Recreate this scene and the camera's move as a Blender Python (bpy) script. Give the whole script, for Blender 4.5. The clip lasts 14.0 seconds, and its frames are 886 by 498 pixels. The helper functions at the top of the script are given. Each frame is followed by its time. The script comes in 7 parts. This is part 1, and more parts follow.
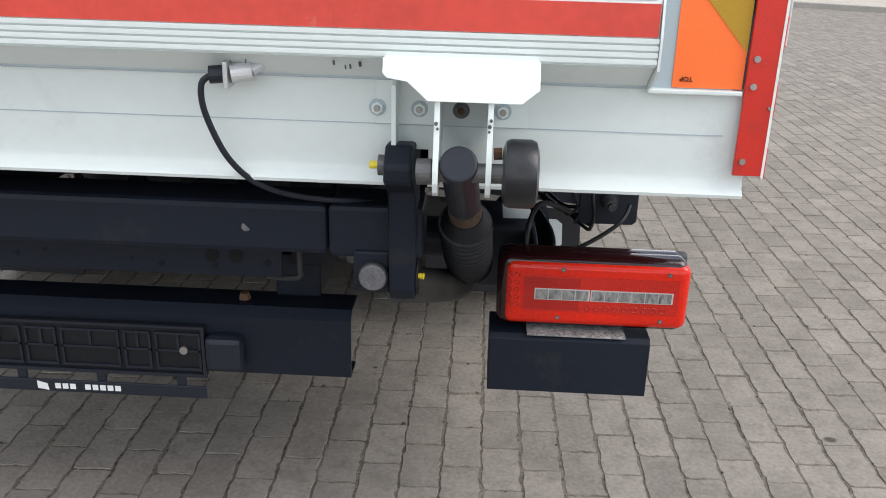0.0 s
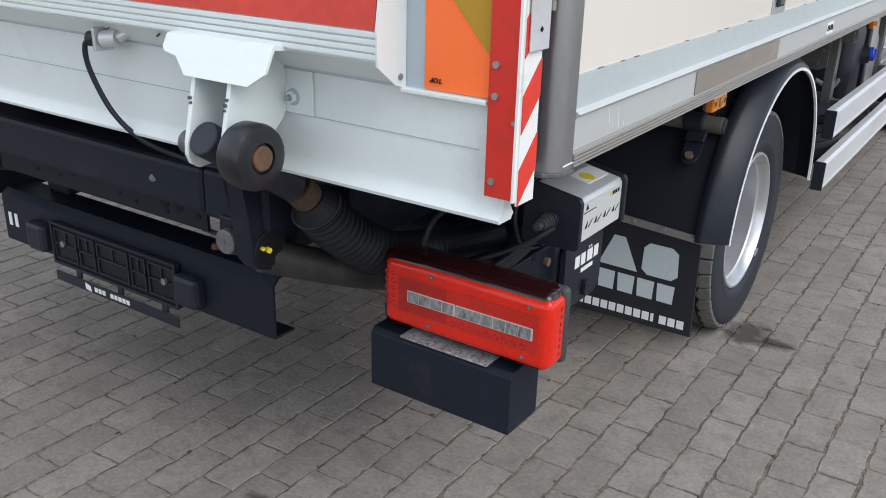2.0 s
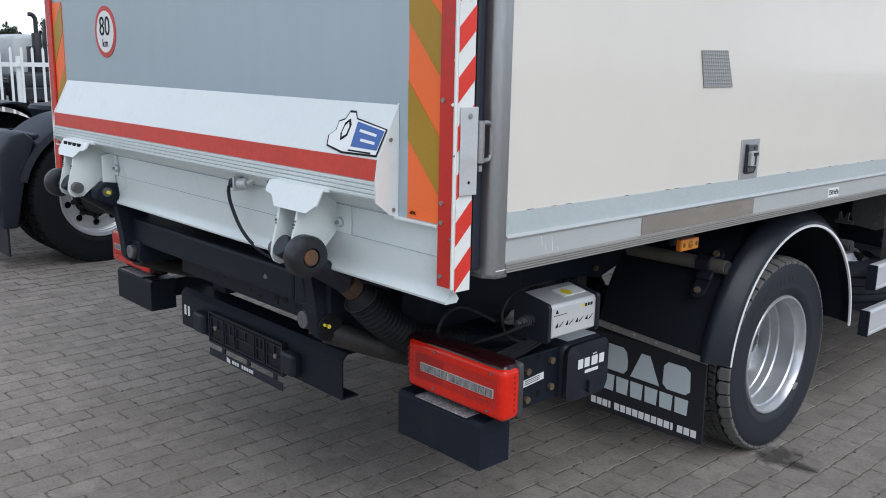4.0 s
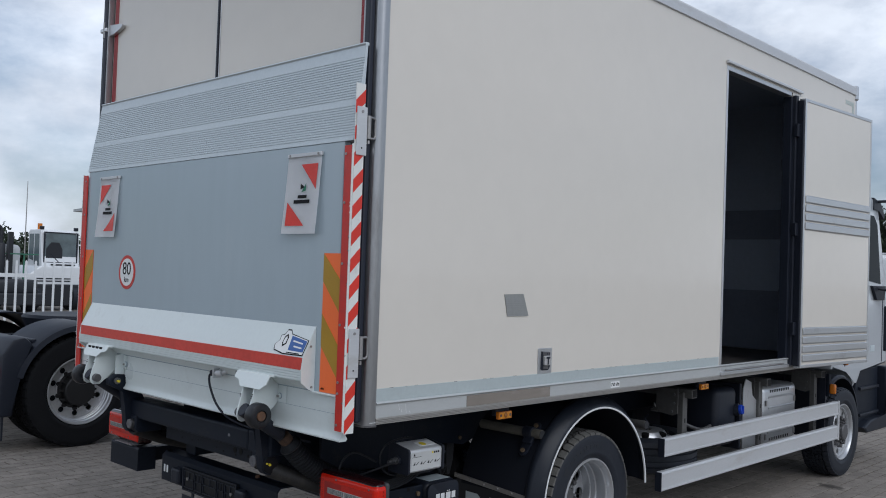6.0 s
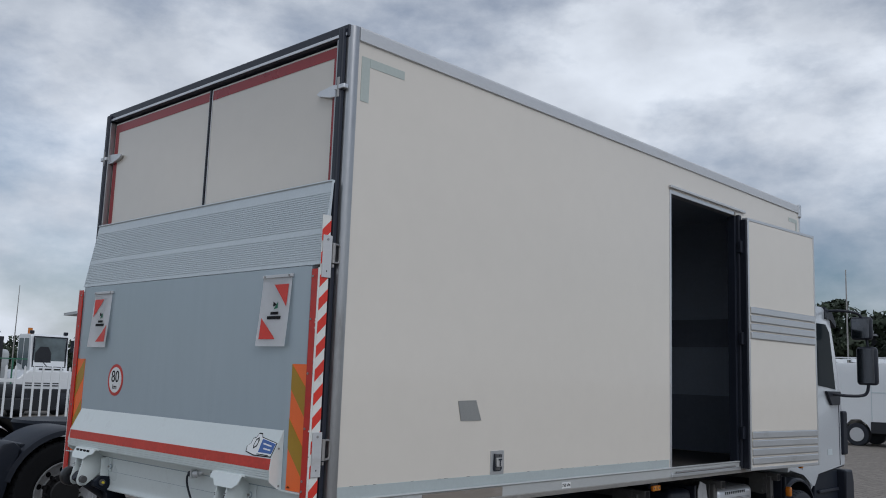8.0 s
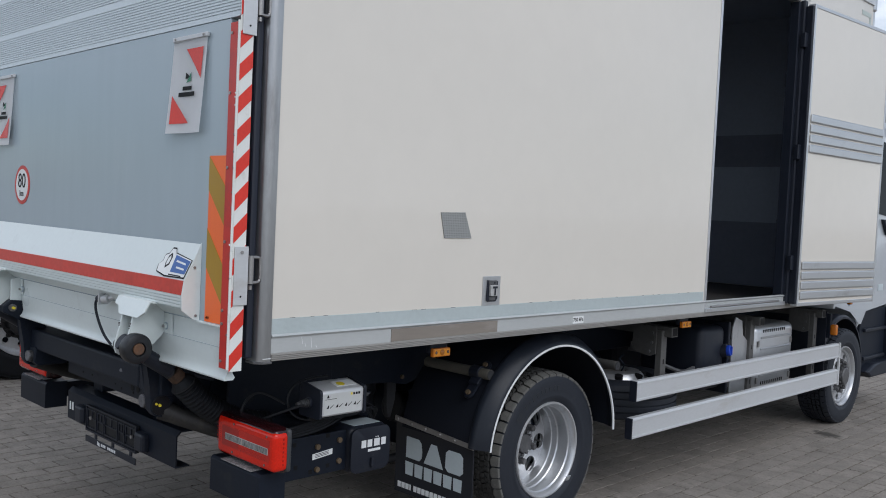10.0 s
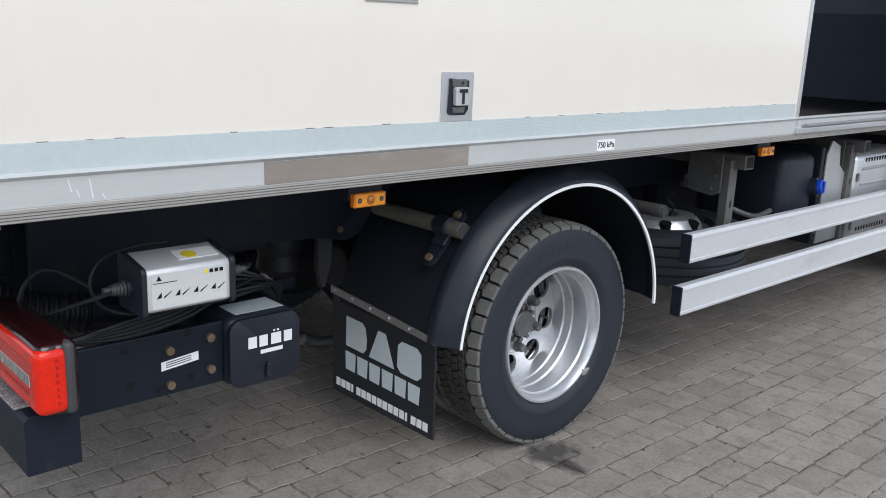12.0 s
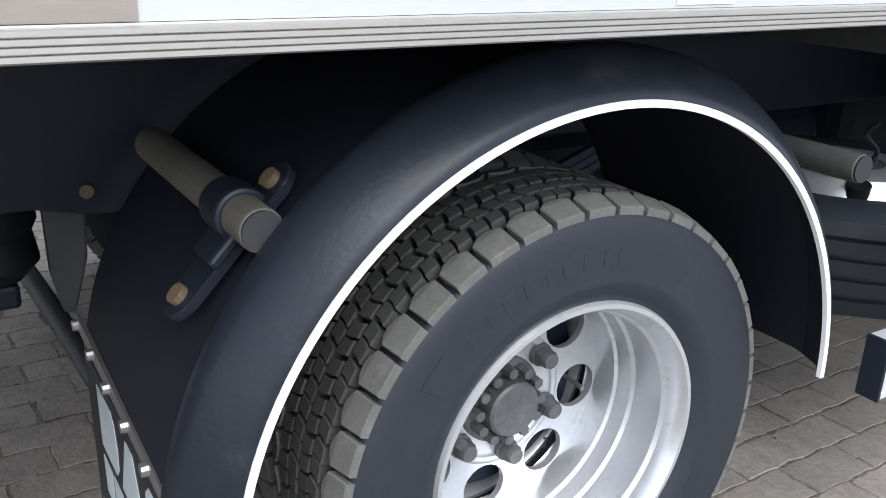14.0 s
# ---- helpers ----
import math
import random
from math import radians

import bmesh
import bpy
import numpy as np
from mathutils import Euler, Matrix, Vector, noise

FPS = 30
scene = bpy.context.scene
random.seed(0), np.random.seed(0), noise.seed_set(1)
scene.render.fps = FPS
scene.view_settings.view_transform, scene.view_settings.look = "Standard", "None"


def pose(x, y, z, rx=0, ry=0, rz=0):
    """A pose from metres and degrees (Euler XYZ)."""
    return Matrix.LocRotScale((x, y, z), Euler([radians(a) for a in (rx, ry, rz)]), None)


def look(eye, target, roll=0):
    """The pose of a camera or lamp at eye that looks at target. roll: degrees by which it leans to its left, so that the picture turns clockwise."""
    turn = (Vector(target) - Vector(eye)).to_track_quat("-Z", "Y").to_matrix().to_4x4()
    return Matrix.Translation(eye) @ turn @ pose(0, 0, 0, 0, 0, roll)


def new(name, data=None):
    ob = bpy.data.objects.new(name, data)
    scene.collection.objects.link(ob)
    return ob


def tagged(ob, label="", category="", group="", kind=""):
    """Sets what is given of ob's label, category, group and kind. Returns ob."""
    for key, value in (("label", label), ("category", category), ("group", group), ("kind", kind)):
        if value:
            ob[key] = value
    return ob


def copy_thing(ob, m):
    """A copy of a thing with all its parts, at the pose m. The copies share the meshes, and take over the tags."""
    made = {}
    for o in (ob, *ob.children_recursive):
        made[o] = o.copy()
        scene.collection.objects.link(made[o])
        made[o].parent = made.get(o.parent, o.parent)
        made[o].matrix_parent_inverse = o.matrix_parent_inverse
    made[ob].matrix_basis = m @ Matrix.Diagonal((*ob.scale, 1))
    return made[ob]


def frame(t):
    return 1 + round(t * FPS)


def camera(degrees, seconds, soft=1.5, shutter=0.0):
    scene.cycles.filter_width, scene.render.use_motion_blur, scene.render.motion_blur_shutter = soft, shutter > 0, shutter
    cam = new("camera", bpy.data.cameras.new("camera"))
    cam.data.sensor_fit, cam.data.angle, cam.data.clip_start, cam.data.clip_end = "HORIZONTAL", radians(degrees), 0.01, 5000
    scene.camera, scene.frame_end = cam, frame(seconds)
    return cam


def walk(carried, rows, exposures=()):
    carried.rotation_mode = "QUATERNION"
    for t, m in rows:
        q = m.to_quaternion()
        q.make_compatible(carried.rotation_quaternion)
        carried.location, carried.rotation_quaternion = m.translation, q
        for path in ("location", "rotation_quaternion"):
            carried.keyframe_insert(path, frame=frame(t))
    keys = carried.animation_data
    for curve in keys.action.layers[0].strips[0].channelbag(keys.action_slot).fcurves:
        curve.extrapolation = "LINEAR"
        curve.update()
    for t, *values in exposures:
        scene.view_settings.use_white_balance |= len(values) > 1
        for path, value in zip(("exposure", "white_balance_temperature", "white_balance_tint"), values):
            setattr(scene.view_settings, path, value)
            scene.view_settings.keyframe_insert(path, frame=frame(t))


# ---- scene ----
cam = camera(53.3, 14.0, 1.0)
PATH = [
    (0, (0.791, -1.644, 1.426), (0.715, 0.224, 0.714), 1.6),
    (0.5, (1.089, -1.562, 1.406), (0.817, 0.285, 0.687), 1.7),
    (1, (1.383, -1.428, 1.404), (0.823, 0.348, 0.674), 1.6),
    (1.5, (1.667, -1.387, 1.417), (0.866, 0.292, 0.684), 1.3),
    (2, (1.875, -1.251, 1.432), (0.84, 0.294, 0.696), 1.5),
    (2.2, (1.937, -1.152, 1.425), (0.788, 0.309, 0.686), 1.4),
    (4.3, (2.906, -1.663, 1.572), (1.459, -0.324, 1.236), 1.8),
    (4.5, (3.058, -1.759, 1.599), (1.605, -0.411, 1.33), 1.9),
    (5, (3.448, -1.986, 1.619), (2.001, -0.606, 1.583), 2.1),
    (5.5, (3.735, -2.244, 1.623), (2.329, -0.822, 1.664), 2.0),
    (6, (4.025, -2.476, 1.675), (2.637, -1.037, 1.73), 2.0),
    (6.5, (4.363, -2.657, 1.695), (2.983, -1.212, 1.772), 2.0),
    (7, (4.534, -2.796, 1.709), (3.166, -1.361, 1.969), 2.0),
    (7.2, (4.572, -2.837, 1.712), (3.207, -1.405, 2.007), 2.0),
    (9.3, (4.138, -2.188, 1.625), (2.74, -0.766, 1.783), 2.2),
    (9.5, (4.068, -2.087, 1.605), (2.664, -0.664, 1.68), 2.2),
    (10, (3.853, -1.766, 1.587), (2.447, -0.347, 1.502), 2.7),
    (10.5, (3.603, -1.496, 1.526), (2.205, -0.09, 1.263), 3.0),
    (11, (3.403, -1.208, 1.507), (2.011, 0.172, 1.107), 2.9),
    (11.5, (3.213, -0.818, 1.478), (1.814, 0.536, 1.02), 2.6),
    (12, (2.993, -0.471, 1.423), (1.571, 0.848, 0.937), 2.5),
    (12.5, (2.794, -0.109, 1.418), (1.358, 1.167, 0.863), 2.7),
    (13, (2.567, 0.314, 1.354), (1.097, 1.525, 0.744), 2.7),
    (13.5, (2.273, 0.666, 1.261), (0.755, 1.786, 0.597), 2.8),
    (14, (1.97, 1.027, 1.139), (0.392, 2.044, 0.448), 2.1),
]
EXPOSURES = [(0.0, 0.90, 6460, 10), (0.5, 0.86, 6400, 10), (1.5, 0.72, 6220, 10), (2.2, 0.60, 6120, 10), (4.3, 0.20, 5900, 10), (5.0, 0.04, 5860, 10), (6.0, -0.33, 5840, 10), (6.5, -0.48, 5870, 10), (7.2, -0.61, 5930, 10), (9.3, -0.48, 5930, 10), (10.0, -0.06, 5960, 10), (10.5, 0.18, 6000, 10), (11.0, 0.39, 6020, 10), (12.5, 0.61, 6020, 10), (13.2, 0.70, 6060, 10), (13.6, 0.93, 6060, 10), (14.0, 1.38, 6060, 10)]
walk(cam, [(t, look(eye, target, roll)) for t, eye, target, roll in PATH], EXPOSURES)

# ---- world and light ----
world = bpy.data.worlds.new("sky")
scene.world = world
world.use_nodes = True
wn, wl = world.node_tree.nodes, world.node_tree.links
wn.clear()
SUN_EL, SUN_AZ = radians(45), radians(102)   # height, and turn from +y towards +x
sky = wn.new("ShaderNodeTexSky")
sky.sky_type, sky.sun_disc, sky.sun_elevation, sky.sun_rotation = "NISHITA", False, SUN_EL, SUN_AZ
sky.altitude, sky.dust_density = 0, 1.5
coord = wn.new("ShaderNodeTexCoord")
squash = wn.new("ShaderNodeMapping")
squash.inputs["Scale"].default_value = (1.0, 1.0, 1.9)
squash.inputs["Location"].default_value = (0.35, 0.1, 0.0)
puffs = wn.new("ShaderNodeTexNoise")
puffs.inputs["Scale"].default_value, puffs.inputs["Detail"].default_value, puffs.inputs["Roughness"].default_value = 2.1, 10, 0.58
cover = wn.new("ShaderNodeValToRGB")
cover.color_ramp.elements[0].position, cover.color_ramp.elements[1].position = 0.36, 0.56
tone = wn.new("ShaderNodeTexNoise")
tone.inputs["Scale"].default_value, tone.inputs["Detail"].default_value, tone.inputs["Roughness"].default_value = 2.7, 10, 0.53
greys = wn.new("ShaderNodeValToRGB")
greys.color_ramp.elements[0].position, greys.color_ramp.elements[1].position = 0.37, 0.60
greys.color_ramp.elements[0].color, greys.color_ramp.elements[1].color = (6.6, 7.0, 7.6, 1), (12.7, 12.9, 13.1, 1)
middle = greys.color_ramp.elements.new(0.47)
middle.color = (9.6, 9.8, 10.1, 1)
blend = wn.new("ShaderNodeMix")
blend.data_type = "RGBA"
back = wn.new("ShaderNodeBackground")
back.inputs["Strength"].default_value = 0.098
out = wn.new("ShaderNodeOutputWorld")
wl.new(coord.outputs["Generated"], squash.inputs["Vector"])
wl.new(squash.outputs["Vector"], puffs.inputs["Vector"])
wl.new(squash.outputs["Vector"], tone.inputs["Vector"])
wl.new(puffs.outputs["Fac"], cover.inputs["Fac"])
wl.new(tone.outputs["Fac"], greys.inputs["Fac"])
wl.new(cover.outputs["Color"], blend.inputs["Factor"])
wl.new(sky.outputs["Color"], blend.inputs["A"])
wl.new(greys.outputs["Color"], blend.inputs["B"])
wl.new(blend.outputs["Result"], back.inputs["Color"])
wl.new(back.outputs["Background"], out.inputs["Surface"])

sun = new("sun", bpy.data.lights.new("sun", "SUN"))
sun.data.energy, sun.data.angle, sun.data.color = 1.3, radians(45), (1.0, 0.96, 0.9)
sun.matrix_world = look((0, 0, 0), (-math.cos(SUN_EL) * math.sin(SUN_AZ), -math.cos(SUN_EL) * math.cos(SUN_AZ), -math.sin(SUN_EL)))

# ---- materials ----
def material(name, colour, rough=0.5, metal=0.0, vary=0.12, grain=60.0, blotch=3.0, bump=0.05, dirt=None, dirt_amount=0.0, coat=0.0, stretch=(1, 1, 1), per_piece=0.0, world_grain=False):
    """A surface with fine grain and broad unevenness, in metres, and patches of dirt where wanted."""
    m = bpy.data.materials.new(name)
    m.use_nodes = True
    n, l = m.node_tree.nodes, m.node_tree.links
    b = n["Principled BSDF"]
    b.inputs["Metallic"].default_value = metal
    b.inputs["Coat Weight"].default_value = coat
    tc = n.new("ShaderNodeTexCoord")
    mp = n.new("ShaderNodeMapping")
    mp.inputs["Scale"].default_value = stretch
    l.new(n.new("ShaderNodeNewGeometry").outputs["Position"] if world_grain else tc.outputs["Object"], mp.inputs["Vector"])
    fine, broad = n.new("ShaderNodeTexNoise"), n.new("ShaderNodeTexNoise")
    for node, size, detail in ((fine, grain, 4), (broad, blotch, 6)):
        node.inputs["Scale"].default_value, node.inputs["Detail"].default_value = size, detail
        l.new(mp.outputs["Vector"], node.inputs["Vector"])
    both = n.new("ShaderNodeMath")
    both.operation = "ADD"
    l.new(fine.outputs["Fac"], both.inputs[0])
    l.new(broad.outputs["Fac"], both.inputs[1])
    level = n.new("ShaderNodeMapRange")
    level.inputs["From Min"].default_value, level.inputs["From Max"].default_value = 0.6, 1.4
    level.inputs["To Min"].default_value, level.inputs["To Max"].default_value = 1 - vary, 1 + vary
    l.new(both.outputs[0], level.inputs["Value"])
    tint = n.new("ShaderNodeVectorMath")
    tint.operation = "SCALE"
    tint.inputs[0].default_value = colour
    l.new(level.outputs[0], tint.inputs["Scale"])
    last = tint.outputs[0]
    if per_piece:
        info = n.new("ShaderNodeObjectInfo")
        isle = n.new("ShaderNodeNewGeometry")
        mixed = n.new("ShaderNodeMath")
        mixed.operation = "ADD"
        l.new(info.outputs["Random"], mixed.inputs[0])
        l.new(isle.outputs["Random Per Island"], mixed.inputs[1])
        part_of = n.new("ShaderNodeMath")
        part_of.operation = "FRACT"
        l.new(mixed.outputs[0], part_of.inputs[0])
        r2 = n.new("ShaderNodeMapRange")
        r2.inputs["To Min"].default_value, r2.inputs["To Max"].default_value = 1 - per_piece, 1 + per_piece
        l.new(part_of.outputs[0], r2.inputs["Value"])
        t2 = n.new("ShaderNodeVectorMath")
        t2.operation = "SCALE"
        l.new(last, t2.inputs[0])
        l.new(r2.outputs[0], t2.inputs["Scale"])
        last = t2.outputs[0]
    if dirt:
        stain = n.new("ShaderNodeTexNoise")
        stain.inputs["Scale"].default_value, stain.inputs["Detail"].default_value, stain.inputs["Roughness"].default_value = blotch * 2.3, 9, 0.7
        l.new(mp.outputs["Vector"], stain.inputs["Vector"])
        cut = n.new("ShaderNodeMapRange")
        cut.inputs["From Min"].default_value, cut.inputs["From Max"].default_value = 0.62 - 0.3 * dirt_amount, 0.72
        cut.inputs["To Max"].default_value = min(1.0, 0.35 + dirt_amount)
        l.new(stain.outputs["Fac"], cut.inputs["Value"])
        mix = n.new("ShaderNodeMix")
        mix.data_type = "RGBA"
        mix.inputs["B"].default_value = (*dirt, 1)
        l.new(cut.outputs[0], mix.inputs["Factor"])
        l.new(last, mix.inputs["A"])
        last = mix.outputs["Result"]
    l.new(last, b.inputs["Base Color"])
    rr = n.new("ShaderNodeMapRange")
    rr.inputs["To Min"].default_value, rr.inputs["To Max"].default_value = max(0.03, rough - 0.1), min(1, rough + 0.1)
    l.new(broad.outputs["Fac"], rr.inputs["Value"])
    l.new(rr.outputs[0], b.inputs["Roughness"])
    if bump:
        bp = n.new("ShaderNodeBump")
        bp.inputs["Strength"].default_value, bp.inputs["Distance"].default_value = bump, 0.004
        l.new(fine.outputs["Fac"], bp.inputs["Height"])
        l.new(bp.outputs["Normal"], b.inputs["Normal"])
    return m


CREAM = material("cream_panel", (0.708, 0.666, 0.596), 0.20, vary=0.02, grain=9, blotch=0.45, bump=0.006, coat=0.3)
GREY_PANEL = material("grey_platform_paint", (0.390, 0.462, 0.505), 0.17, vary=0.04, grain=14, blotch=1.0, bump=0.008, dirt=(0.47, 0.52, 0.54), dirt_amount=0.12, stretch=(1, 1, 0.14))
WHITE = material("white_lacquer", (0.675, 0.73, 0.72), 0.3, vary=0.03, grain=50, blotch=2, bump=0.02, coat=0.2, dirt=(0.5, 0.52, 0.5), dirt_amount=0.08)
ALU = material("brushed_aluminium", (0.62, 0.63, 0.64), 0.38, metal=0.9, vary=0.06, grain=120, blotch=2, bump=0.03, dirt=(0.42, 0.42, 0.41), dirt_amount=0.15)
ALU_PALE = material("pale_anodised_aluminium", (0.60, 0.61, 0.62), 0.45, metal=0.35, vary=0.05, grain=120, blotch=3, bump=0.02, dirt=(0.46, 0.44, 0.41), dirt_amount=0.16, stretch=(1, 0.3, 1))
RAIL_ALU = material("dull_rail_aluminium", (0.505, 0.520, 0.515), 0.36, metal=0.25, vary=0.05, grain=120, blotch=3, bump=0.02, dirt=(0.36, 0.35, 0.33), dirt_amount=0.14, stretch=(1, 0.25, 1))
# Warm, darker base stands in for paving reflected in the foot; patches are dirt
RAIL_FOOT = material("ground_tinted_aluminium", (0.40, 0.385, 0.36), 0.42, metal=0.55, vary=0.08, grain=120, blotch=3, bump=0.03, dirt=(0.24, 0.22, 0.19), dirt_amount=0.2, stretch=(1, 0.25, 1))
POST_ALU = material("weathered_post_aluminium", (0.40, 0.405, 0.41), 0.32, metal=0.9, vary=0.1, grain=100, blotch=4, bump=0.03, dirt=(0.22, 0.21, 0.2), dirt_amount=0.2, stretch=(1, 1, 0.2))
STEEL_DIRTY = material("dusty_galvanised_steel", (0.10, 0.098, 0.094), 0.65, metal=0.2, vary=0.2, grain=60, blotch=6, bump=0.08, dirt=(0.07, 0.065, 0.058), dirt_amount=0.3)
SEAL = material("blue_black_seal_rubber", (0.0125, 0.0165, 0.030), 0.45, vary=0.15, grain=90, blotch=4, bump=0.04, stretch=(1, 1, 0.1))
GEAR_BLACK = material("black_greasy_gear", (0.0085, 0.0095, 0.012), 0.5, vary=0.25, grain=90, blotch=6, bump=0.08, dirt=(0.03, 0.028, 0.026), dirt_amount=0.12)
BAR_STEEL = material("dusty_dark_bar_steel", (0.030, 0.031, 0.034), 0.55, metal=0.2, vary=0.25, grain=80, blotch=8, bump=0.08, dirt=(0.055, 0.052, 0.047), dirt_amount=0.2)
STEEL = material("dull_steel", (0.36, 0.35, 0.34), 0.42, metal=0.8, vary=0.12, grain=100, blotch=6, bump=0.06, dirt=(0.2, 0.18, 0.15), dirt_amount=0.2)
CHASSIS = material("dark_chassis_paint", (0.008, 0.0115, 0.020), 0.52, vary=0.2, grain=70, blotch=3, bump=0.06, dirt=(0.035, 0.034, 0.032), dirt_amount=0.10)
CHASSIS.node_tree.nodes["Principled BSDF"].inputs["Specular IOR Level"].default_value = 0.22
BLACK = material("black_plastic", (0.0125, 0.0155, 0.0245), 0.46, vary=0.15, grain=150, blotch=4, bump=0.06, dirt=(0.05, 0.05, 0.05), dirt_amount=0.06)
RUBBER = material("black_rubber", (0.020, 0.0232, 0.0310), 0.58, vary=0.15, grain=110, blotch=6, bump=0.08, dirt=(0.034, 0.035, 0.038), dirt_amount=0.15)
TREAD = material("dusty_tread_rubber", (0.062, 0.061, 0.058), 0.85, vary=0.25, grain=160, blotch=12, bump=0.15, dirt=(0.085, 0.08, 0.072), dirt_amount=0.25)
SHOULDER = material("pale_dusty_shoulder_rubber", (0.115, 0.113, 0.105), 0.85, vary=0.2, grain=160, blotch=14, bump=0.12, dirt=(0.18, 0.172, 0.15), dirt_amount=0.3)
RIM = material("silver_rim_paint", (0.58, 0.59, 0.605), 0.32, metal=0.65, vary=0.06, grain=90, blotch=8, bump=0.04, dirt=(0.25, 0.25, 0.25), dirt_amount=0.15)
HUB = material("dirty_hub_steel", (0.115, 0.115, 0.118), 0.5, metal=0.4, vary=0.25, grain=90, blotch=14, bump=0.1, dirt=(0.2, 0.19, 0.18), dirt_amount=0.3)
RUST = material("rusty_steel", (0.115, 0.058, 0.03), 0.8, vary=0.35, grain=120, blotch=20, bump=0.3, dirt=(0.06, 0.05, 0.045), dirt_amount=0.4)
TAN = material("dusty_tan_tube_paint", (0.105, 0.098, 0.080), 0.7, vary=0.2, grain=120, blotch=10, bump=0.1, dirt=(0.07, 0.065, 0.06), dirt_amount=0.3)
RED = material("red_reflective_film", (0.55, 0.024, 0.014), 0.35, vary=0.1, grain=200, blotch=4, bump=0.06, dirt=(0.30, 0.03, 0.026), dirt_amount=0.25)
RED_FRAME = material("dark_red_border_film", (0.30, 0.018, 0.020), 0.3, vary=0.1, grain=200, blotch=4, bump=0.05, dirt=(0.18, 0.02, 0.022), dirt_amount=0.2)
RED_HATCH = material("vivid_red_film", (0.66, 0.036, 0.020), 0.4, vary=0.12, grain=120, blotch=5, bump=0.05, dirt=(0.60, 0.20, 0.17), dirt_amount=0.06)
RED_WORN = material("worn_red_paint", (0.60, 0.055, 0.036), 0.4, vary=0.15, grain=60, blotch=4, bump=0.05, dirt=(0.66, 0.36, 0.32), dirt_amount=0.08)
FILM_WHITE = material("white_reflective_film", (0.74, 0.75, 0.72), 0.4, vary=0.05, grain=200, blotch=6, bump=0.05, dirt=(0.5, 0.48, 0.42), dirt_amount=0.15)
ORANGE = material("fluorescent_orange_film", (0.95, 0.17, 0.03), 0.4, vary=0.06, grain=200, blotch=3, bump=0.04)
AMBER_FILM = material("amber_reflective_film", (0.42, 0.24, 0.012), 0.35, vary=0.12, grain=260, blotch=3, bump=0.05)
INTERIOR = material("grey_lining", (0.37, 0.42, 0.50), 0.5, vary=0.08, grain=30, blotch=1, bump=0.02)
PLY = material("dark_plywood_floor", (0.040, 0.036, 0.033), 0.55, vary=0.2, grain=60, blotch=3, bump=0.05)
# for print, and for the shade inside holes that are not cut
INK = material("black_ink_and_holes", (0.012, 0.012, 0.013), 0.5, vary=0.05, bump=0)
GREY_INK = material("pale_grey_print", (0.50, 0.56, 0.58), 0.5, vary=0.05, grain=60, bump=0)
WHITE_INK = material("white_print", (0.75, 0.76, 0.76), 0.5, vary=0.03, bump=0)
BLUE_INK = material("blue_print", (0.035, 0.11, 0.35), 0.4, vary=0.05, bump=0)
GREEN_INK = material("green_print", (0.01, 0.18, 0.09), 0.4, vary=0.05, bump=0)
STONE = material("concrete_paver", (0.243, 0.219, 0.194), 0.9, vary=0.24, grain=75, blotch=7, bump=0.7, dirt=(0.150, 0.133, 0.113), dirt_amount=0.40, per_piece=0.10, world_grain=True)
JOINT = material("sandy_joint", (0.165, 0.146, 0.120), 0.95, vary=0.6, grain=110, blotch=14, bump=1.0, dirt=(0.038, 0.033, 0.026), dirt_amount=0.40, world_grain=True)
STICKER = material("white_sticker", (0.78, 0.79, 0.78), 0.45, vary=0.03, bump=0)
YELLOW = material("yellow_plastic", (0.75, 0.6, 0.03), 0.45, vary=0.05, bump=0)
BLUE = material("blue_plastic_cap", (0.01, 0.05, 0.42), 0.4, vary=0.05, bump=0)
CAB = material("white_cab_paint", (0.74, 0.76, 0.77), 0.22, vary=0.02, grain=30, blotch=1, bump=0.01, coat=0.4)
GREY_TRUCK = material("dark_grey_plastic_fender", (0.012, 0.0155, 0.025), 0.45, vary=0.12, grain=80, blotch=3, bump=0.05, dirt=(0.035, 0.037, 0.042), dirt_amount=0.10)
BANNER = material("white_banner_vinyl", (0.94, 0.94, 0.945), 0.5, vary=0.03, grain=20, blotch=4, bump=0.05)


def lens_material(name, colour, rough=0.12, mix=0.55):
    """Coloured lamp plastic, glossy with a little depth of colour."""
    m = material(name, colour, rough, vary=0.2, grain=160, blotch=9, bump=0.03, coat=0.08)
    m.node_tree.nodes["Principled BSDF"].inputs["Transmission Weight"].default_value = mix
    return m


RED_LENS = lens_material("red_lamp_lens", (0.62, 0.018, 0.006), 0.07, 0.0)
RED_LENS.node_tree.nodes["Principled BSDF"].inputs["Coat Weight"].default_value = 0.16
RED_LENS.node_tree.nodes["Principled BSDF"].inputs["Specular IOR Level"].default_value = 0.3
AMBER_LENS = lens_material("amber_lamp_lens", (0.62, 0.185, 0.012), 0.2, 0.15)
CLEAR_LENS = material("clear_fluted_lens", (0.20, 0.205, 0.20), 0.14, vary=0.8, grain=260, blotch=110, bump=0.3, coat=0.5, stretch=(0.6, 1, 0.28))
GLASS = material("dark_cab_glass", (0.016, 0.022, 0.026), 0.06, vary=0.05, bump=0)
MIRROR_GLASS = material("mirror_glass", (0.20, 0.21, 0.23), 0.04, metal=1.0, vary=0.01, bump=0)


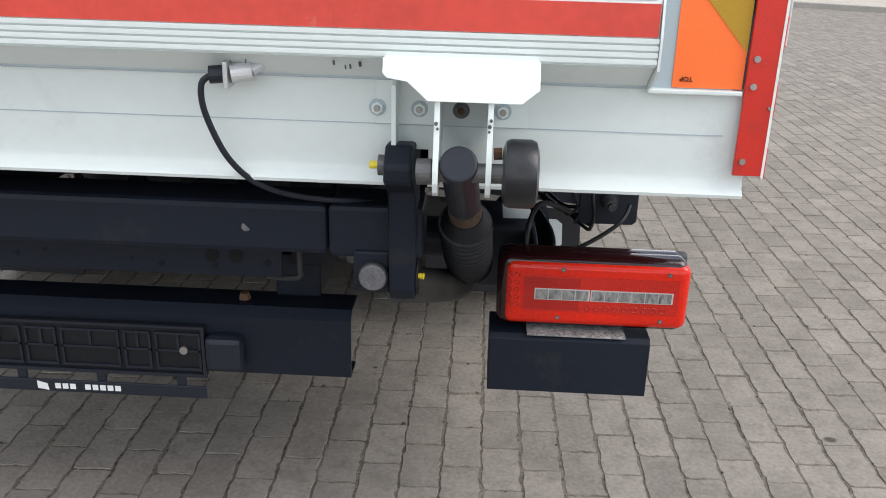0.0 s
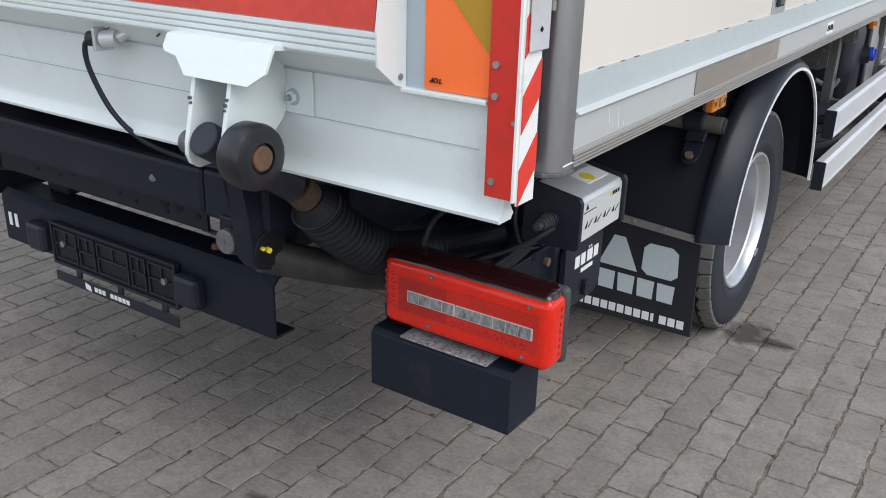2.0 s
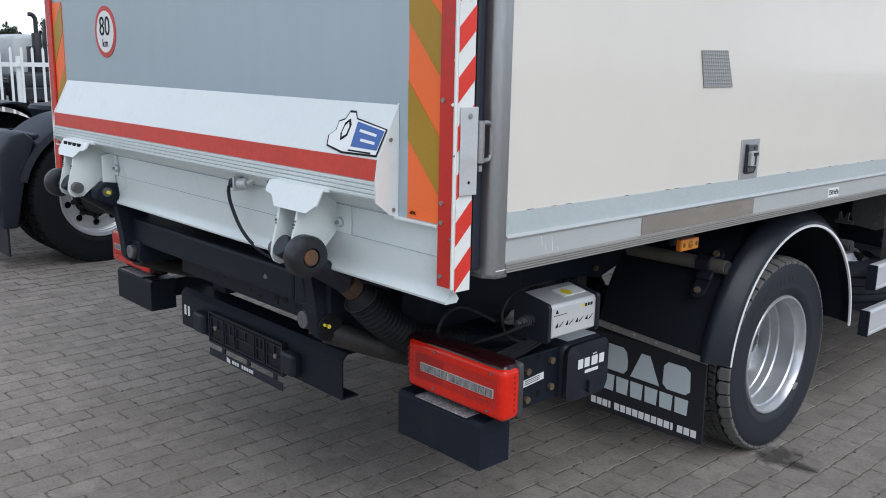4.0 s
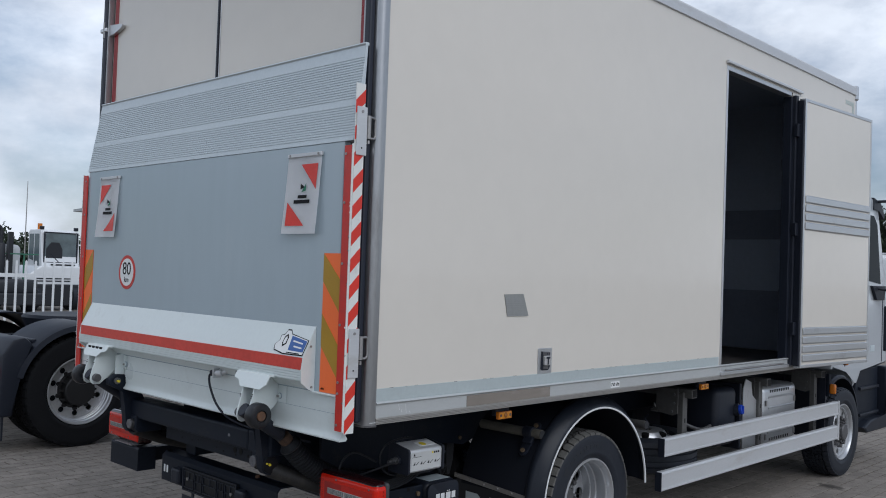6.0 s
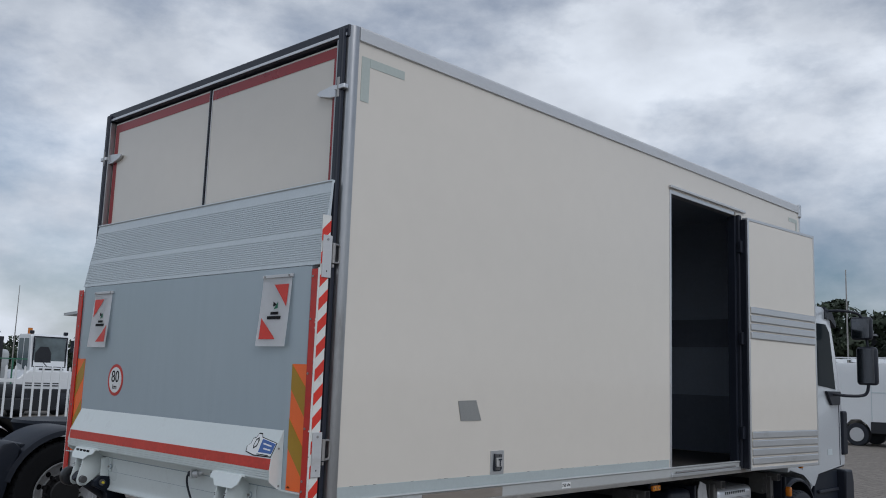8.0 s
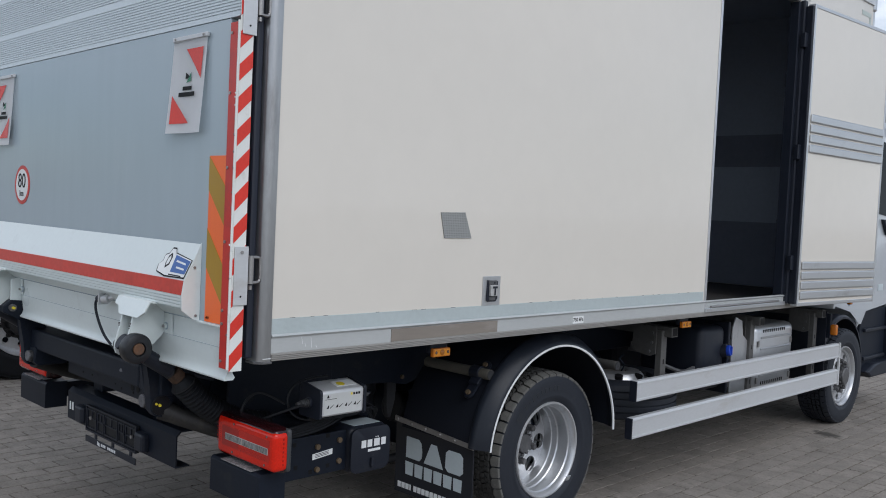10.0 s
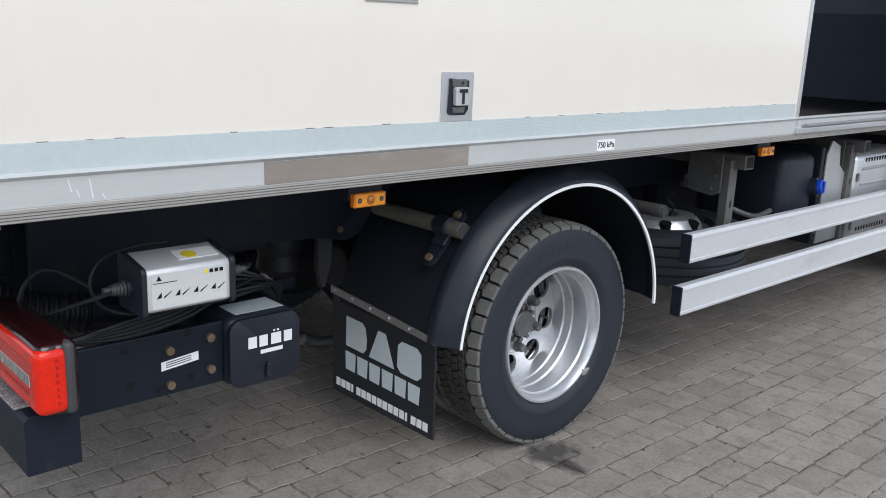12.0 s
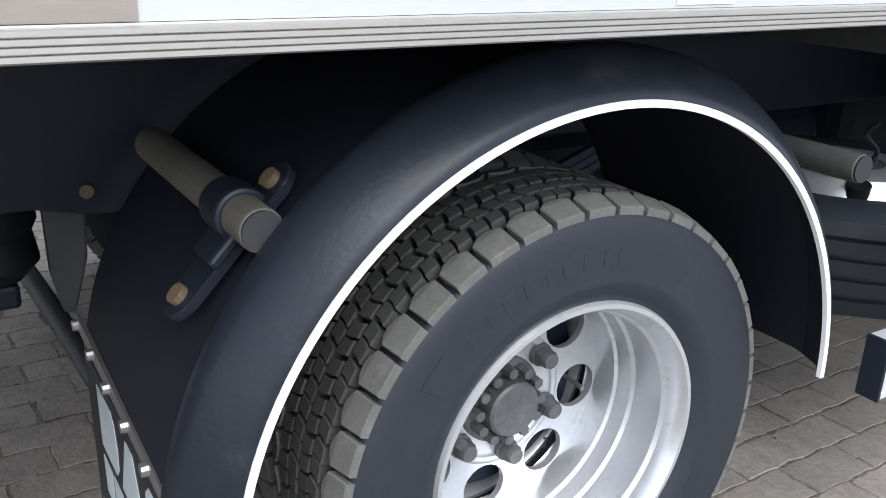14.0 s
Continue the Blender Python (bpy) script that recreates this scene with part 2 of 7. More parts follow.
def film_quilt(m, scale, amount, spread=1.0):
    """Cell pattern of reflective film or stamped sheet, as relief."""
    n, l = m.node_tree.nodes, m.node_tree.links
    v = n.new("ShaderNodeTexVoronoi")
    v.inputs["Scale"].default_value, v.inputs["Randomness"].default_value = scale, spread
    tc = n.new("ShaderNodeTexCoord")
    l.new(tc.outputs["Object"], v.inputs["Vector"])
    bp = n.new("ShaderNodeBump")
    bp.inputs["Strength"].default_value, bp.inputs["Distance"].default_value = amount, 0.003
    l.new(v.outputs["Distance"], bp.inputs["Height"])
    l.new(bp.outputs["Normal"], n["Principled BSDF"].inputs["Normal"])


film_quilt(AMBER_FILM, 300, 0.16, 0.0)
DIAMOND = material("stamped_aluminium_strip", (0.52, 0.58, 0.58), 0.42, metal=0.3, vary=0.05, grain=60, blotch=2, bump=0)
film_quilt(DIAMOND, 240, 0.25, 0.0)


def stains(m, spots, colour):
    """Oil and water spots on the ground, each (x, y, radius along x, radius along y), with ragged rims."""
    n, l = m.node_tree.nodes, m.node_tree.links
    pos = n.new("ShaderNodeNewGeometry").outputs["Position"]
    rag = n.new("ShaderNodeTexNoise")
    rag.inputs["Scale"].default_value, rag.inputs["Detail"].default_value = 18, 6
    l.new(pos, rag.inputs["Vector"])
    base = n["Principled BSDF"].inputs["Base Color"]
    last = base.links[0].from_socket
    for x, y, rx, ry in spots:
        mp = n.new("ShaderNodeMapping")
        mp.inputs["Scale"].default_value = (1 / rx, 1 / ry, 0.0)
        mp.inputs["Location"].default_value = (-x / rx, -y / ry, 0.0)
        l.new(pos, mp.inputs["Vector"])
        size = n.new("ShaderNodeVectorMath")
        size.operation = "LENGTH"
        l.new(mp.outputs["Vector"], size.inputs[0])
        add = n.new("ShaderNodeMath")
        add.operation = "MULTIPLY_ADD"
        add.inputs[1].default_value = 1.6
        l.new(rag.outputs["Fac"], add.inputs[0])
        l.new(size.outputs["Value"], add.inputs[2])
        fade = n.new("ShaderNodeMapRange")
        fade.inputs["From Min"].default_value, fade.inputs["From Max"].default_value = 1.25, 1.85
        fade.inputs["To Min"].default_value, fade.inputs["To Max"].default_value = 0.88, 0.0
        l.new(add.outputs[0], fade.inputs["Value"])
        mix = n.new("ShaderNodeMix")
        mix.data_type = "RGBA"
        mix.inputs["B"].default_value = (*colour, 1)
        l.new(fade.outputs[0], mix.inputs["Factor"])
        l.new(last, mix.inputs["A"])
        last = mix.outputs["Result"]
    l.new(last, base)


SPOTS = [(1.20, 1.75, 0.09, 0.13), (1.30, 1.72, 0.08, 0.05), (0.47, 0.03, 0.045, 0.035), (1.86, 0.65, 0.02, 0.016), (0.31, 0.91, 0.012, 0.010), (0.47, 0.96, 0.011, 0.009), (1.24, 5.2, 0.14, 0.10), (2.25, 3.3, 0.06, 0.12)]
stains(STONE, SPOTS, (0.055, 0.05, 0.045))
stains(JOINT, SPOTS, (0.04, 0.036, 0.032))


for dull, level in ((GLASS, 0.15), (INK, 0.1), (RED_LENS, 0.28), (GEAR_BLACK, 0.25), (RUBBER, 0.3), (BLACK, 0.34), (GREY_TRUCK, 0.32), (TREAD, 0.3), (SHOULDER, 0.3), (STONE, 0.14), (JOINT, 0.05)):
    dull.node_tree.nodes["Principled BSDF"].inputs["Specular IOR Level"].default_value = level
GLASS.node_tree.nodes["Principled BSDF"].inputs["IOR"].default_value = 1.12

# ---- building tools ----
def part(name, bm, mat, parent=None, label="", smooth=False, angle=35):
    """Links a bmesh as one mesh object under a thing or a part."""
    bmesh.ops.recalc_face_normals(bm, faces=bm.faces)
    me = bpy.data.meshes.new(name)
    bm.to_mesh(me)
    bm.free()
    for m in mat if isinstance(mat, (list, tuple)) else (mat,):
        me.materials.append(m)
    if smooth:
        me.shade_smooth()
        me.set_sharp_from_angle(angle=radians(angle))
    ob = new(name, me)
    ob.parent = parent
    if label:
        tagged(ob, label)
    return ob


def empty(name, parent=None, at=(0, 0, 0)):
    ob = new(name)
    ob.empty_display_size = 0.2
    ob.location = at
    ob.parent = parent
    return ob


def B(*boxes, bevel=0.0, seg=2):
    """One bmesh of boxes, each (x0, x1, y0, y1, z0, z1), with rounded edges."""
    bm = bmesh.new()
    for b in boxes:
        box(bm, *b, bevel=bevel, seg=seg)
    return bm


def box(bm, x0, x1, y0, y1, z0, z1, bevel=0.0, seg=2, mi=0):
    r = bmesh.ops.create_cube(bm, size=1, matrix=Matrix.LocRotScale(((x0 + x1) / 2, (y0 + y1) / 2, (z0 + z1) / 2), None, (abs(x1 - x0), abs(y1 - y0), abs(z1 - z0))))
    vs = r["verts"]
    fs = {f for v in vs for f in v.link_faces}
    if bevel:
        rb = bmesh.ops.bevel(bm, geom=list({e for v in vs for e in v.link_edges}), offset=bevel, segments=seg, affect="EDGES", profile=0.5)
        fs = {f for f in fs if f.is_valid} | set(rb["faces"])
    for f in fs:
        f.material_index = mi


def prism(bm, outline, axis, a, b, bevel=0.0, mi=0):
    """A flat outline pushed along an axis from a to b. The outline's two numbers are the other two axes in order."""
    def place(p, h):
        return {"x": (h, p[0], p[1]), "y": (p[0], h, p[1]), "z": (p[0], p[1], h)}[axis]
    lo = [bm.verts.new(place(p, a)) for p in outline]
    hi = [bm.verts.new(place(p, b)) for p in outline]
    fs = [bm.faces.new(lo), bm.faces.new(hi[::-1])]
    for i in range(len(lo)):
        j = (i + 1) % len(lo)
        fs.append(bm.faces.new((lo[i], hi[i], hi[j], lo[j])))
    if bevel:
        es = {e for f in fs for e in f.edges}
        rb = bmesh.ops.bevel(bm, geom=list(es), offset=bevel, segments=2, affect="EDGES", profile=0.5)
        fs = [f for f in fs if f.is_valid] + rb["faces"]
    for f in fs:
        f.material_index = mi


def P(outline, axis, a, b, bevel=0.0):
    bm = bmesh.new()
    prism(bm, outline, axis, a, b, bevel)
    return bm


def rod(bm, p, q, r, seg=20, r2=None, mi=0, bevel=0.0):
    """A round bar from p to q."""
    p, q = Vector(p), Vector(q)
    d = q - p
    m = Matrix.Translation((p + q) / 2) @ d.to_track_quat("Z", "Y").to_matrix().to_4x4()
    res = bmesh.ops.create_cone(bm, cap_ends=True, segments=seg, radius1=r, radius2=r if r2 is None else r2, depth=d.length, matrix=m)
    fs = {f for v in res["verts"] for f in v.link_faces}
    if bevel:
        es = [e for f in fs if len(f.verts) > 4 for e in f.edges]
        rb = bmesh.ops.bevel(bm, geom=es, offset=bevel, segments=2, affect="EDGES", profile=0.5)
        fs = {f for f in fs if f.is_valid} | set(rb["faces"])
    for f in fs:
        f.material_index = mi


def R(p, q, r, seg=20, r2=None, bevel=0.0):
    bm = bmesh.new()
    rod(bm, p, q, r, seg, r2, bevel=bevel)
    return bm


def hose(bm, points, r, seg=10, steps=8):
    """A round cable along a smooth line through the points."""
    pts = [Vector(p) for p in points]
    line = []
    for i in range(len(pts) - 1):
        p0, p1, p2, p3 = pts[max(i - 1, 0)], pts[i], pts[i + 1], pts[min(i + 2, len(pts) - 1)]
        for k in range(steps):
            t = k / steps
            line.append(0.5 * ((2 * p1) + (p2 - p0) * t + (2 * p0 - 5 * p1 + 4 * p2 - p3) * t * t + (3 * p1 - p0 - 3 * p2 + p3) * t ** 3))
    line.append(pts[-1])
    radii = r if callable(r) else (lambda s: r)
    rings = []
    for i, c in enumerate(line):
        d = (line[min(i + 1, len(line) - 1)] - line[max(i - 1, 0)]).normalized()
        u = d.cross(Vector((0.13, 0.21, 1))).normalized()
        v = d.cross(u)
        rr = radii(i / (len(line) - 1))
        rings.append([bm.verts.new(c + rr * (math.cos(2 * math.pi * k / seg) * u + math.sin(2 * math.pi * k / seg) * v)) for k in range(seg)])
    for a, b in zip(rings, rings[1:]):
        for k in range(seg):
            bm.faces.new((a[k], a[(k + 1) % seg], b[(k + 1) % seg], b[k]))
    bm.faces.new(rings[0][::-1])
    bm.faces.new(rings[-1])


def lathe(bm, profile, centre, axis="x", seg=64, start=0.0, sweep=360.0, closed=False, mi=0):
    """Turns a profile of (along the axis, radius) about the axis through centre. Angle 0 points to +y, 90 up."""
    full = sweep >= 360
    n = seg if full else seg + 1
    rings = []
    for k in range(n):
        a = radians(start + sweep * k / seg)
        ring = []
        for h, r in profile:
            c, s = r * math.cos(a), r * math.sin(a)
            off = {"x": (h, c, s), "y": (c, h, s), "z": (c, s, h)}[axis]
            ring.append(bm.verts.new(Vector(centre) + Vector(off)))
        rings.append(ring)
    m = len(profile)
    for k in range(seg):
        a, b = rings[k], rings[(k + 1) % n]
        for i in range(m if closed else m - 1):
            j = (i + 1) % m
            f = bm.faces.new((a[i], b[i], b[j], a[j]))
            f.material_index = mi
    if closed and not full:
        bm.faces.new(rings[0])
        bm.faces.new(rings[-1][::-1])


def letters(text, size, m, mat, parent, name="lettering", thick=0.0008):
    """Raised lettering in the built-in font, laid by the pose m (text reads along its x)."""
    cu = bpy.data.curves.new(name, "FONT")
    cu.body, cu.size, cu.align_x, cu.align_y, cu.extrude = text, size, "CENTER", "CENTER", thick
    tmp = bpy.data.objects.new(name, cu)
    me = bpy.data.meshes.new_from_object(tmp)
    bpy.data.objects.remove(tmp)
    me.name = name
    me.materials.clear()
    me.materials.append(mat)
    me.transform(m)
    ob = new(name, me)
    ob.parent = parent
    return ob


REAR = Matrix(((1, 0, 0, 0), (0, 0, -1, 0), (0, 1, 0, 0), (0, 0, 0, 1)))     # text on a face that looks to -y
SIDE = Matrix(((0, 0, 1, 0), (1, 0, 0, 0), (0, 1, 0, 0), (0, 0, 0, 1)))      # text on a face that looks to +x

# ---- the box truck: cargo box ----
truck = tagged(empty("box_truck"), "white box truck with raised grey tail lift and open side door", "truck")
X1, L1, Z0, Z1 = 1.275, 5.50, 1.04, 3.40
DOOR0, DOOR1, DZ0, DZ1 = 3.06, 4.15, 1.08, 3.14


def cargo_box():
    # right wall, built round the door opening
    bm = B((X1 - 0.06, X1, 0.0, DOOR0, Z0 + 0.02, Z1 - 0.06), (X1 - 0.06, X1, DOOR1, L1, Z0 + 0.02, Z1 - 0.06), (X1 - 0.06, X1, DOOR0, DOOR1, DZ1, Z1 - 0.06), (X1 - 0.06, X1, DOOR0, DOOR1, Z0 + 0.02, DZ0))
    bmesh.ops.remove_doubles(bm, verts=bm.verts, dist=0.0005)
    wall = part("side_wall", bm, CREAM, truck, "cream white smooth composite side wall")
    part("side_wall", B((-X1, -X1 + 0.06, 0.0, L1, Z0 + 0.02, Z1 - 0.06)), CREAM, truck)
    part("front_wall", B((-X1 + 0.06, X1 - 0.06, L1 - 0.06, L1 - 0.002, Z0 + 0.02, Z1 - 0.06)), CREAM, truck)
    part("roof_panel", B((-X1 + 0.02, X1 - 0.02, 0.02, L1 - 0.01, Z1 - 0.06, Z1 - 0.005), bevel=0.004), CREAM, truck)
    part("cargo_floor", B((-X1 + 0.06, X1 - 0.06, 0.03, L1 - 0.06, Z0 + 0.0, DZ0 - 0.004)), PLY, truck, "dark plywood cargo floor")
    # grey lining with rows of lashing rails
    for x, s in ((X1 - 0.062, -1), (-X1 + 0.062, 1)):
        spans = ((0.06, DOOR0 - 0.03), (DOOR1 + 0.03, L1 - 0.08)) if s < 0 else ((0.06, L1 - 0.08),)
        lining = part("lining", B(*[(x, x + s * 0.012, a, b, DZ0, Z1 - 0.07) for a, b in spans]), INTERIOR, truck, "dark grey inner lining")
        for z in (1.55, 2.05, 2.55):
            part("lashing_rail", B(*[(x + s * 0.013, x + s * 0.03, a, b, z, z + 0.09) for a, b in spans], bevel=0.003), DARK_RAIL, lining)
    part("lining", B((-X1 + 0.08, X1 - 0.08, L1 - 0.075, L1 - 0.062, DZ0, Z1 - 0.07)), INTERIOR, truck)
    part("lining", B((-X1 + 0.08, X1 - 0.08, 0.05, L1 - 0.08, Z1 - 0.075, Z1 - 0.062)), INTERIOR, truck)
    for z0, z1 in ((2.09, 2.36), (DZ0, 1.62)):
        part("wall_board", B((-X1 + 0.085, X1 - 0.085, L1 - 0.083, L1 - 0.0755, z0, z1), bevel=0.001), LINING_DARK, truck, "darker board across the front wall")
    # edge rails
    for s in (1, -1):
        prof = [(s * (X1 - 0.05), Z1 + 0.015), (s * (X1 + 0.004), Z1 + 0.015), (s * (X1 + 0.012), Z1 + 0.002), (s * (X1 + 0.012), Z1 - 0.058), (s * (X1 + 0.001), Z1 - 0.062), (s * (X1 + 0.001), Z1 - 0.03), (s * (X1 - 0.05), Z1 - 0.01)]
        rail = part("roof_rail", P(prof, "y", 0.0, L1 - 0.03), ALU_PALE, truck, "pale aluminium roof edge rail")
        prof = [(s * (X1 - 0.05), Z0 + 0.0105), (s * (X1 - 0.05), Z0 - 0.005), (s * (X1 + 0.006), Z0 - 0.005)]
        for k in range(4):          # fine grooves along the foot of the rail
            z = Z0 - 0.003 + k * 0.0060
            prof += [(s * (X1 + 0.010), z), (s * (X1 + 0.010), z + 0.004), (s * (X1 + 0.006), z + 0.0048), (s * (X1 + 0.006), z + 0.0058)]
        prof += [(s * (X1 + 0.0055), Z0 + 0.0225), (s * (X1 - 0.002), Z0 + 0.0225), (s * (X1 - 0.002), Z0 + 0.0105)]
        part("rail_foot", P(prof, "y", 0.0005, L1 + 0.05), RAIL_FOOT, truck, "grooved foot of the bottom rail, tinted as if reflecting the ground")
        prof = [(s * (X1 + 0.005), Z0 + 0.023), (s * (X1 + 0.005), Z0 + 0.075), (s * (X1 + 0.014), Z0 + 0.083), (s * (X1 + 0.002), Z0 + 0.09), (s * (X1 + 0.002), Z0 + 0.0235)]
        low = part("bottom_rail", P(prof, "y", 0.0005, L1 + 0.05), RAIL_ALU, truck, "pale aluminium bottom rail, scuffed")
        if s > 0:
            part("tape", B((X1 + 0.0055, X1 + 0.0075, 0.562, 1.195, Z0 + 0.024, Z0 + 0.074)), TAPE, low, "faded brownish tape on the rail")
            for y, z, h in ((0.135, Z0 + 0.046, 0.026), (0.150, Z0 + 0.034, 0.016), (0.176, Z0 + 0.030, 0.040), (0.20, Z0 + 0.028, 0.010)):
                part("scratch", P([(y, z), (y + 0.0022, z), (y - 0.004, z + h), (y - 0.0055, z + h)], "x", X1 + 0.0052, X1 + 0.0056), WHITE_INK, low)
            sign = part("pressure_label", B((X1 + 0.0055, X1 + 0.007, 1.755, 1.845, Z0 + 0.027, Z0 + 0.062)), STICKER, low, "small white label with a tyre pressure")
            letters("750 kPa", 0.026, Matrix.Translation((X1 + 0.0075, 1.80, Z0 + 0.0445)) @ SIDE, INK, sign)
    strip = part("kick_strip", B((X1 + 0.0005, X1 + 0.003, 0.0005, DOOR0 - 0.015, 1.128, 1.184)), DIAMOND, truck, "stamped silver strip along the foot of the wall")
    rnd = random.Random(3)
    for k in range(26):            # torn upper rim of the strip
        y = rnd.uniform(0.04, DOOR0 - 0.1)
        part("torn_edge", B((X1 + 0.0006, X1 + 0.0034, y, y + rnd.uniform(0.004, 0.025), 1.1838, 1.1838 + rnd.uniform(0.0007, 0.0015))), HUB, strip)
    # rear posts, frame and doors
    for s in (1, -1):
        prof = [(s * (X1 - 0.07), -0.052), (s * (X1 - 0.020), -0.052), (s * (X1 - 0.004), -0.046), (s * (X1 + 0.005), -0.034), (s * (X1 + 0.007), -0.022), (s * (X1 + 0.007), -0.001), (s * (X1 - 0.07), -0.001)]
        post = part("corner_post", P(prof, "z", Z0 - 0.005, Z1 + 0.01), POST_ALU, truck, "rounded aluminium rear corner post", smooth=True, angle=40)
        part("post_foot", P([(s * x, y) for x, y in ((X1 - 0.068, -0.055), (X1 - 0.018, -0.055), (X1 + 0.007, -0.036), (X1 + 0.010, 0.004), (X1 - 0.068, 0.004))], "z", Z0 - 0.014, Z0 - 0.0055, 0.002), HUB, post, "scuffed foot of the corner post")
        part("post_scratch", B((s * (X1 + 0.0072), s * (X1 + 0.0082), -0.034, 0.0, Z0 + 0.004, Z0 + 0.0065)), WHITE_INK, post)
        part("frame_trim", B((s * (X1 - 0.079), s * (X1 - 0.0635), -0.072, -0.036, Z0 + 0.02, Z1 - 0.06), bevel=0.002), POST_ALU, truck, "narrow metal trim beside the seal")
        part("rubber_seal", B((s * (X1 - 0.063), s * (X1 - 0.026), -0.082, -0.053, Z0 + 0.005, Z1 - 0.005), bevel=0.008), SEAL, truck, "blue-black rubber seal of the rear frame")
    head = part("rear_header", B((-X1 + 0.01, X1 - 0.01, -0.060, 0.018, Z1 - 0.05, Z1 + 0.016), bevel=0.008), SEAL, truck, "black rear header of the box")
    part("header_trim", B((-X1 + 0.02, X1 - 0.02, -0.066, -0.061, Z1 - 0.044, Z1 - 0.03)), ALU, head)
    for s in (1, -1):
        a, b = (0.012, 1.195) if s > 0 else (-1.195, -0.004)
        door = part("rear_door", B((a, b, -0.035, 0.02, Z0 + 0.03, Z1 - 0.062), bevel=0.004), CREAM, truck, "white rear door with a red reflective border")
        o = b if s > 0 else a
        part("red_border", B((a + 0.012, b - 0.012, -0.0375, -0.0355, Z1 - 0.13, Z1 - 0.075), (o - s * 0.012 - s * 0.045, o - s * 0.012, -0.0375, -0.0355, Z0 + 0.05, Z1 - 0.131)), RED_FRAME, door, "red reflective border strip")
        part("door_edge_trim", B((a + 0.001 if s > 0 else b - 0.010, a + 0.010 if s > 0 else b - 0.001, -0.039, -0.0355, Z0 + 0.04, Z1 - 0.066), bevel=0.001), ALU, door)
        for z in (3.09,):
            hinge = part("hinge", B((s * 1.13, s * 1.235, -0.06, -0.036, z - 0.018, z + 0.018), (s * 1.205, s * 1.28, -0.085, -0.055, z - 0.012, z + 0.012), bevel=0.004), ALU, door, "cast metal door hinge")
            part("hinge_pin", R((s * 1.232, -0.075, z - 0.05), (s * 1.232, -0.075, z + 0.05), 0.012, 14), STEEL, hinge)
            part("hinge_strap", P([(s * 1.035, z + 0.004), (s * 1.06, z - 0.012), (s * 1.15, z - 0.034), (s * 1.20, z - 0.036), (s * 1.20, z + 0.030), (s * 1.15, z + 0.026), (s * 1.06, z + 0.018)], "y", -0.0605, -0.0385, 0.003), ALU, hinge)
    part("rubber_seal", B((-0.0035, 0.0115, -0.045, 0.0, Z0 + 0.03, Z1 - 0.065), bevel=0.003), BLACK, truck)
    # corner marking strips of grey film
    part("corner_marking", B((X1 + 0.0005, X1 + 0.002, 0.025, 0.08, 3.04, 3.27), (X1 + 0.0005, X1 + 0.002, 0.081, 0.32, 3.225, 3.27)), GREY_FILM, truck, "grey-green corner marking film")
    part("corner_marking", B((X1 + 0.0005, X1 + 0.002, 5.24, 5.43, 3.235, 3.27), (X1 + 0.0005, X1 + 0.002, 5.395, 5.43, 3.04, 3.234)), GREY_FILM, truck)
    part("corner_cap", B((X1 - 0.06, X1 + 0.016, L1 - 0.045, L1 + 0.012, Z1 - 0.10, Z1 + 0.028), bevel=0.012), ALU, truck)
    part("corner_post", B((X1 - 0.05, X1 + 0.004, L1 - 0.03, L1 + 0.004, Z0, Z1 - 0.10), bevel=0.006), ALU, truck)
    return wall


PATCH = material("dimpled_metal_patch", (0.30, 0.305, 0.295), 0.45, metal=0.3, vary=0.05, grain=60, bump=0)
film_quilt(PATCH, 95, 1.0, 0.0)
LINING_DARK = material("dark_blue_grey_board", (0.20, 0.225, 0.285), 0.5, vary=0.1, grain=30, blotch=1, bump=0.02)
PIN_METAL = material("worn_silver_cast", (0.46, 0.455, 0.45), 0.42, metal=0.25, vary=0.15, grain=140, blotch=20, bump=0.08, dirt=(0.16, 0.15, 0.14), dirt_amount=0.2)
DARK_RAIL = material("dark_lashing_rail", (0.09, 0.10, 0.115), 0.5, vary=0.1, grain=60, bump=0.02)
GREY_FILM = material("grey_green_film", (0.45, 0.50, 0.47), 0.5, vary=0.05, grain=50, bump=0)
TAPE = material("faded_brown_tape", (0.235, 0.205, 0.175), 0.5, vary=0.1, grain=50, blotch=4, bump=0.08, dirt=(0.40, 0.37, 0.34), dirt_amount=0.2, stretch=(1, 0.2, 1))
side = cargo_box()


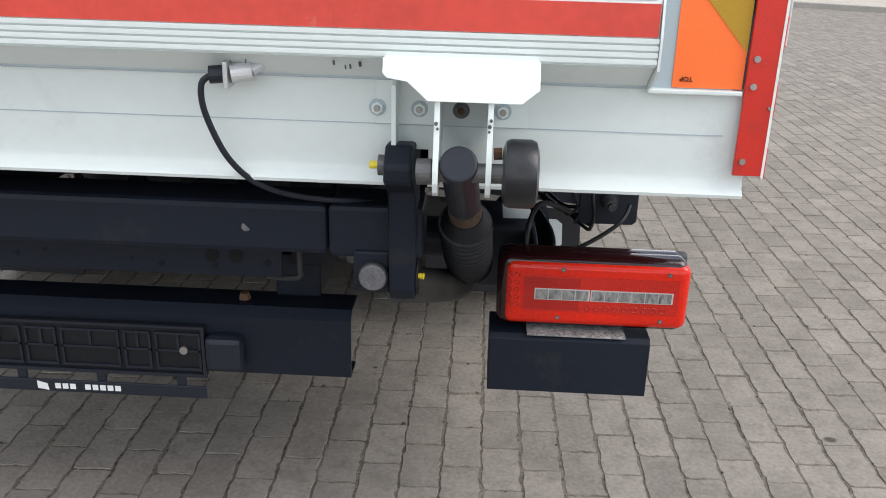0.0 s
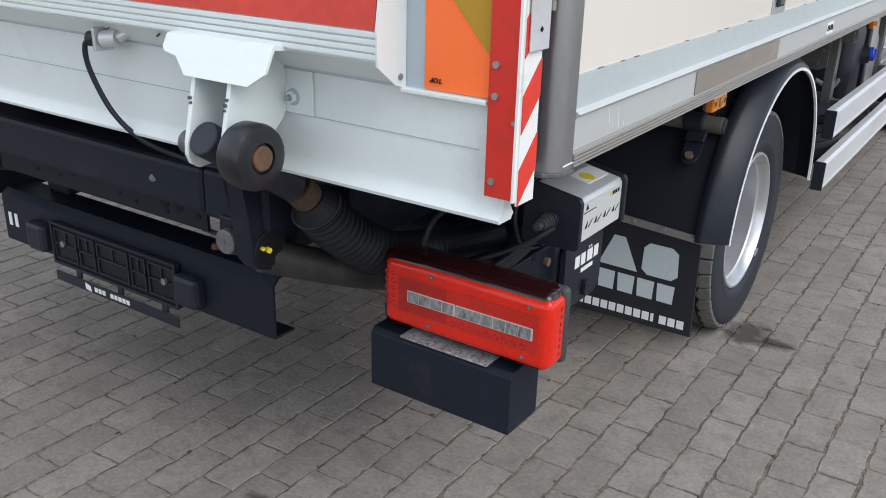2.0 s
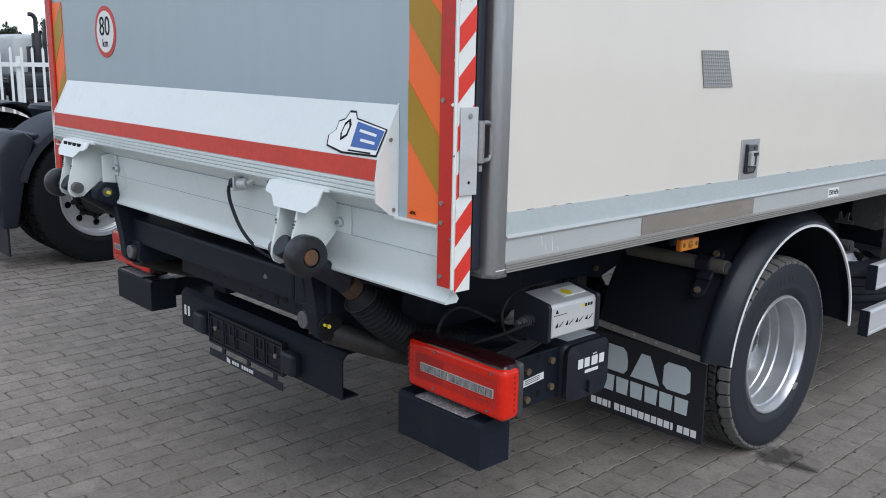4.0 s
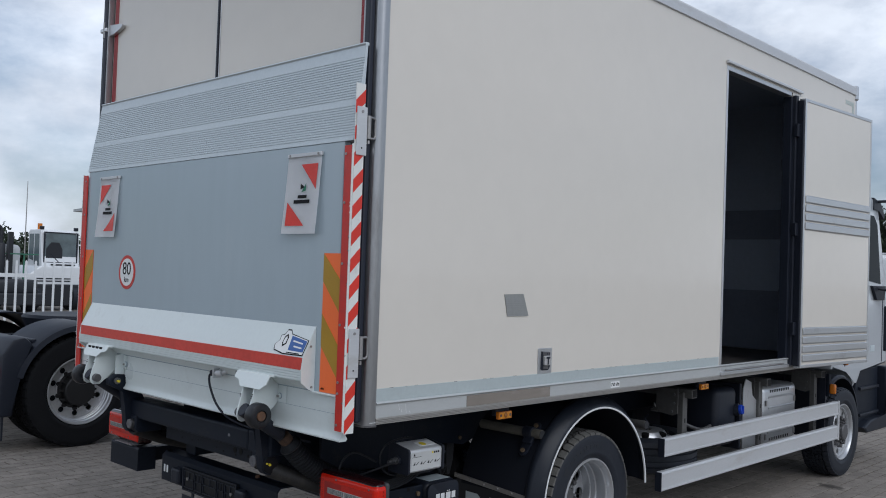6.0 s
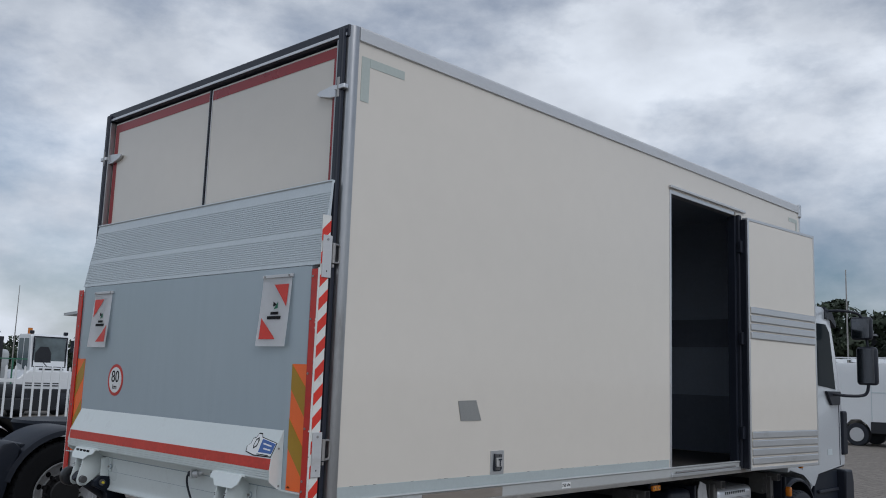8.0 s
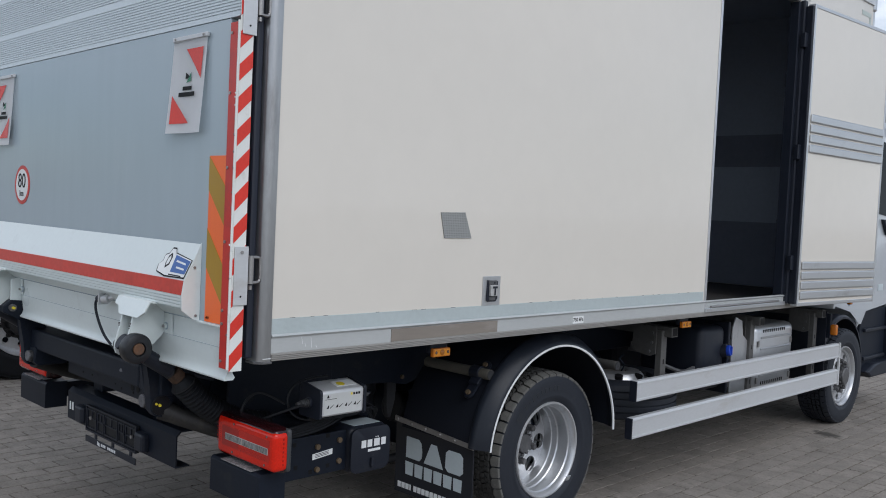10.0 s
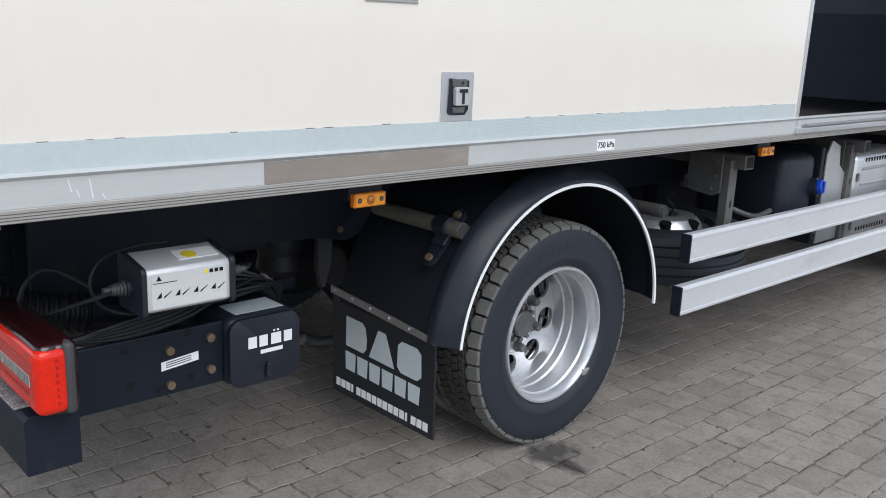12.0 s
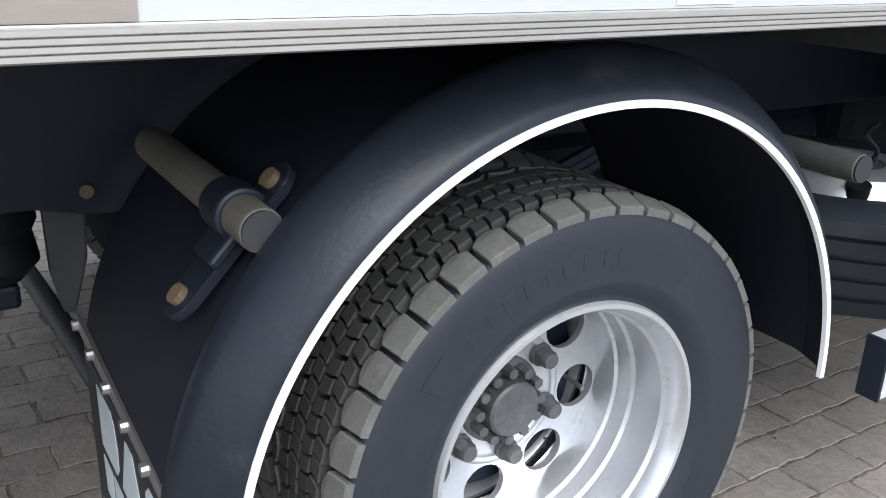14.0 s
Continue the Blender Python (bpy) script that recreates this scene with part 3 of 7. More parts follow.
def side_door():
    # frame of the opening
    f = part("door_frame", B((X1 - 0.06, X1 + 0.006, DOOR0, DOOR0 + 0.022, DZ0, DZ1), (X1 - 0.06, X1 + 0.004, DOOR0 + 0.022, DOOR1 - 0.03, DZ1 - 0.03, DZ1), bevel=0.003), ALU, truck, "aluminium frame of the open side doorway")
    part("door_jamb", B((X1 - 0.06, X1 + 0.004, DOOR1 - 0.03, DOOR1, DZ0 + 0.005, DZ1 - 0.031), bevel=0.003), GREY_TRUCK, truck, "dark blue-grey door jamb")
    part("door_sill", B((X1 - 0.06, X1 + 0.02, DOOR0, DOOR1, DZ0 - 0.02, DZ0 + 0.004), bevel=0.003), ALU, truck, "worn metal door sill")
    part("rain_gutter", B((X1 + 0.0005, X1 + 0.022, DOOR0 - 0.01, 4.30, DZ1 + 0.012, DZ1 + 0.034), bevel=0.004), ALU_PALE, truck, "narrow aluminium rain gutter over the doorway")
    part("rubber_seal", B((X1 - 0.05, X1 + 0.03, DOOR1 + 0.002, DOOR1 + 0.05, DZ0 - 0.01, DZ1 - 0.02), bevel=0.008), BLACK, truck)
    part("lock_bar", R((X1 + 0.018, DOOR0 + 0.06, DZ0 + 0.012), (X1 + 0.018, DOOR1 - 0.1, DZ0 + 0.012), 0.007, 10), STEEL, truck)
    # the leaf, swung round against the wall
    m = pose(X1 + 0.035, 4.19, 0, 0, 0, -4.5)
    w, t = 1.18, 0.05

    def leaf(bm):
        bmesh.ops.transform(bm, matrix=m, verts=bm.verts)
        return bm
    ob = part("side_door", leaf(B((0.002, t - 0.002, 0.012, w - 0.012, 1.075, 3.075))), CREAM, truck, "open cream side door swung flat against the wall")
    part("door_edge_frame", leaf(B((0, t + 0.002, 0, 0.022, 1.055, 3.095), (0, t + 0.002, w - 0.022, w, 1.055, 3.095), (0, t + 0.002, 0.022, w - 0.022, 3.07, 3.095), (0, t + 0.002, 0.022, w - 0.022, 1.055, 1.08), bevel=0.003)), ALU, ob, "aluminium frame round the door leaf")
    for z0, n in ((2.095, 4), (1.095, 4)):
        for k in range(n):
            z = z0 + k * 0.068
            part("rub_rail", leaf(B((t - 0.003, t + 0.010, 0.03, w - 0.03, z + 0.006, z + 0.062), bevel=0.008)), ALU, ob, "ribbed aluminium rub rail")
    for z in (1.35, 2.1, 2.85):
        part("hinge", leaf(B((-0.012, 0.02, -0.055, -0.002, z - 0.05, z + 0.05), bevel=0.005)), BLACK, ob)
    part("rubber_seal", leaf(B((-0.004, t - 0.004, -0.02, -0.001, 1.07, 3.08), bevel=0.004)), BLACK, ob)


side_door()


def wall_fittings():
    patch = part("vent_patch", P([(0.812, 1.583), (0.957, 1.587), (1.002, 1.478), (0.838, 1.477)], "x", X1 + 0.0005, X1 + 0.004), PATCH, truck, "small slanted patch of stamped metal on the wall")
    plate = part("door_latch", B((X1 + 0.0005, X1 + 0.004, 1.09, 1.205, 1.183, 1.312), bevel=0.001), ALU, truck, "recessed latch on a square aluminium plate")
    part("latch_body", P([(1.112, 1.206), (1.116, 1.296), (1.184, 1.290), (1.184, 1.214), (1.172, 1.200), (1.122, 1.200)], "x", X1 + 0.004, X1 + 0.009, 0.001), BLACK, plate, "black latch recess")
    part("latch_bracket", P([(1.122, 1.274), (1.118, 1.294), (1.172, 1.294), (1.174, 1.274)], "x", X1 + 0.0088, X1 + 0.013, 0.002), HUB, plate)
    part("latch_bracket", P([(1.126, 1.206), (1.124, 1.222), (1.170, 1.224), (1.166, 1.206)], "x", X1 + 0.0088, X1 + 0.012, 0.002), HUB, plate)
    part("bracket_screw", R((X1 + 0.0125, 1.156, 1.284), (X1 + 0.0145, 1.156, 1.284), 0.0045, 10), BLACK, plate)
    part("latch_handle", P([(1.127, 1.226), (1.125, 1.270), (1.130, 1.274), (1.172, 1.274), (1.176, 1.270), (1.175, 1.226)], "x", X1 + 0.0085, X1 + 0.022, 0.002), PIN_METAL, plate, "worn silver latch handle")
    part("latch_grip", B((X1 + 0.0215, X1 + 0.0235, 1.147, 1.156, 1.230, 1.259), (X1 + 0.0215, X1 + 0.0235, 1.137, 1.167, 1.2595, 1.269)), BLACK, plate)


wall_fittings()

# ---- tail lift ----
def flat(bm, pts, mi=0):
    bm.faces.new([bm.verts.new(p) for p in pts]).material_index = mi


def tail_lift():
    xl, xr = -1.205, 1.215
    main = part("lift_platform", B((xl + 0.03, xr - 0.01, -0.158, -0.122, 1.16, 2.205), bevel=0.003), GREY_PANEL, truck, "grey painted raised tail lift platform")
    # ribbed tip that leans to the box
    prof, n = [], 36
    for k in range(n):
        for q, d in ((0.0, 0.0), (0.50, 0.0), (0.55, 0.0030), (0.95, 0.0030)):
            s = (k + q) / n
            if k in (0, 13, 14) or k > 30:
                d = 0
            prof.append((-0.160 + 0.045 * s + d, 2.206 + 0.404 * s))
    prof += [(-0.112, 2.612), (-0.105, 2.612), (-0.120, 2.206)]
    tip = part("ribbed_tip", P(prof, "x", xl + 0.015, 1.262), RIBS, truck, "ribbed bare aluminium tip of the platform")
    for v in tip.data.vertices:         # the ends taper a little upwards
        up = (v.co.z - 2.206) / 0.404
        v.co.x += 0.055 * up if v.co.x < 0 else 0.008 * up
    part("tip_lip", P([(-0.116, 2.604), (-0.122, 2.610), (-0.118, 2.616), (-0.100, 2.616), (-0.100, 2.604)], "x", xl + 0.07, 1.270), RIBS, truck)
    # lower sheet with its curled foot
    foot = [(-0.128, 1.16), (-0.150, 1.16), (-0.150, 1.03), (-0.147, 1.01), (-0.152, 0.992), (-0.162, 0.982), (-0.160, 0.976), (-0.125, 0.976), (-0.118, 0.985), (-0.128, 1.0)]
    for a, b in ((-1.20, -0.70), (-0.62, 0.635), (0.70, 1.245)):
        part("lower_sheet", P(foot, "x", a, b), WHITE, main, "white lower sheet with a curled foot", smooth=True, angle=50)
    part("lower_sheet", B((-0.70, -0.62, -0.148, -0.128, 1.04, 1.16)), WHITE, main)
    part("lower_sheet", B((0.635, 0.70, -0.148, -0.128, 1.04, 1.16)), WHITE, main)
    part("sheet_seam", B((-1.19, 1.20, -0.1515, -0.1502, 1.083, 1.0845)), GREY_PANEL, main)
    # ramp wedge
    a, b = -1.045, 1.062
    wedge = part("ramp_wedge", P([(-0.160, 1.432), (-0.2195, 1.304), (-0.2215, 1.252), (-0.215, 1.207), (-0.155, 1.163)], "x", a, b), WHITE, truck, "white ramp wedge folded against the platform")
    part("red_band", P([(-0.2205, 1.303), (-0.224, 1.303), (-0.2255, 1.2525), (-0.222, 1.2525)], "x", a + 0.002, b - 0.002), RED_WORN, wedge, "red band along the ramp edge")
    prof = [(-0.219, 1.2515)]
    for k in range(4):
        z = 1.2505 - k * 0.0108
        prof += [(-0.2285, z), (-0.2285, z - 0.0075), (-0.2235, z - 0.0082), (-0.2235, z - 0.0104)]
    prof += [(-0.2265, 1.2065), (-0.212, 1.2065)]
    part("edge_ribs", P(prof, "x", a, b), WHITE, wedge, "ribbed white edge profile")
    for x in (a, b):
        s = 1 if x > 0 else -1
        part("end_plate", P([(-0.159, 1.436), (-0.223, 1.305), (-0.231, 1.25), (-0.229, 1.20), (-0.185, 1.168), (-0.159, 1.160)], "x", x + s * 0.001, x + s * 0.005), WHITE, wedge, "white end plate of the ramp")
        part("rivet", R((x + s * 0.004, -0.185, 1.35), (x + s * 0.008, -0.185, 1.35), 0.005, 10), STEEL, wedge)
        part("rivet", R((x + s * 0.004, -0.175, 1.18), (x + s * 0.008, -0.175, 1.18), 0.005, 10), STEEL, wedge)
    # company sticker, as plain shapes
    lean = Matrix.Translation((0, -0.2022, 1.343)) @ Matrix.Rotation(-math.atan2(0.0595, 0.128), 4, "X") @ Matrix.Translation((0.045, 0, -0.026))
    rimmed = [(0.800, 0.0), (0.792, 0.028), (0.815, 0.045), (0.815, 0.070), (0.838, 0.078), (0.848, 0.100), (0.872, 0.100), (0.885, 0.082), (1.015, 0.060), (1.010, -0.012), (0.870, -0.014)]
    cx, cz = 0.905, 0.038
    for nm, o, mt, y in (("sticker", rimmed, INK, -0.0012), ("sticker_face", [(cx + (x - cx) * 0.955, cz + (z - cz) * 0.90) for x, z in rimmed], STICKER, -0.0020), ("sticker_blue", [(0.900, 0.006), (0.895, 0.072), (1.008, 0.054), (1.004, 0.004)], BLUE_INK, -0.0028), ("sticker_mark", [(0.850, 0.018), (0.842, 0.036), (0.846, 0.066), (0.862, 0.078), (0.874, 0.062), (0.872, 0.032)], INK, -0.0028), ("sticker_mark", [(0.852, 0.028), (0.848, 0.040), (0.851, 0.058), (0.861, 0.068), (0.868, 0.056), (0.866, 0.036)], STICKER, -0.0034),
                             ("sticker_bar", [(0.915, 0.046), (0.915, 0.053), (0.985, 0.044), (0.985, 0.037)], WHITE_INK, -0.0034), ("sticker_bar", [(0.930, 0.022), (0.930, 0.029), (0.988, 0.024), (0.988, 0.017)], WHITE_INK, -0.0034), ("sticker_bar", [(0.895, -0.006), (0.895, -0.002), (0.985, -0.003), (0.985, -0.007)], INK, -0.0028)):
        ob = part(nm, P(o, "y", y, y + 0.0007), mt, wedge, "white and blue company sticker" if nm == "sticker" else "")
        ob.data.transform(lean)
    for x, z, r in ((0.545, 1.1955, 0.0022), (0.572, 1.190, 0.0018), (0.588, 1.1945, 0.0026), (0.564, 1.189, 0.0014), (0.40, 1.193, 0.0012)):
        part("paint_chip", R((x, -0.199, z), (x + 0.002, -0.2075, z - 0.004), r, 6), HUB, wedge)
    # marker boards and red edge strips
    for s in (1, -1):
        x0, x1 = (1.103, 1.218) if s > 0 else (-1.17, -1.068)
        board = part("marker_board", B((x0, x1, -0.1605, -0.1585, 1.165, 1.742)), ORANGE, truck, "orange board with amber slanting stripes")
        w, h = x1 - x0, 0.577
        for k in range(2):
            lo = 0.06 + 0.27 * k
            pts = [(x0, lo + 0.13), (x1, lo), (x1, lo + 0.135), (x0, lo + 0.265)] if s > 0 else [(x1, lo + 0.13), (x0, lo), (x0, lo + 0.135), (x1, lo + 0.265)]
            part("amber_stripe", P([(p, 1.165 + min(q, h - 0.001)) for p, q in pts], "y", -0.1618, -0.1608), AMBER_FILM, board, "amber reflective stripe")
        letters("TOP", 0.011, Matrix.Translation((x0 + 0.022, -0.1625, 1.18)) @ REAR @ Matrix.Rotation(math.pi, 4, "Z"), INK, board)
        part("board_lip", B((x0 - 0.04, x1, -0.170, -0.1505, 1.155, 1.163), bevel=0.002), WHITE, main)
        e0, e1 = (1.221, 1.270) if s > 0 else (-1.225, -1.172)
        red = part("edge_strip", B((e0, e1, -0.169, -0.162, 1.02, 2.185), bevel=0.001), RED, truck, "worn red reflective edge strip with rivets")
        part("strip_lip", B((e1 - 0.002 if s > 0 else e0 - 0.002, e1 + 0.002 if s > 0 else e0 + 0.002, -0.170, -0.160, 1.018, 2.19)), FILM_WHITE, red)
        for z in (1.045, 1.172, 1.217, 1.45, 1.70, 1.95, 2.15):
            part("rivet", R(((e0 + e1) / 2 - 0.012 * s, -0.168, z), ((e0 + e1) / 2 - 0.012 * s, -0.1725, z), 0.0055, 10), STEEL, red)
        rnd = random.Random(5 + s)
        for k in range(16):        # chips along the worn edge of the strip
            z = rnd.uniform(1.03, 2.17)
            x = (e1 if s > 0 else e0) - s * rnd.uniform(0.001, 0.006)
            part("paint_chip", R((x, -0.168, z), (x + s * 0.001, -0.1700, z + 0.001), rnd.uniform(0.002, 0.0045), 6), HUB if k % 3 else FILM_WHITE, red)
        # hatched side plate, facing outwards
        xo = e1 + 0.003 if s > 0 else e0 - 0.003
        sidep = part("hatched_strip", B((xo - 0.0015, xo + 0.0015, -0.163, -0.113, 1.012, 2.44 if s > 0 else 2.18)), FILM_WHITE, truck, "red and white hatched side strip")
        z = 1.012
        top = 2.439 if s > 0 else 2.179
        while z < top - 0.02:
            q = [(-0.163, z), (-0.113, z + 0.05), (-0.113, min(z + 0.105, top)), (-0.163, min(z + 0.055, top))]
            q[1] = (-0.113, min(z + 0.05, top - 0.001))
            part("hatch_stripe", P(q, "x", xo + s * 0.0018, xo + s * 0.0030), RED_HATCH, sidep)
            z += 0.1085
        for zz in ((1.237, 2.145) if s > 0 else (1.235,)):
            hp = part("stop_plate", B((xo + s * 0.0035, xo + s * 0.008, -0.158, -0.104, zz, zz + 0.200), bevel=0.002), ALU_PALE, truck, "grey metal hinge plate")
            part("screw", R((xo + s * 0.007, -0.131, zz + 0.180), (xo + s * 0.011, -0.131, zz + 0.180), 0.006, 10), STEEL, hp)
            part("screw", R((xo + s * 0.007, -0.131, zz + 0.03), (xo + s * 0.0095, -0.131, zz + 0.03), 0.004, 4), INK, hp)
            bm = R((xo, -0.090, zz + 0.072), (xo, -0.090, zz + 0.168), 0.011, 14)
            hose(bm, [(xo, -0.090, zz + 0.160), (xo - s * 0.002, -0.068, zz + 0.163), (xo - s * 0.006, -0.050, zz + 0.155), (xo - s * 0.006, -0.048, zz + 0.12)], 0.0055, 8, 4)
            hose(bm, [(xo, -0.090, zz + 0.078), (xo - s * 0.002, -0.068, zz + 0.076), (xo - s * 0.006, -0.050, zz + 0.083), (xo - s * 0.006, -0.048, zz + 0.12)], 0.0055, 8, 4)
            rod(bm, (xo, -0.090, zz + 0.052), (xo, -0.090, zz + 0.066), 0.007, 8)
            part("stop_hinge", bm, STEEL, hp, smooth=True)
    # speed sign
    sign = part("speed_sign", R((-0.64, -0.1585, 1.62), (-0.64, -0.1605, 1.62), 0.094, 48), RED, truck, "round red-rimmed speed limit sign")
    part("sign_face", R((-0.64, -0.1605, 1.62), (-0.64, -0.1615, 1.62), 0.076, 48), STICKER, sign)
    letters("80", 0.098, Matrix.Translation((-0.64, -0.162, 1.637)) @ REAR, INK, sign).data.transform(Matrix.Identity(4))
    letters("km", 0.042, Matrix.Translation((-0.64, -0.162, 1.578)) @ REAR, INK, sign)
    # brackets with rollers
    for s in (1, -1):
        o = [(0.632, 1.212), (0.879, 1.212), (0.879, 1.172), (0.852, 1.152), (0.705, 1.152), (0.672, 1.180), (0.640, 1.183), (0.632, 1.19)]
        br = part("lift_bracket", P([(s * x, z) for x, z in o], "y", -0.004, 0.004, 0.001), WHITE, truck, "white steel lift bracket with chamfered corners")
        for v in br.data.vertices:
            v.co.y += -0.249 - (1.212 - v.co.z) * 0.55
        part("bracket_top", P([(-0.252, 1.212), (-0.244, 1.206), (-0.20, 1.20), (-0.152, 1.165), (-0.152, 1.173), (-0.20, 1.209), (-0.244, 1.214)], "x", min(s * 0.634, s * 0.877), max(s * 0.634, s * 0.877)), WHITE, br)
        web = [(-0.278, 1.153), (-0.304, 1.045), (-0.306, 1.025), (-0.299, 1.008), (-0.283, 0.998), (-0.25, 1.0), (-0.215, 1.03), (-0.165, 1.075), (-0.152, 1.095), (-0.152, 1.17), (-0.2, 1.20), (-0.246, 1.206)]
        for x in (0.716, 0.800):
            part("web_plate", P(web, "x", min(s * x, s * (x + 0.009)), max(s * x, s * (x + 0.009)), 0.001), WHITE, br)
        part("web_plate", P([(-0.20, 1.16), (-0.20, 0.995), (-0.19, 0.982), (-0.165, 0.982), (-0.152, 1.0), (-0.152, 1.17)], "x", min(s * 0.640, s * 0.648), max(s * 0.640, s * 0.648), 0.001), WHITE, br)
        part("backing_plate", B((min(s * 0.61, s * 0.87), max(s * 0.61, s * 0.87), -0.156, -0.1515, 1.085, 1.16), bevel=0.001), WHITE, br)
        for x in (0.612, 0.684, 0.755, 0.826):
            dark = x == 0.755
            part("washer", R((s * x, -0.154, 1.113), (s * x, -0.1585, 1.113), 0.0145, 18), GREY_PANEL if not dark else HUB, br)
            part("bolt", R((s * x, -0.157, 1.113), (s * x, -0.166, 1.113), 0.0105, 6), WHITE if not dark else HUB, br)
            part("bolt_end", R((s * x, -0.165, 1.113), (s * x, -0.1725, 1.113), 0.0062, 12, r2=0.005), STEEL if not dark else RUST, br)
        pin = part("pivot_pin", R((s * 0.704, -0.275, 1.036), (s * 0.832, -0.285, 1.040), 0.016, 18), HUB, br, "dark pivot pin")
        part("pin_collar", R((s * 0.690, -0.276, 1.036), (s * 0.714, -0.277, 1.037), 0.021, 18), HUB, br)
        part("roller_nut", R((s * 0.812, -0.262, 1.066), (s * 0.826, -0.262, 1.067), 0.010, 6), RUST, br)
        for px, py, pz, pr in ((0.8035, -0.2895, 1.116, 0.0032), (0.7195, -0.2895, 1.118, 0.003), (0.8055, -0.287, 1.125, 0.0026), (0.803, -0.291, 1.108, 0.002), (0.722, -0.2905, 1.110, 0.0022)):
            part("paint_chip", R((s * px, py + 0.003, pz), (s * px, py - 0.0016, pz), pr, 7), HUB, br)
        bm = bmesh.new()
        lathe(bm, [(-0.028, 0.018), (-0.028, 0.040), (-0.024, 0.0515), (-0.016, 0.055), (0.016, 0.055), (0.024, 0.0515), (0.028, 0.040), (0.028, 0.026), (0.020, 0.024), (0.020, 0.0)], (s * 0.855, -0.288, 1.042), seg=40)
        part("roller", bm, ROLLER, br, "worn black rubber roller", smooth=True)
        part("roller_hub", R((s * 0.872, -0.288, 1.042), (s * 0.884, -0.288, 1.042), 0.021, 18, bevel=0.003), RUST, br, "rusty roller hub")
        part("grease_nipple", R((s * 0.618, -0.195, 1.022), (s * 0.603, -0.195, 1.022), 0.007, 8), YELLOW, br)
        part("nipple_boss", R((s * 0.640, -0.195, 1.022), (s * 0.618, -0.195, 1.022), 0.018, 14), HUB, br)
    for k in range(4):
        part("bracket_marking", B((-0.85 + 0.045 * k, -0.85 + 0.045 * k + 0.03, -0.2640, -0.2600, 1.192, 1.204)), INK, truck)
    # socket and cable under the wedge
    plug = part("socket", R((0.372, -0.195, 1.168), (0.405, -0.185, 1.172), 0.016, 18), ALU_PALE, truck, "silver electric socket under the ramp")
    part("socket_flange", B((0.364, 0.372, -0.215, -0.172, 1.145, 1.19), bevel=0.002), ALU, plug)
    part("socket_plug", R((0.366, -0.195, 1.168), (0.338, -0.20, 1.166), 0.015, 16), BLACK, plug)
    part("socket_stem", R((0.403, -0.185, 1.172), (0.43, -0.16, 1.19), 0.010, 12), ALU_PALE, plug)
    bm = bmesh.new()
    hose(bm, [(0.342, -0.20, 1.166), (0.325, -0.205, 1.150), (0.327, -0.20, 1.10), (0.355, -0.18, 1.02), (0.40, -0.15, 0.965), (0.47, -0.11, 0.932), (0.56, -0.08, 0.918), (0.62, -0.02, 0.90), (0.66, 0.15, 0.85)], 0.0055, 10)
    part("cable", bm, BLACK, plug, "black rubber cable", smooth=True)


ROLLER = material("scuffed_roller_rubber", (0.010, 0.011, 0.014), 0.36, vary=0.4, grain=80, blotch=14, bump=0.15, dirt=(0.085, 0.085, 0.085), dirt_amount=0.03)
RIBS = material("ribbed_bare_aluminium", (0.58, 0.63, 0.65), 0.4, metal=0.35, vary=0.06, grain=80, blotch=2, bump=0.03)
tail_lift()


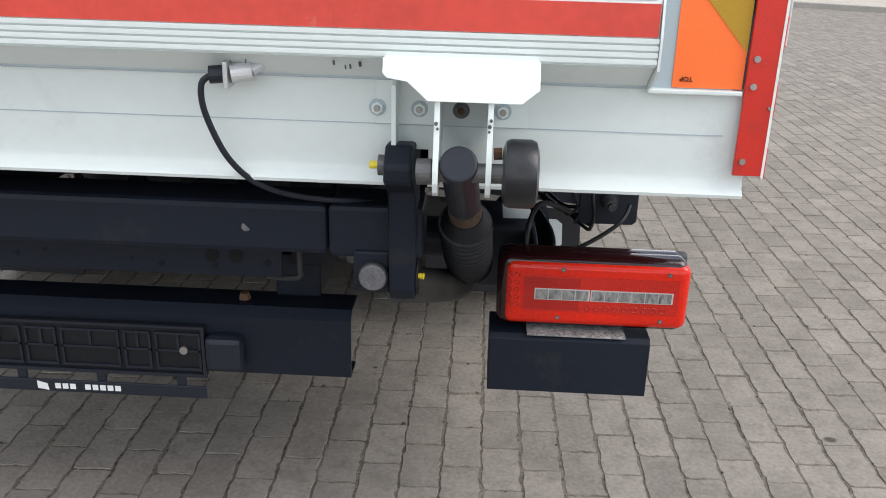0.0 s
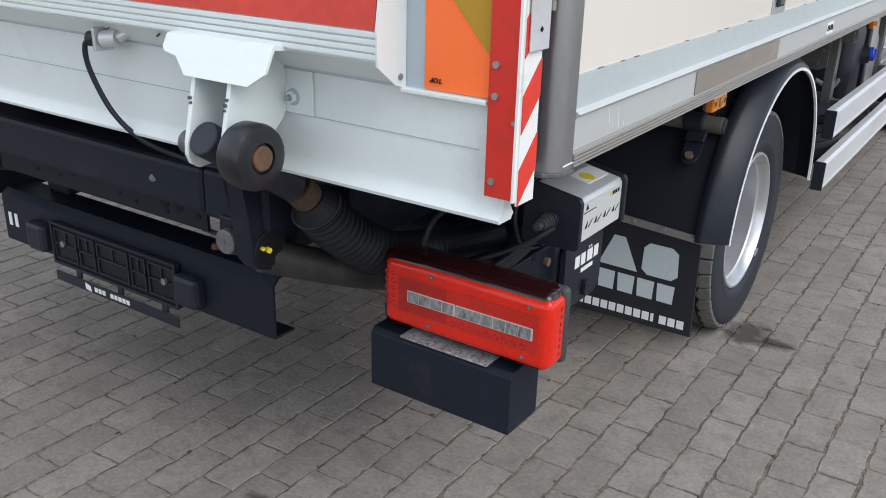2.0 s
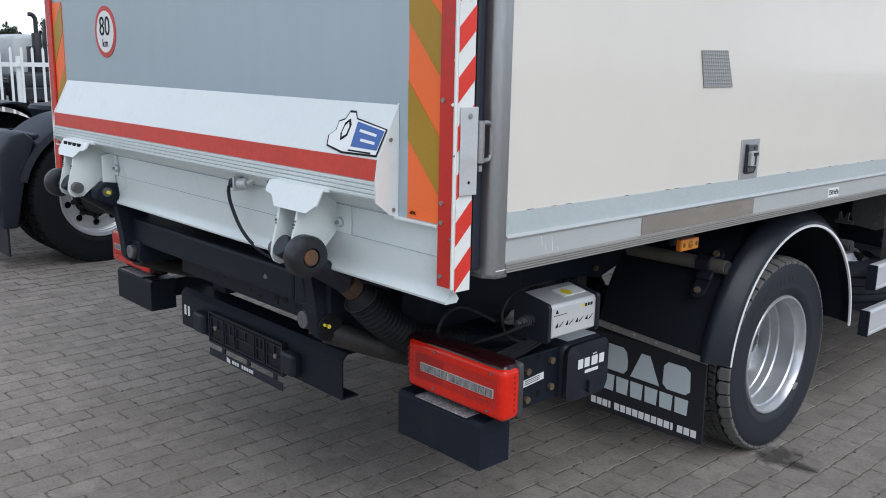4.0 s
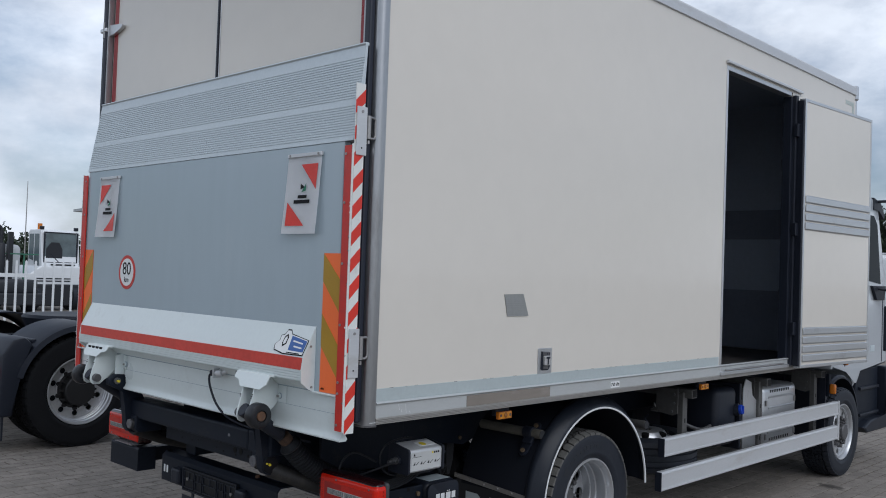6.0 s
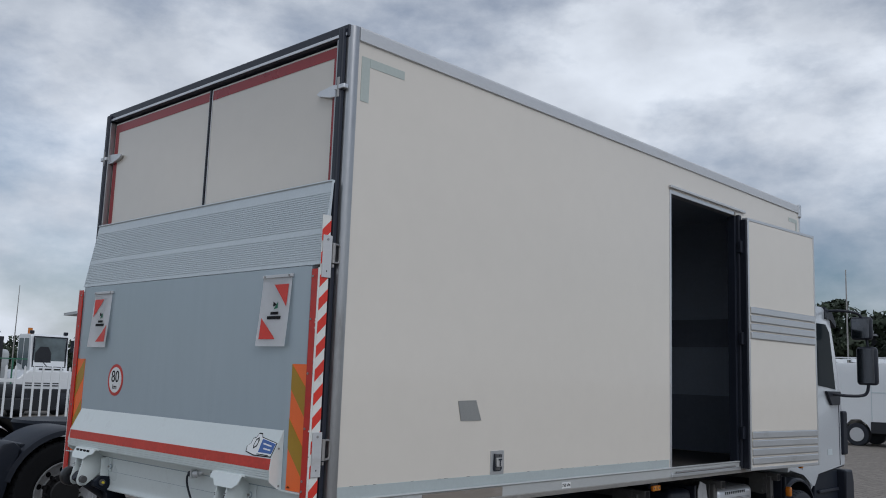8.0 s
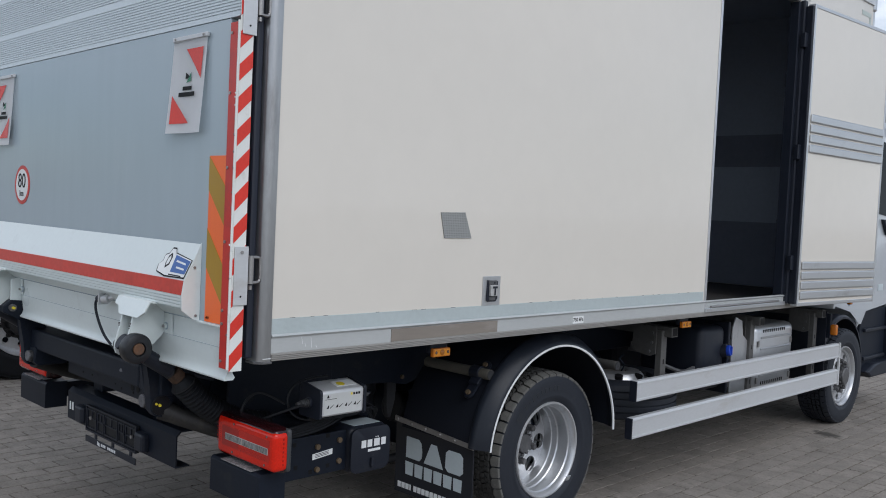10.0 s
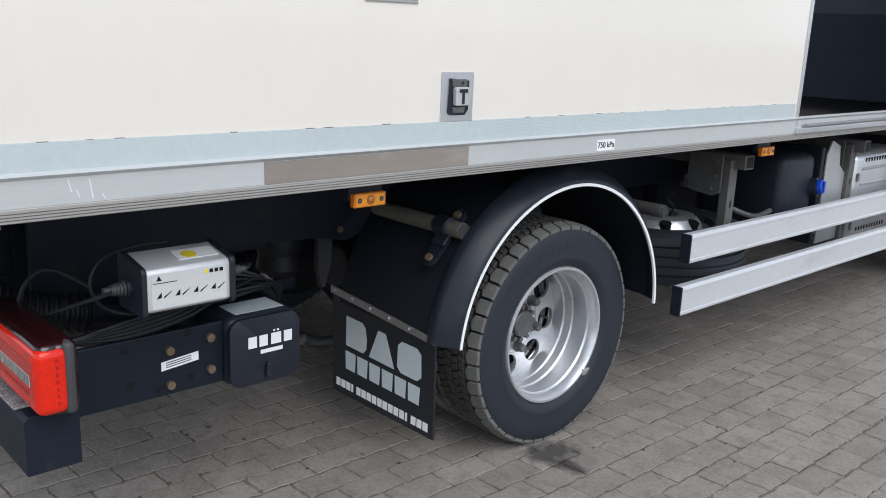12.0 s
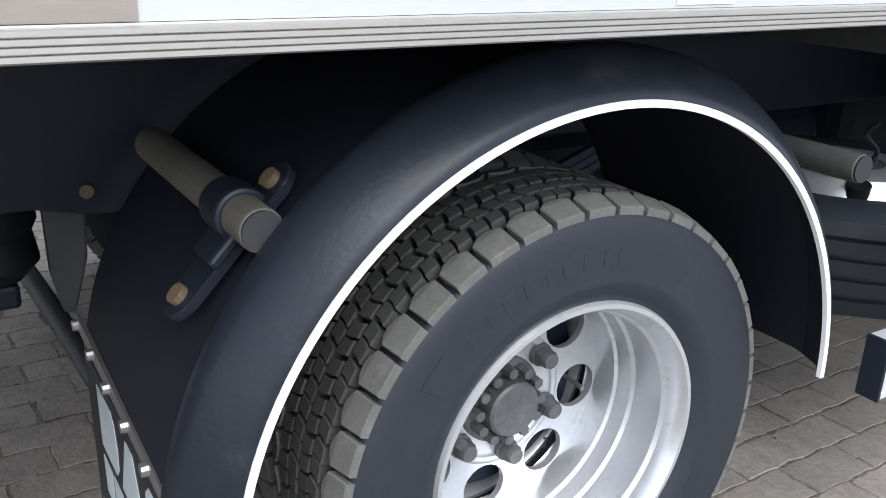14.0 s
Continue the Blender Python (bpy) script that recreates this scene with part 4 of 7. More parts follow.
def lift_frame():
    arm = part("lift_beam", B((-0.69, 0.51, -0.10, 0.02, 0.814, 0.914), bevel=0.012), CHASSIS, truck, "dark steel cross beam of the lift")
    part("lift_beam", B((0.512, 0.69, -0.102, 0.02, 0.812, 0.916), bevel=0.010), CHASSIS, truck)
    part("paint_chip", R((0.356, -0.1004, 0.865), (0.357, -0.1016, 0.866), 0.009, 9), PIN_STEEL, arm)
    for s in (1, -1):
        up = part("lift_arm", P([(-0.20, 1.06), (-0.236, 1.03), (-0.236, 1.0), (-0.152, 0.962), (-0.138, 0.85), (-0.130, 0.76), (-0.112, 0.736), (-0.084, 0.728), (-0.058, 0.738), (-0.034, 0.80), (-0.012, 0.885), (-0.05, 0.96), (-0.12, 1.05)], "x", min(s * 0.630, s * 0.679), max(s * 0.630, s * 0.679), 0.006), CHASSIS, truck, "broad dark steel lift arm")
        part("pivot_bolt", R((s * 0.599, -0.132, 0.785), (s * 0.599, -0.121, 0.785), 0.026, 26, bevel=0.003), PIN_STEEL, up, "worn pale pivot bolt")
        part("bolt_collar", R((s * 0.599, -0.1208, 0.783), (s * 0.599, -0.06, 0.783), 0.029, 26, bevel=0.004), BAR_STEEL, up)
        part("bolt_centre", R((s * 0.599, -0.1335, 0.785), (s * 0.599, -0.131, 0.785), 0.004, 10), HUB, up)
        part("pivot_cheek", P([(-0.108, 0.83), (-0.112, 0.76), (-0.09, 0.738), (0.05, 0.738), (0.06, 0.83)], "x", min(s * 0.560, s * 0.6295), max(s * 0.560, s * 0.6295), 0.006), CHASSIS, up)
        part("pivot_boss", R((s * 0.6785, -0.090, 0.778), (s * 0.6835, -0.090, 0.778), 0.040, 28, bevel=0.003), GEAR_BLACK, up)
        part("grease_nipple", R((s * 0.684, -0.098, 0.780), (s * 0.693, -0.100, 0.780), 0.0060, 8), YELLOW, up)
        part("grease_nipple", R((s * 0.684, -0.112, 0.786), (s * 0.690, -0.113, 0.786), 0.0045, 8), YELLOW, up)
        bm = bmesh.new()
        hose(bm, [(s * 0.645, -0.075, 0.752), (s * 0.74, 0.153, 0.658), (s * 0.765, 0.35, 0.60), (s * 0.775, 0.58, 0.545)], lambda q: 0.037 - 0.004 * q, 24, 14)
        part("lower_arm", bm, ARM_DUSTY, truck, "dusty dark lower arm tube", smooth=True, angle=60)
        # lift cylinder with its folded gaiter
        cyl = part("lift_cylinder", R((s * 0.757, -0.19, 0.995), (s * 0.768, -0.045, 0.872), 0.024, 22), BAR_STEEL, truck, "worn dark lift cylinder rod")
        part("cylinder_eye", R((s * 0.757, -0.300, 1.058), (s * 0.764, -0.100, 0.928), 0.0305, 26, bevel=0.004), BLACK, cyl, "round black end of the cylinder")
        part("cylinder_collar", R((s * 0.765, -0.092, 0.922), (s * 0.767, -0.064, 0.895), 0.0315, 22, bevel=0.003), RUST_DARK, cyl, "rusty collar")
        part("gaiter_neck", R((s * 0.767, -0.064, 0.894), (s * 0.768, -0.046, 0.873), 0.033, 26, r2=0.050), GEAR_BLACK, cyl)
        part("gaiter_clamp", R((s * 0.768, -0.0465, 0.8735), (s * 0.768, -0.0440, 0.8705), 0.0525, 26), BAR_STEEL, cyl, "thin pale clamp ring")
        bm = bmesh.new()
        hose(bm, [(s * 0.768, -0.045, 0.872), (s * 0.771, 0.02, 0.806), (s * 0.775, 0.10, 0.748), (s * 0.778, 0.20, 0.698), (s * 0.778, 0.33, 0.668)], lambda q: 0.047 + 0.005 * math.cos(q * 2 * math.pi * 23), 24, 54)
        part("gaiter", bm, GEAR_BLACK, cyl, "black folded rubber gaiter", smooth=True, angle=80)
        part("cylinder_tube", R((s * 0.778, 0.31, 0.672), (s * 0.78, 0.62, 0.62), 0.042, 22), CHASSIS, cyl)
    # perforated channel behind the beam
    bm = B((-0.42, 0.398, 0.0, 0.008, 0.722, 0.812), (-0.42, 0.398, 0.008, 0.07, 0.804, 0.812))
    ch = part("perforated_channel", bm, CHASSIS, truck, "dark perforated steel channel")
    # flat black discs paint the shade in the holes; the channel is solid
    for x, z, r in ((-0.15, 0.752, 0.005), (-0.09, 0.762, 0.004), (0.09, 0.752, 0.004), (0.15, 0.742, 0.006), (0.255, 0.765, 0.015), (0.305, 0.765, 0.015), (0.37, 0.752, 0.007), (0.262, 0.742, 0.006), (-0.25, 0.75, 0.006)):
        part("hole_ring", R((x, -0.0015, z), (x, 0.0005, z), r, 14), INK, ch)
    bm = bmesh.new()
    hose(bm, [(0.36, 0.02, 0.715), (0.425, 0.02, 0.715), (0.43, 0.02, 0.74), (0.43, 0.02, 0.775)], 0.006, 8)
    part("rod_hook", bm, BAR_STEEL, ch, smooth=True)
    # tube and box frame under the body
    part("torsion_tube", R((-0.80, 0.62, 0.60), (0.80, 0.62, 0.60), 0.055, 24), CHASSIS, truck)
    part("mounting_plate", B((0.60, 0.62, 0.25, 0.80, 0.66, 0.98), bevel=0.004), CHASSIS, truck)
    part("mounting_plate", B((-0.62, -0.60, 0.25, 0.80, 0.66, 0.98), bevel=0.004), CHASSIS, truck)
    # underrun bumper with plate holder
    bm = P([(0.065, 0.462), (0.065, 0.597), (0.085, 0.617), (0.165, 0.617), (0.165, 0.611), (0.088, 0.611), (0.071, 0.594), (0.071, 0.468), (0.13, 0.468), (0.13, 0.462)], "x", -0.57, 0.527)
    bump = part("rear_bumper", bm, CHASSIS, truck, "dark blue-black folded steel bumper")
    for x in (-0.40, 0.40):
        part("bumper_bracket", B((x - 0.05, x + 0.05, 0.14, 0.45, 0.6175, 0.72), bevel=0.006), CHASSIS, bump)
    part("bumper_bolt", R((0.284, 0.12, 0.6175), (0.284, 0.12, 0.632), 0.014, 8, r2=0.010), RUST, bump, "rusty bolt head")
    hold = part("plate_holder", B((-0.31, 0.210, 0.052, 0.064, 0.455, 0.578), bevel=0.004), GEAR_BLACK, truck, "empty black number plate holder")
    for x0, x1 in ((-0.30, -0.20), (-0.19, -0.12), (-0.11, 0.02), (0.03, 0.09), (0.10, 0.20)):
        part("holder_frame", B((x0, x1, 0.047, 0.0515, 0.47, 0.476), (x0, x1, 0.047, 0.0515, 0.515, 0.520), (x0, x1, 0.047, 0.0515, 0.556, 0.561), (x0, x0 + 0.005, 0.047, 0.0515, 0.477, 0.555), (x1 - 0.005, x1, 0.047, 0.0515, 0.477, 0.555), ((x0 + x1) / 2 - 0.003, (x0 + x1) / 2 + 0.003, 0.048, 0.0515, 0.521, 0.555)), BLACK, hold)
    part("holder_rim", B((-0.31, 0.210, 0.044, 0.0515, 0.572, 0.578), (-0.31, 0.210, 0.044, 0.0515, 0.455, 0.463), (0.203, 0.210, 0.044, 0.0515, 0.463, 0.572), (-0.31, -0.303, 0.044, 0.0515, 0.463, 0.572)), BLACK, hold)
    for x in (-0.26, 0.163):
        part("screw", R((x, 0.051, 0.52), (x, 0.043, 0.52), 0.009, 14), STEEL, hold)
    stripb = part("advert_strip", B((-0.31, 0.207, 0.045, 0.050, 0.402, 0.432), bevel=0.002), BLACK, hold, "black strip with white printed mark")
    for k in (0, 1, 2, 4, 5, 6, 7, 8):
        part("white_mark", B((-0.135 + 0.017 * k, -0.135 + 0.017 * k + 0.0125, 0.0438, 0.0448, 0.411, 0.424)), WHITE_INK, stripb)
    part("white_mark", P([(-0.175, 0.410), (-0.175, 0.428), (-0.152, 0.422), (-0.150, 0.406)], "y", 0.0438, 0.0448), WHITE_INK, stripb)
    for x in (-0.22, -0.04, 0.14):
        part("strip_tab", B((x, x + 0.02, 0.050, 0.056, 0.43, 0.458)), BLACK, stripb)
    for x in (-0.415, 0.212):
        part("plate_lamp", B((x, x + 0.082, 0.030, 0.075, 0.475, 0.56), bevel=0.014), BLACK, bump, "black plate lamp housing")
    for x in (-0.545, -0.515):
        part("bumper_mark", B((x, x + 0.015, 0.0625, 0.0642, 0.51, 0.55)), STICKER, bump)
    # step boxes and rear lamps
    for s in (1, -1):
        a, b = sorted((s * 0.826, s * 1.167))
        ub = part("underrun_box", P([(0.050, 0.458), (0.050, 0.583), (0.060, 0.593), (0.165, 0.593), (0.165, 0.458)], "x", a, b, 0.002), CHASSIS, truck, "dark steel underrun box")
        part("grip_tape", B((min(s * 0.905, s * 1.113), max(s * 0.905, s * 1.113), 0.047, 0.15, 0.5935, 0.5985), bevel=0.0012), STONE_GRIP, ub, "gritty grey anti-slip patch")
        part("support_bar", B((s * 0.86, s * 0.92, 0.165, 0.62, 0.50, 0.58), bevel=0.006), CHASSIS, ub)
        lamp = empty("tail_lamp", truck)
        tagged(lamp, "red rectangular tail lamp with a clear light bar")
        a, b = sorted((s * 0.848, s * 1.236))
        part("housing", B((a - 0.010 if s > 0 else a + 0.004, b - 0.004 if s > 0 else b + 0.010, 0.085, 0.150, 0.604, 0.768), bevel=0.020, seg=3), LAMP_RIM, lamp, "dark maroon lamp housing", smooth=True)
        part("lens_frame", B((a - 0.006 if s > 0 else a + 0.004, b - 0.004 if s > 0 else b + 0.006, 0.064, 0.120, 0.607, 0.769), bevel=0.020, seg=4), LAMP_RIM, lamp, smooth=True)
        part("lens", B((a + 0.004 if s > 0 else a - 0.002, b + 0.002 if s > 0 else b - 0.004, 0.058, 0.128, 0.613, 0.760), bevel=0.020, seg=5), RED_LENS, lamp, "glossy orange-red lens", smooth=True)
        part("lamp_collar", B((a - 0.004, b + 0.0038, 0.116, 0.140, 0.608, 0.768), bevel=0.012, seg=3), COLLAR, lamp, "dusty grey-black collar behind the lens", smooth=True)
        for k in range(7):
            part("side_cell", B((min(s * 1.2372, s * 1.2392), max(s * 1.2372, s * 1.2392), 0.098, 0.104, 0.637 + 0.0155 * k, 0.645 + 0.0155 * k), bevel=0.0006), RING_LENS, lamp)
        a2, b2 = sorted((s * 0.893, s * 1.214))
        part("inner_panel", B((a2, b2, 0.0572, 0.0578, 0.648, 0.728)), PANEL_LENS, lamp, "darker red inner lens panel")
        u0, u1 = sorted((s * 0.893, s * 1.010))
        part("inner_panel", B((u0, u1, 0.0566, 0.0571, 0.652, 0.724)), DEEP_LENS, lamp, "darkest red part of the lens")
        for x0, n in ((0.918, 4), (1.035, 6)):
            wide = 0.0278
            u0, u1 = sorted((s * (x0 - 0.0025), s * (x0 + wide * n + 0.0015)))
            bar = part("light_bar", B((u0, u1, 0.0558, 0.0570, 0.6745, 0.7000), bevel=0.0004), CELL_RIM, lamp, "clear light bar")
            for k in range(n):
                u0, u1 = sorted((s * (x0 + wide * k), s * (x0 + wide * k + wide - 0.0022)))
                part("light_cell", B((u0, u1, 0.0548, 0.0556, 0.6765, 0.6978)), CLEAR_LENS, bar)
        def ring(x, z, r):
            bm = bmesh.new()
            lathe(bm, [(-0.0004, r - 0.0013), (-0.0010, r - 0.0006), (-0.0010, r + 0.0006), (-0.0004, r + 0.0013)], (s * x, 0.0572 if x > 0.89 else 0.0582, z), axis="y", seg=12)
            part("reflector_cell", bm, RING_LENS, lamp)
        for x in (0.864, 0.879):
            for k in range(5):
                ring(x, 0.662 + 0.0165 * k, 0.0048)
        for k in range(9):
            ring(1.028 + 0.0195 * k, 0.658, 0.0058)
        for x, z in ((0.973, 0.742), (1.192, 0.740), (0.967, 0.634), (1.182, 0.634)):
            part("screw", R((s * x, 0.0565, z), (s * x, 0.0585, z), 0.0046, 12), HUB, lamp)
            part("screw_slot", R((s * x, 0.0560, z), (s * x, 0.0566, z), 0.0020, 8), STEEL, lamp)


COLLAR = material("dusty_lamp_collar", (0.045, 0.046, 0.049), 0.6, vary=0.2, grain=120, blotch=9, bump=0.06)
LAMP_RIM = lens_material("dark_maroon_housing", (0.020, 0.004, 0.005), 0.12, 0.0)
PANEL_LENS = lens_material("deep_red_inner_lens", (0.50, 0.014, 0.006), 0.2, 0.0)
film_quilt(PANEL_LENS, 230, 0.25, 0.0)
RING_LENS = lens_material("moulded_red_rings", (0.38, 0.009, 0.004), 0.2, 0.0)
CELL_RIM = lens_material("pale_cell_frame", (0.50, 0.46, 0.44), 0.2, 0.0)
DEEP_LENS = lens_material("deepest_red_lens", (0.36, 0.009, 0.005), 0.15, 0.0)
film_quilt(DEEP_LENS, 230, 0.3, 0.0)

PIN_STEEL = material("worn_pale_steel", (0.13, 0.13, 0.138), 0.6, metal=0.2, vary=0.4, grain=150, blotch=30, bump=0.1, dirt=(0.07, 0.05, 0.042), dirt_amount=0.35)
RUST_DARK = material("dark_rusty_collar", (0.062, 0.034, 0.019), 0.8, vary=0.4, grain=120, blotch=30, bump=0.3, dirt=(0.02, 0.018, 0.017), dirt_amount=0.45)
ARM_DUSTY = material("dusty_brown_black_arm", (0.022, 0.021, 0.020), 0.6, vary=0.3, grain=80, blotch=9, bump=0.08, dirt=(0.062, 0.054, 0.043), dirt_amount=0.4)
STONE_GRIP = material("gritty_grip_tape", (0.22, 0.21, 0.21), 0.95, vary=0.8, grain=160, blotch=40, bump=0.6)
lift_frame()

# ---- wheels ----
def holed_disc(r_out, r_in, holes, hole_r, ring_r, x, thick, seg=64, phase=0.5):
    """A round plate facing +x with a centre hole and a ring of round holes through it."""
    bm = bmesh.new()
    edges = []

    def loop(cy, cz, r, n):
        vs = [bm.verts.new((x, cy + r * math.cos(2 * math.pi * k / n), cz + r * math.sin(2 * math.pi * k / n))) for k in range(n)]
        edges.extend(bm.edges.new((vs[k], vs[(k + 1) % n])) for k in range(n))
    loop(0, 0, r_out, seg)
    loop(0, 0, r_in, 32)
    for k in range(holes):
        a = 2 * math.pi * (k + phase) / holes
        loop(ring_r * math.cos(a), ring_r * math.sin(a), hole_r, 20)
    faces = [g for g in bmesh.ops.triangle_fill(bm, edges=edges, use_beauty=True)["geom"] if isinstance(g, bmesh.types.BMFace)]
    drop = []
    for f in faces:
        c = f.calc_center_median()
        if math.hypot(c.y, c.z) < r_in or any(math.hypot(c.y - ring_r * math.cos(2 * math.pi * (k + phase) / holes), c.z - ring_r * math.sin(2 * math.pi * (k + phase) / holes)) < hole_r * 0.97 for k in range(holes)):
            drop.append(f)
    bmesh.ops.delete(bm, geom=drop, context="FACES_ONLY")
    ext = bmesh.ops.extrude_face_region(bm, geom=bm.faces[:])
    bmesh.ops.translate(bm, vec=(-thick, 0, 0), verts=[g for g in ext["geom"] if isinstance(g, bmesh.types.BMVert)])
    return bm


def tyre_meshes(r, w, rows, rim_r, gap=0.0036):
    """Carcass and tread blocks of a truck tyre centred at the origin, axle along x. Rows: width, count, phase, skew, split by a sipe."""
    h = w / 2
    prof = [(-h * 0.72, rim_r), (-h * 0.93, rim_r + 0.012), (-h * 0.985, rim_r + 0.05), (-h, rim_r + (r - rim_r) * 0.45), (-h * 0.985, r - 0.045), (-h * 0.93, r - 0.024), (-h * 0.86, r - 0.017),
            (h * 0.86, r - 0.017), (h * 0.93, r - 0.020), (h * 0.966, r - 0.026), (h * 0.985, r - 0.042), (h * 0.990, r - 0.046), (h * 1.0, r - 0.058), (h, rim_r + (r - rim_r) * 0.45), (h * 0.992, rim_r + 0.055), (h * 0.997, rim_r + 0.052), (h * 0.985, rim_r + 0.045), (h * 0.945, rim_r + 0.030), (h * 0.88, rim_r + 0.020), (h * 0.82, rim_r + 0.010), (h * 0.72, rim_r)]
    bm = bmesh.new()
    lathe(bm, prof, (0, 0, 0), seg=112)
    tread = bmesh.new()
    rnd = random.Random(4)
    step = 2 * h * 0.97 / sum(row[0] for row in rows)
    x = -h * 0.97
    for wide, count, phase, skew, split in rows:
        x0, x1 = x + gap * 0.8, x + wide * step - gap * 0.8
        x += wide * step
        outer = 1 if x1 > h * 0.9 else -1 if x0 < -h * 0.9 else 0
        for k in range(count):
            for half in range(2 if split else 1):
                lo_a, hi_a = (0.0, 0.88) if not split else ((0.0, 0.405), (0.47, 0.875))[half]
                pitch = 2 * math.pi / count
                top = r + rnd.uniform(-0.0012, 0.0006)
                if outer:       # shoulder block with a rounded inner side and a notch towards the sidewall
                    inn, out = (x0, x1) if outer > 0 else (x1, x0)
                    o = outer
                    shape = [(out, lo_a + 0.02), (out, hi_a - 0.02), (inn + o * 0.014, hi_a), (inn + o * 0.006, hi_a - 0.2), (inn + o * 0.003, 0.45), (inn + o * 0.006, lo_a + 0.2), (inn + o * 0.014, lo_a)]
                else:
                    shape = [(x0, lo_a), (x0 + 0.5 * (x1 - x0), lo_a + skew * 0.2), (x1, lo_a + skew), (x1, hi_a + skew), (x0 + 0.5 * (x1 - x0), hi_a + skew * 0.2), (x0, hi_a)]
                cx = sum(p[0] for p in shape) / len(shape)
                ca = sum(p[1] for p in shape) / len(shape)
                rings = []
                for rr, keep in ((r - 0.021, 1.0), (top - 0.0022, 1.0), (top, 0.93)):
                    ring = []
                    for px, pa in shape:
                        qx, qa = cx + (px - cx) * keep, ca + (pa - ca) * keep
                        ang = (k + phase + qa) * pitch
                        r3 = rr - (0.010 if outer and abs(px) > h * 0.9 else 0.0)
                        ring.append(tread.verts.new((qx, r3 * math.cos(ang), r3 * math.sin(ang))))
                    rings.append(ring)
                n = len(shape)
                fs = [tread.faces.new(rings[2])]
                for a, b in zip(rings, rings[1:]):
                    fs += [tread.faces.new((a[i], a[(i + 1) % n], b[(i + 1) % n], b[i])) for i in range(n)]
                for f in fs:
                    f.material_index = 1 if outer else 0
    return bm, tread


TYRE_ROWS = ((1.35, 44, 0.0, 0.0, False), (0.8, 44, 0.30, -0.10, True), (0.8, 44, 0.05, 0.10, True), (0.8, 44, 0.30, -0.10, True), (0.8, 44, 0.05, 0.10, True), (1.35, 44, 0.5, 0.0, False))


def wheel(name, parent, centre, r, w, rim_r, dish, studs, holes, hole_r, label, hub_out, mark=True, ring_r=0.15, phase=0.5, hub_r=0.050, stud_r=0.1025, rubber=None, treads=None, barrel=0.028, hub_mat=None):
    """A wheel facing +x: tyre, tread, rim barrel, holed disc, hub, nuts. dish: how far the disc lies inside the flange."""
    wh = empty(name, parent, centre)
    tagged(wh, label)
    rubber, treads, hub_mat = rubber or RUBBER, treads or (TREAD, SHOULDER), hub_mat or HUB
    bm, tread = tyre_meshes(r, w, TYRE_ROWS, rim_r)
    part("tyre", bm, rubber, wh, "black truck tyre", smooth=True, angle=40)
    part("tread", tread, treads, wh, "dusty tread blocks")
    fl = w / 2 - 0.014
    d = rim_r - barrel
    bm = bmesh.new()
    lathe(bm, [(fl - 0.014, rim_r + 0.014), (fl - 0.003, rim_r + 0.0165), (fl + 0.004, rim_r + 0.013), (fl + 0.004, rim_r + 0.006), (fl - 0.004, rim_r), (fl - 0.02, rim_r - 0.006), (fl - 0.030, rim_r - 0.008), (fl - 0.036, rim_r - 0.014), (fl - dish * 0.55, d + 0.010), (fl - dish * 0.58, d + 0.005), (fl - dish * 0.74, d + 0.003), (fl - dish * 0.77, d - 0.001), (fl - dish, d - 0.003), (fl - dish - 0.012, d - 0.003), (fl - dish - 0.02, d + 0.006), (-fl, rim_r - 0.02), (-fl, rim_r + 0.012)], (0, 0, 0), seg=80)
    part("rim", bm, RIM, wh, "silver painted steel rim", smooth=True, angle=30)
    xd = fl - dish
    disc = part("disc", holed_disc(d, hub_r + 0.018, holes, hole_r, ring_r, xd - 0.004, 0.012, phase=phase), RIM, wh, smooth=True, angle=30)
    bm = bmesh.new()
    inner = ring_r - hole_r
    lathe(bm, [(xd - 0.010, inner - 0.020), (xd + 0.001, inner - 0.019), (xd + 0.002, inner - 0.012), (xd - 0.003, inner - 0.004), (xd - 0.010, inner - 0.002)], (0, 0, 0), seg=64)
    part("disc_step", bm, RIM, wh, smooth=True, angle=60)
    bm = bmesh.new()
    lathe(bm, [(xd - 0.02, 0.0), (xd - 0.02, hub_r + 0.030), (xd + 0.002, hub_r + 0.028), (xd + 0.006, hub_r + 0.022), (xd + 0.007, hub_r), (xd + hub_out * 0.9, hub_r * 0.98), (xd + hub_out, hub_r * 0.9), (xd + hub_out + 0.002, hub_r * 0.3), (xd + hub_out + 0.002, 0.0)], (0, 0, 0), seg=44)
    part("hub", bm, hub_mat, wh, "dirty steel hub cap", smooth=True)
    n = 12
    for k in range(n):
        a = 2 * math.pi * k / n
        c, s = (hub_r + 0.012) * math.cos(a), (hub_r + 0.012) * math.sin(a)
        part("hub_bolt", R((xd + 0.004, c, s), (xd + hub_out * 0.75, c, s), 0.0105, 6, r2=0.0095), hub_mat, wh)
    for k in range(studs):
        a = 2 * math.pi * k / studs - 0.35
        c, s = stud_r * math.cos(a), stud_r * math.sin(a)
        nut = bmesh.new()
        rod(nut, (xd - 0.006, c, s), (xd + 0.006, c, s), 0.021, 18)
        rod(nut, (xd + 0.006, c, s), (xd + 0.026, c, s), 0.0185, 6, r2=0.0175)
        rod(nut, (xd + 0.024, c, s), (xd + 0.033, c, s), 0.0165, 14, r2=0.014)
        part("wheel_nut", nut, hub_mat, wh)
    part("drum", R((-w / 2, 0, 0), (xd - 0.05, 0, 0), d - 0.03, 40), CHASSIS, wh)
    va = 2 * math.pi * (phase / holes)
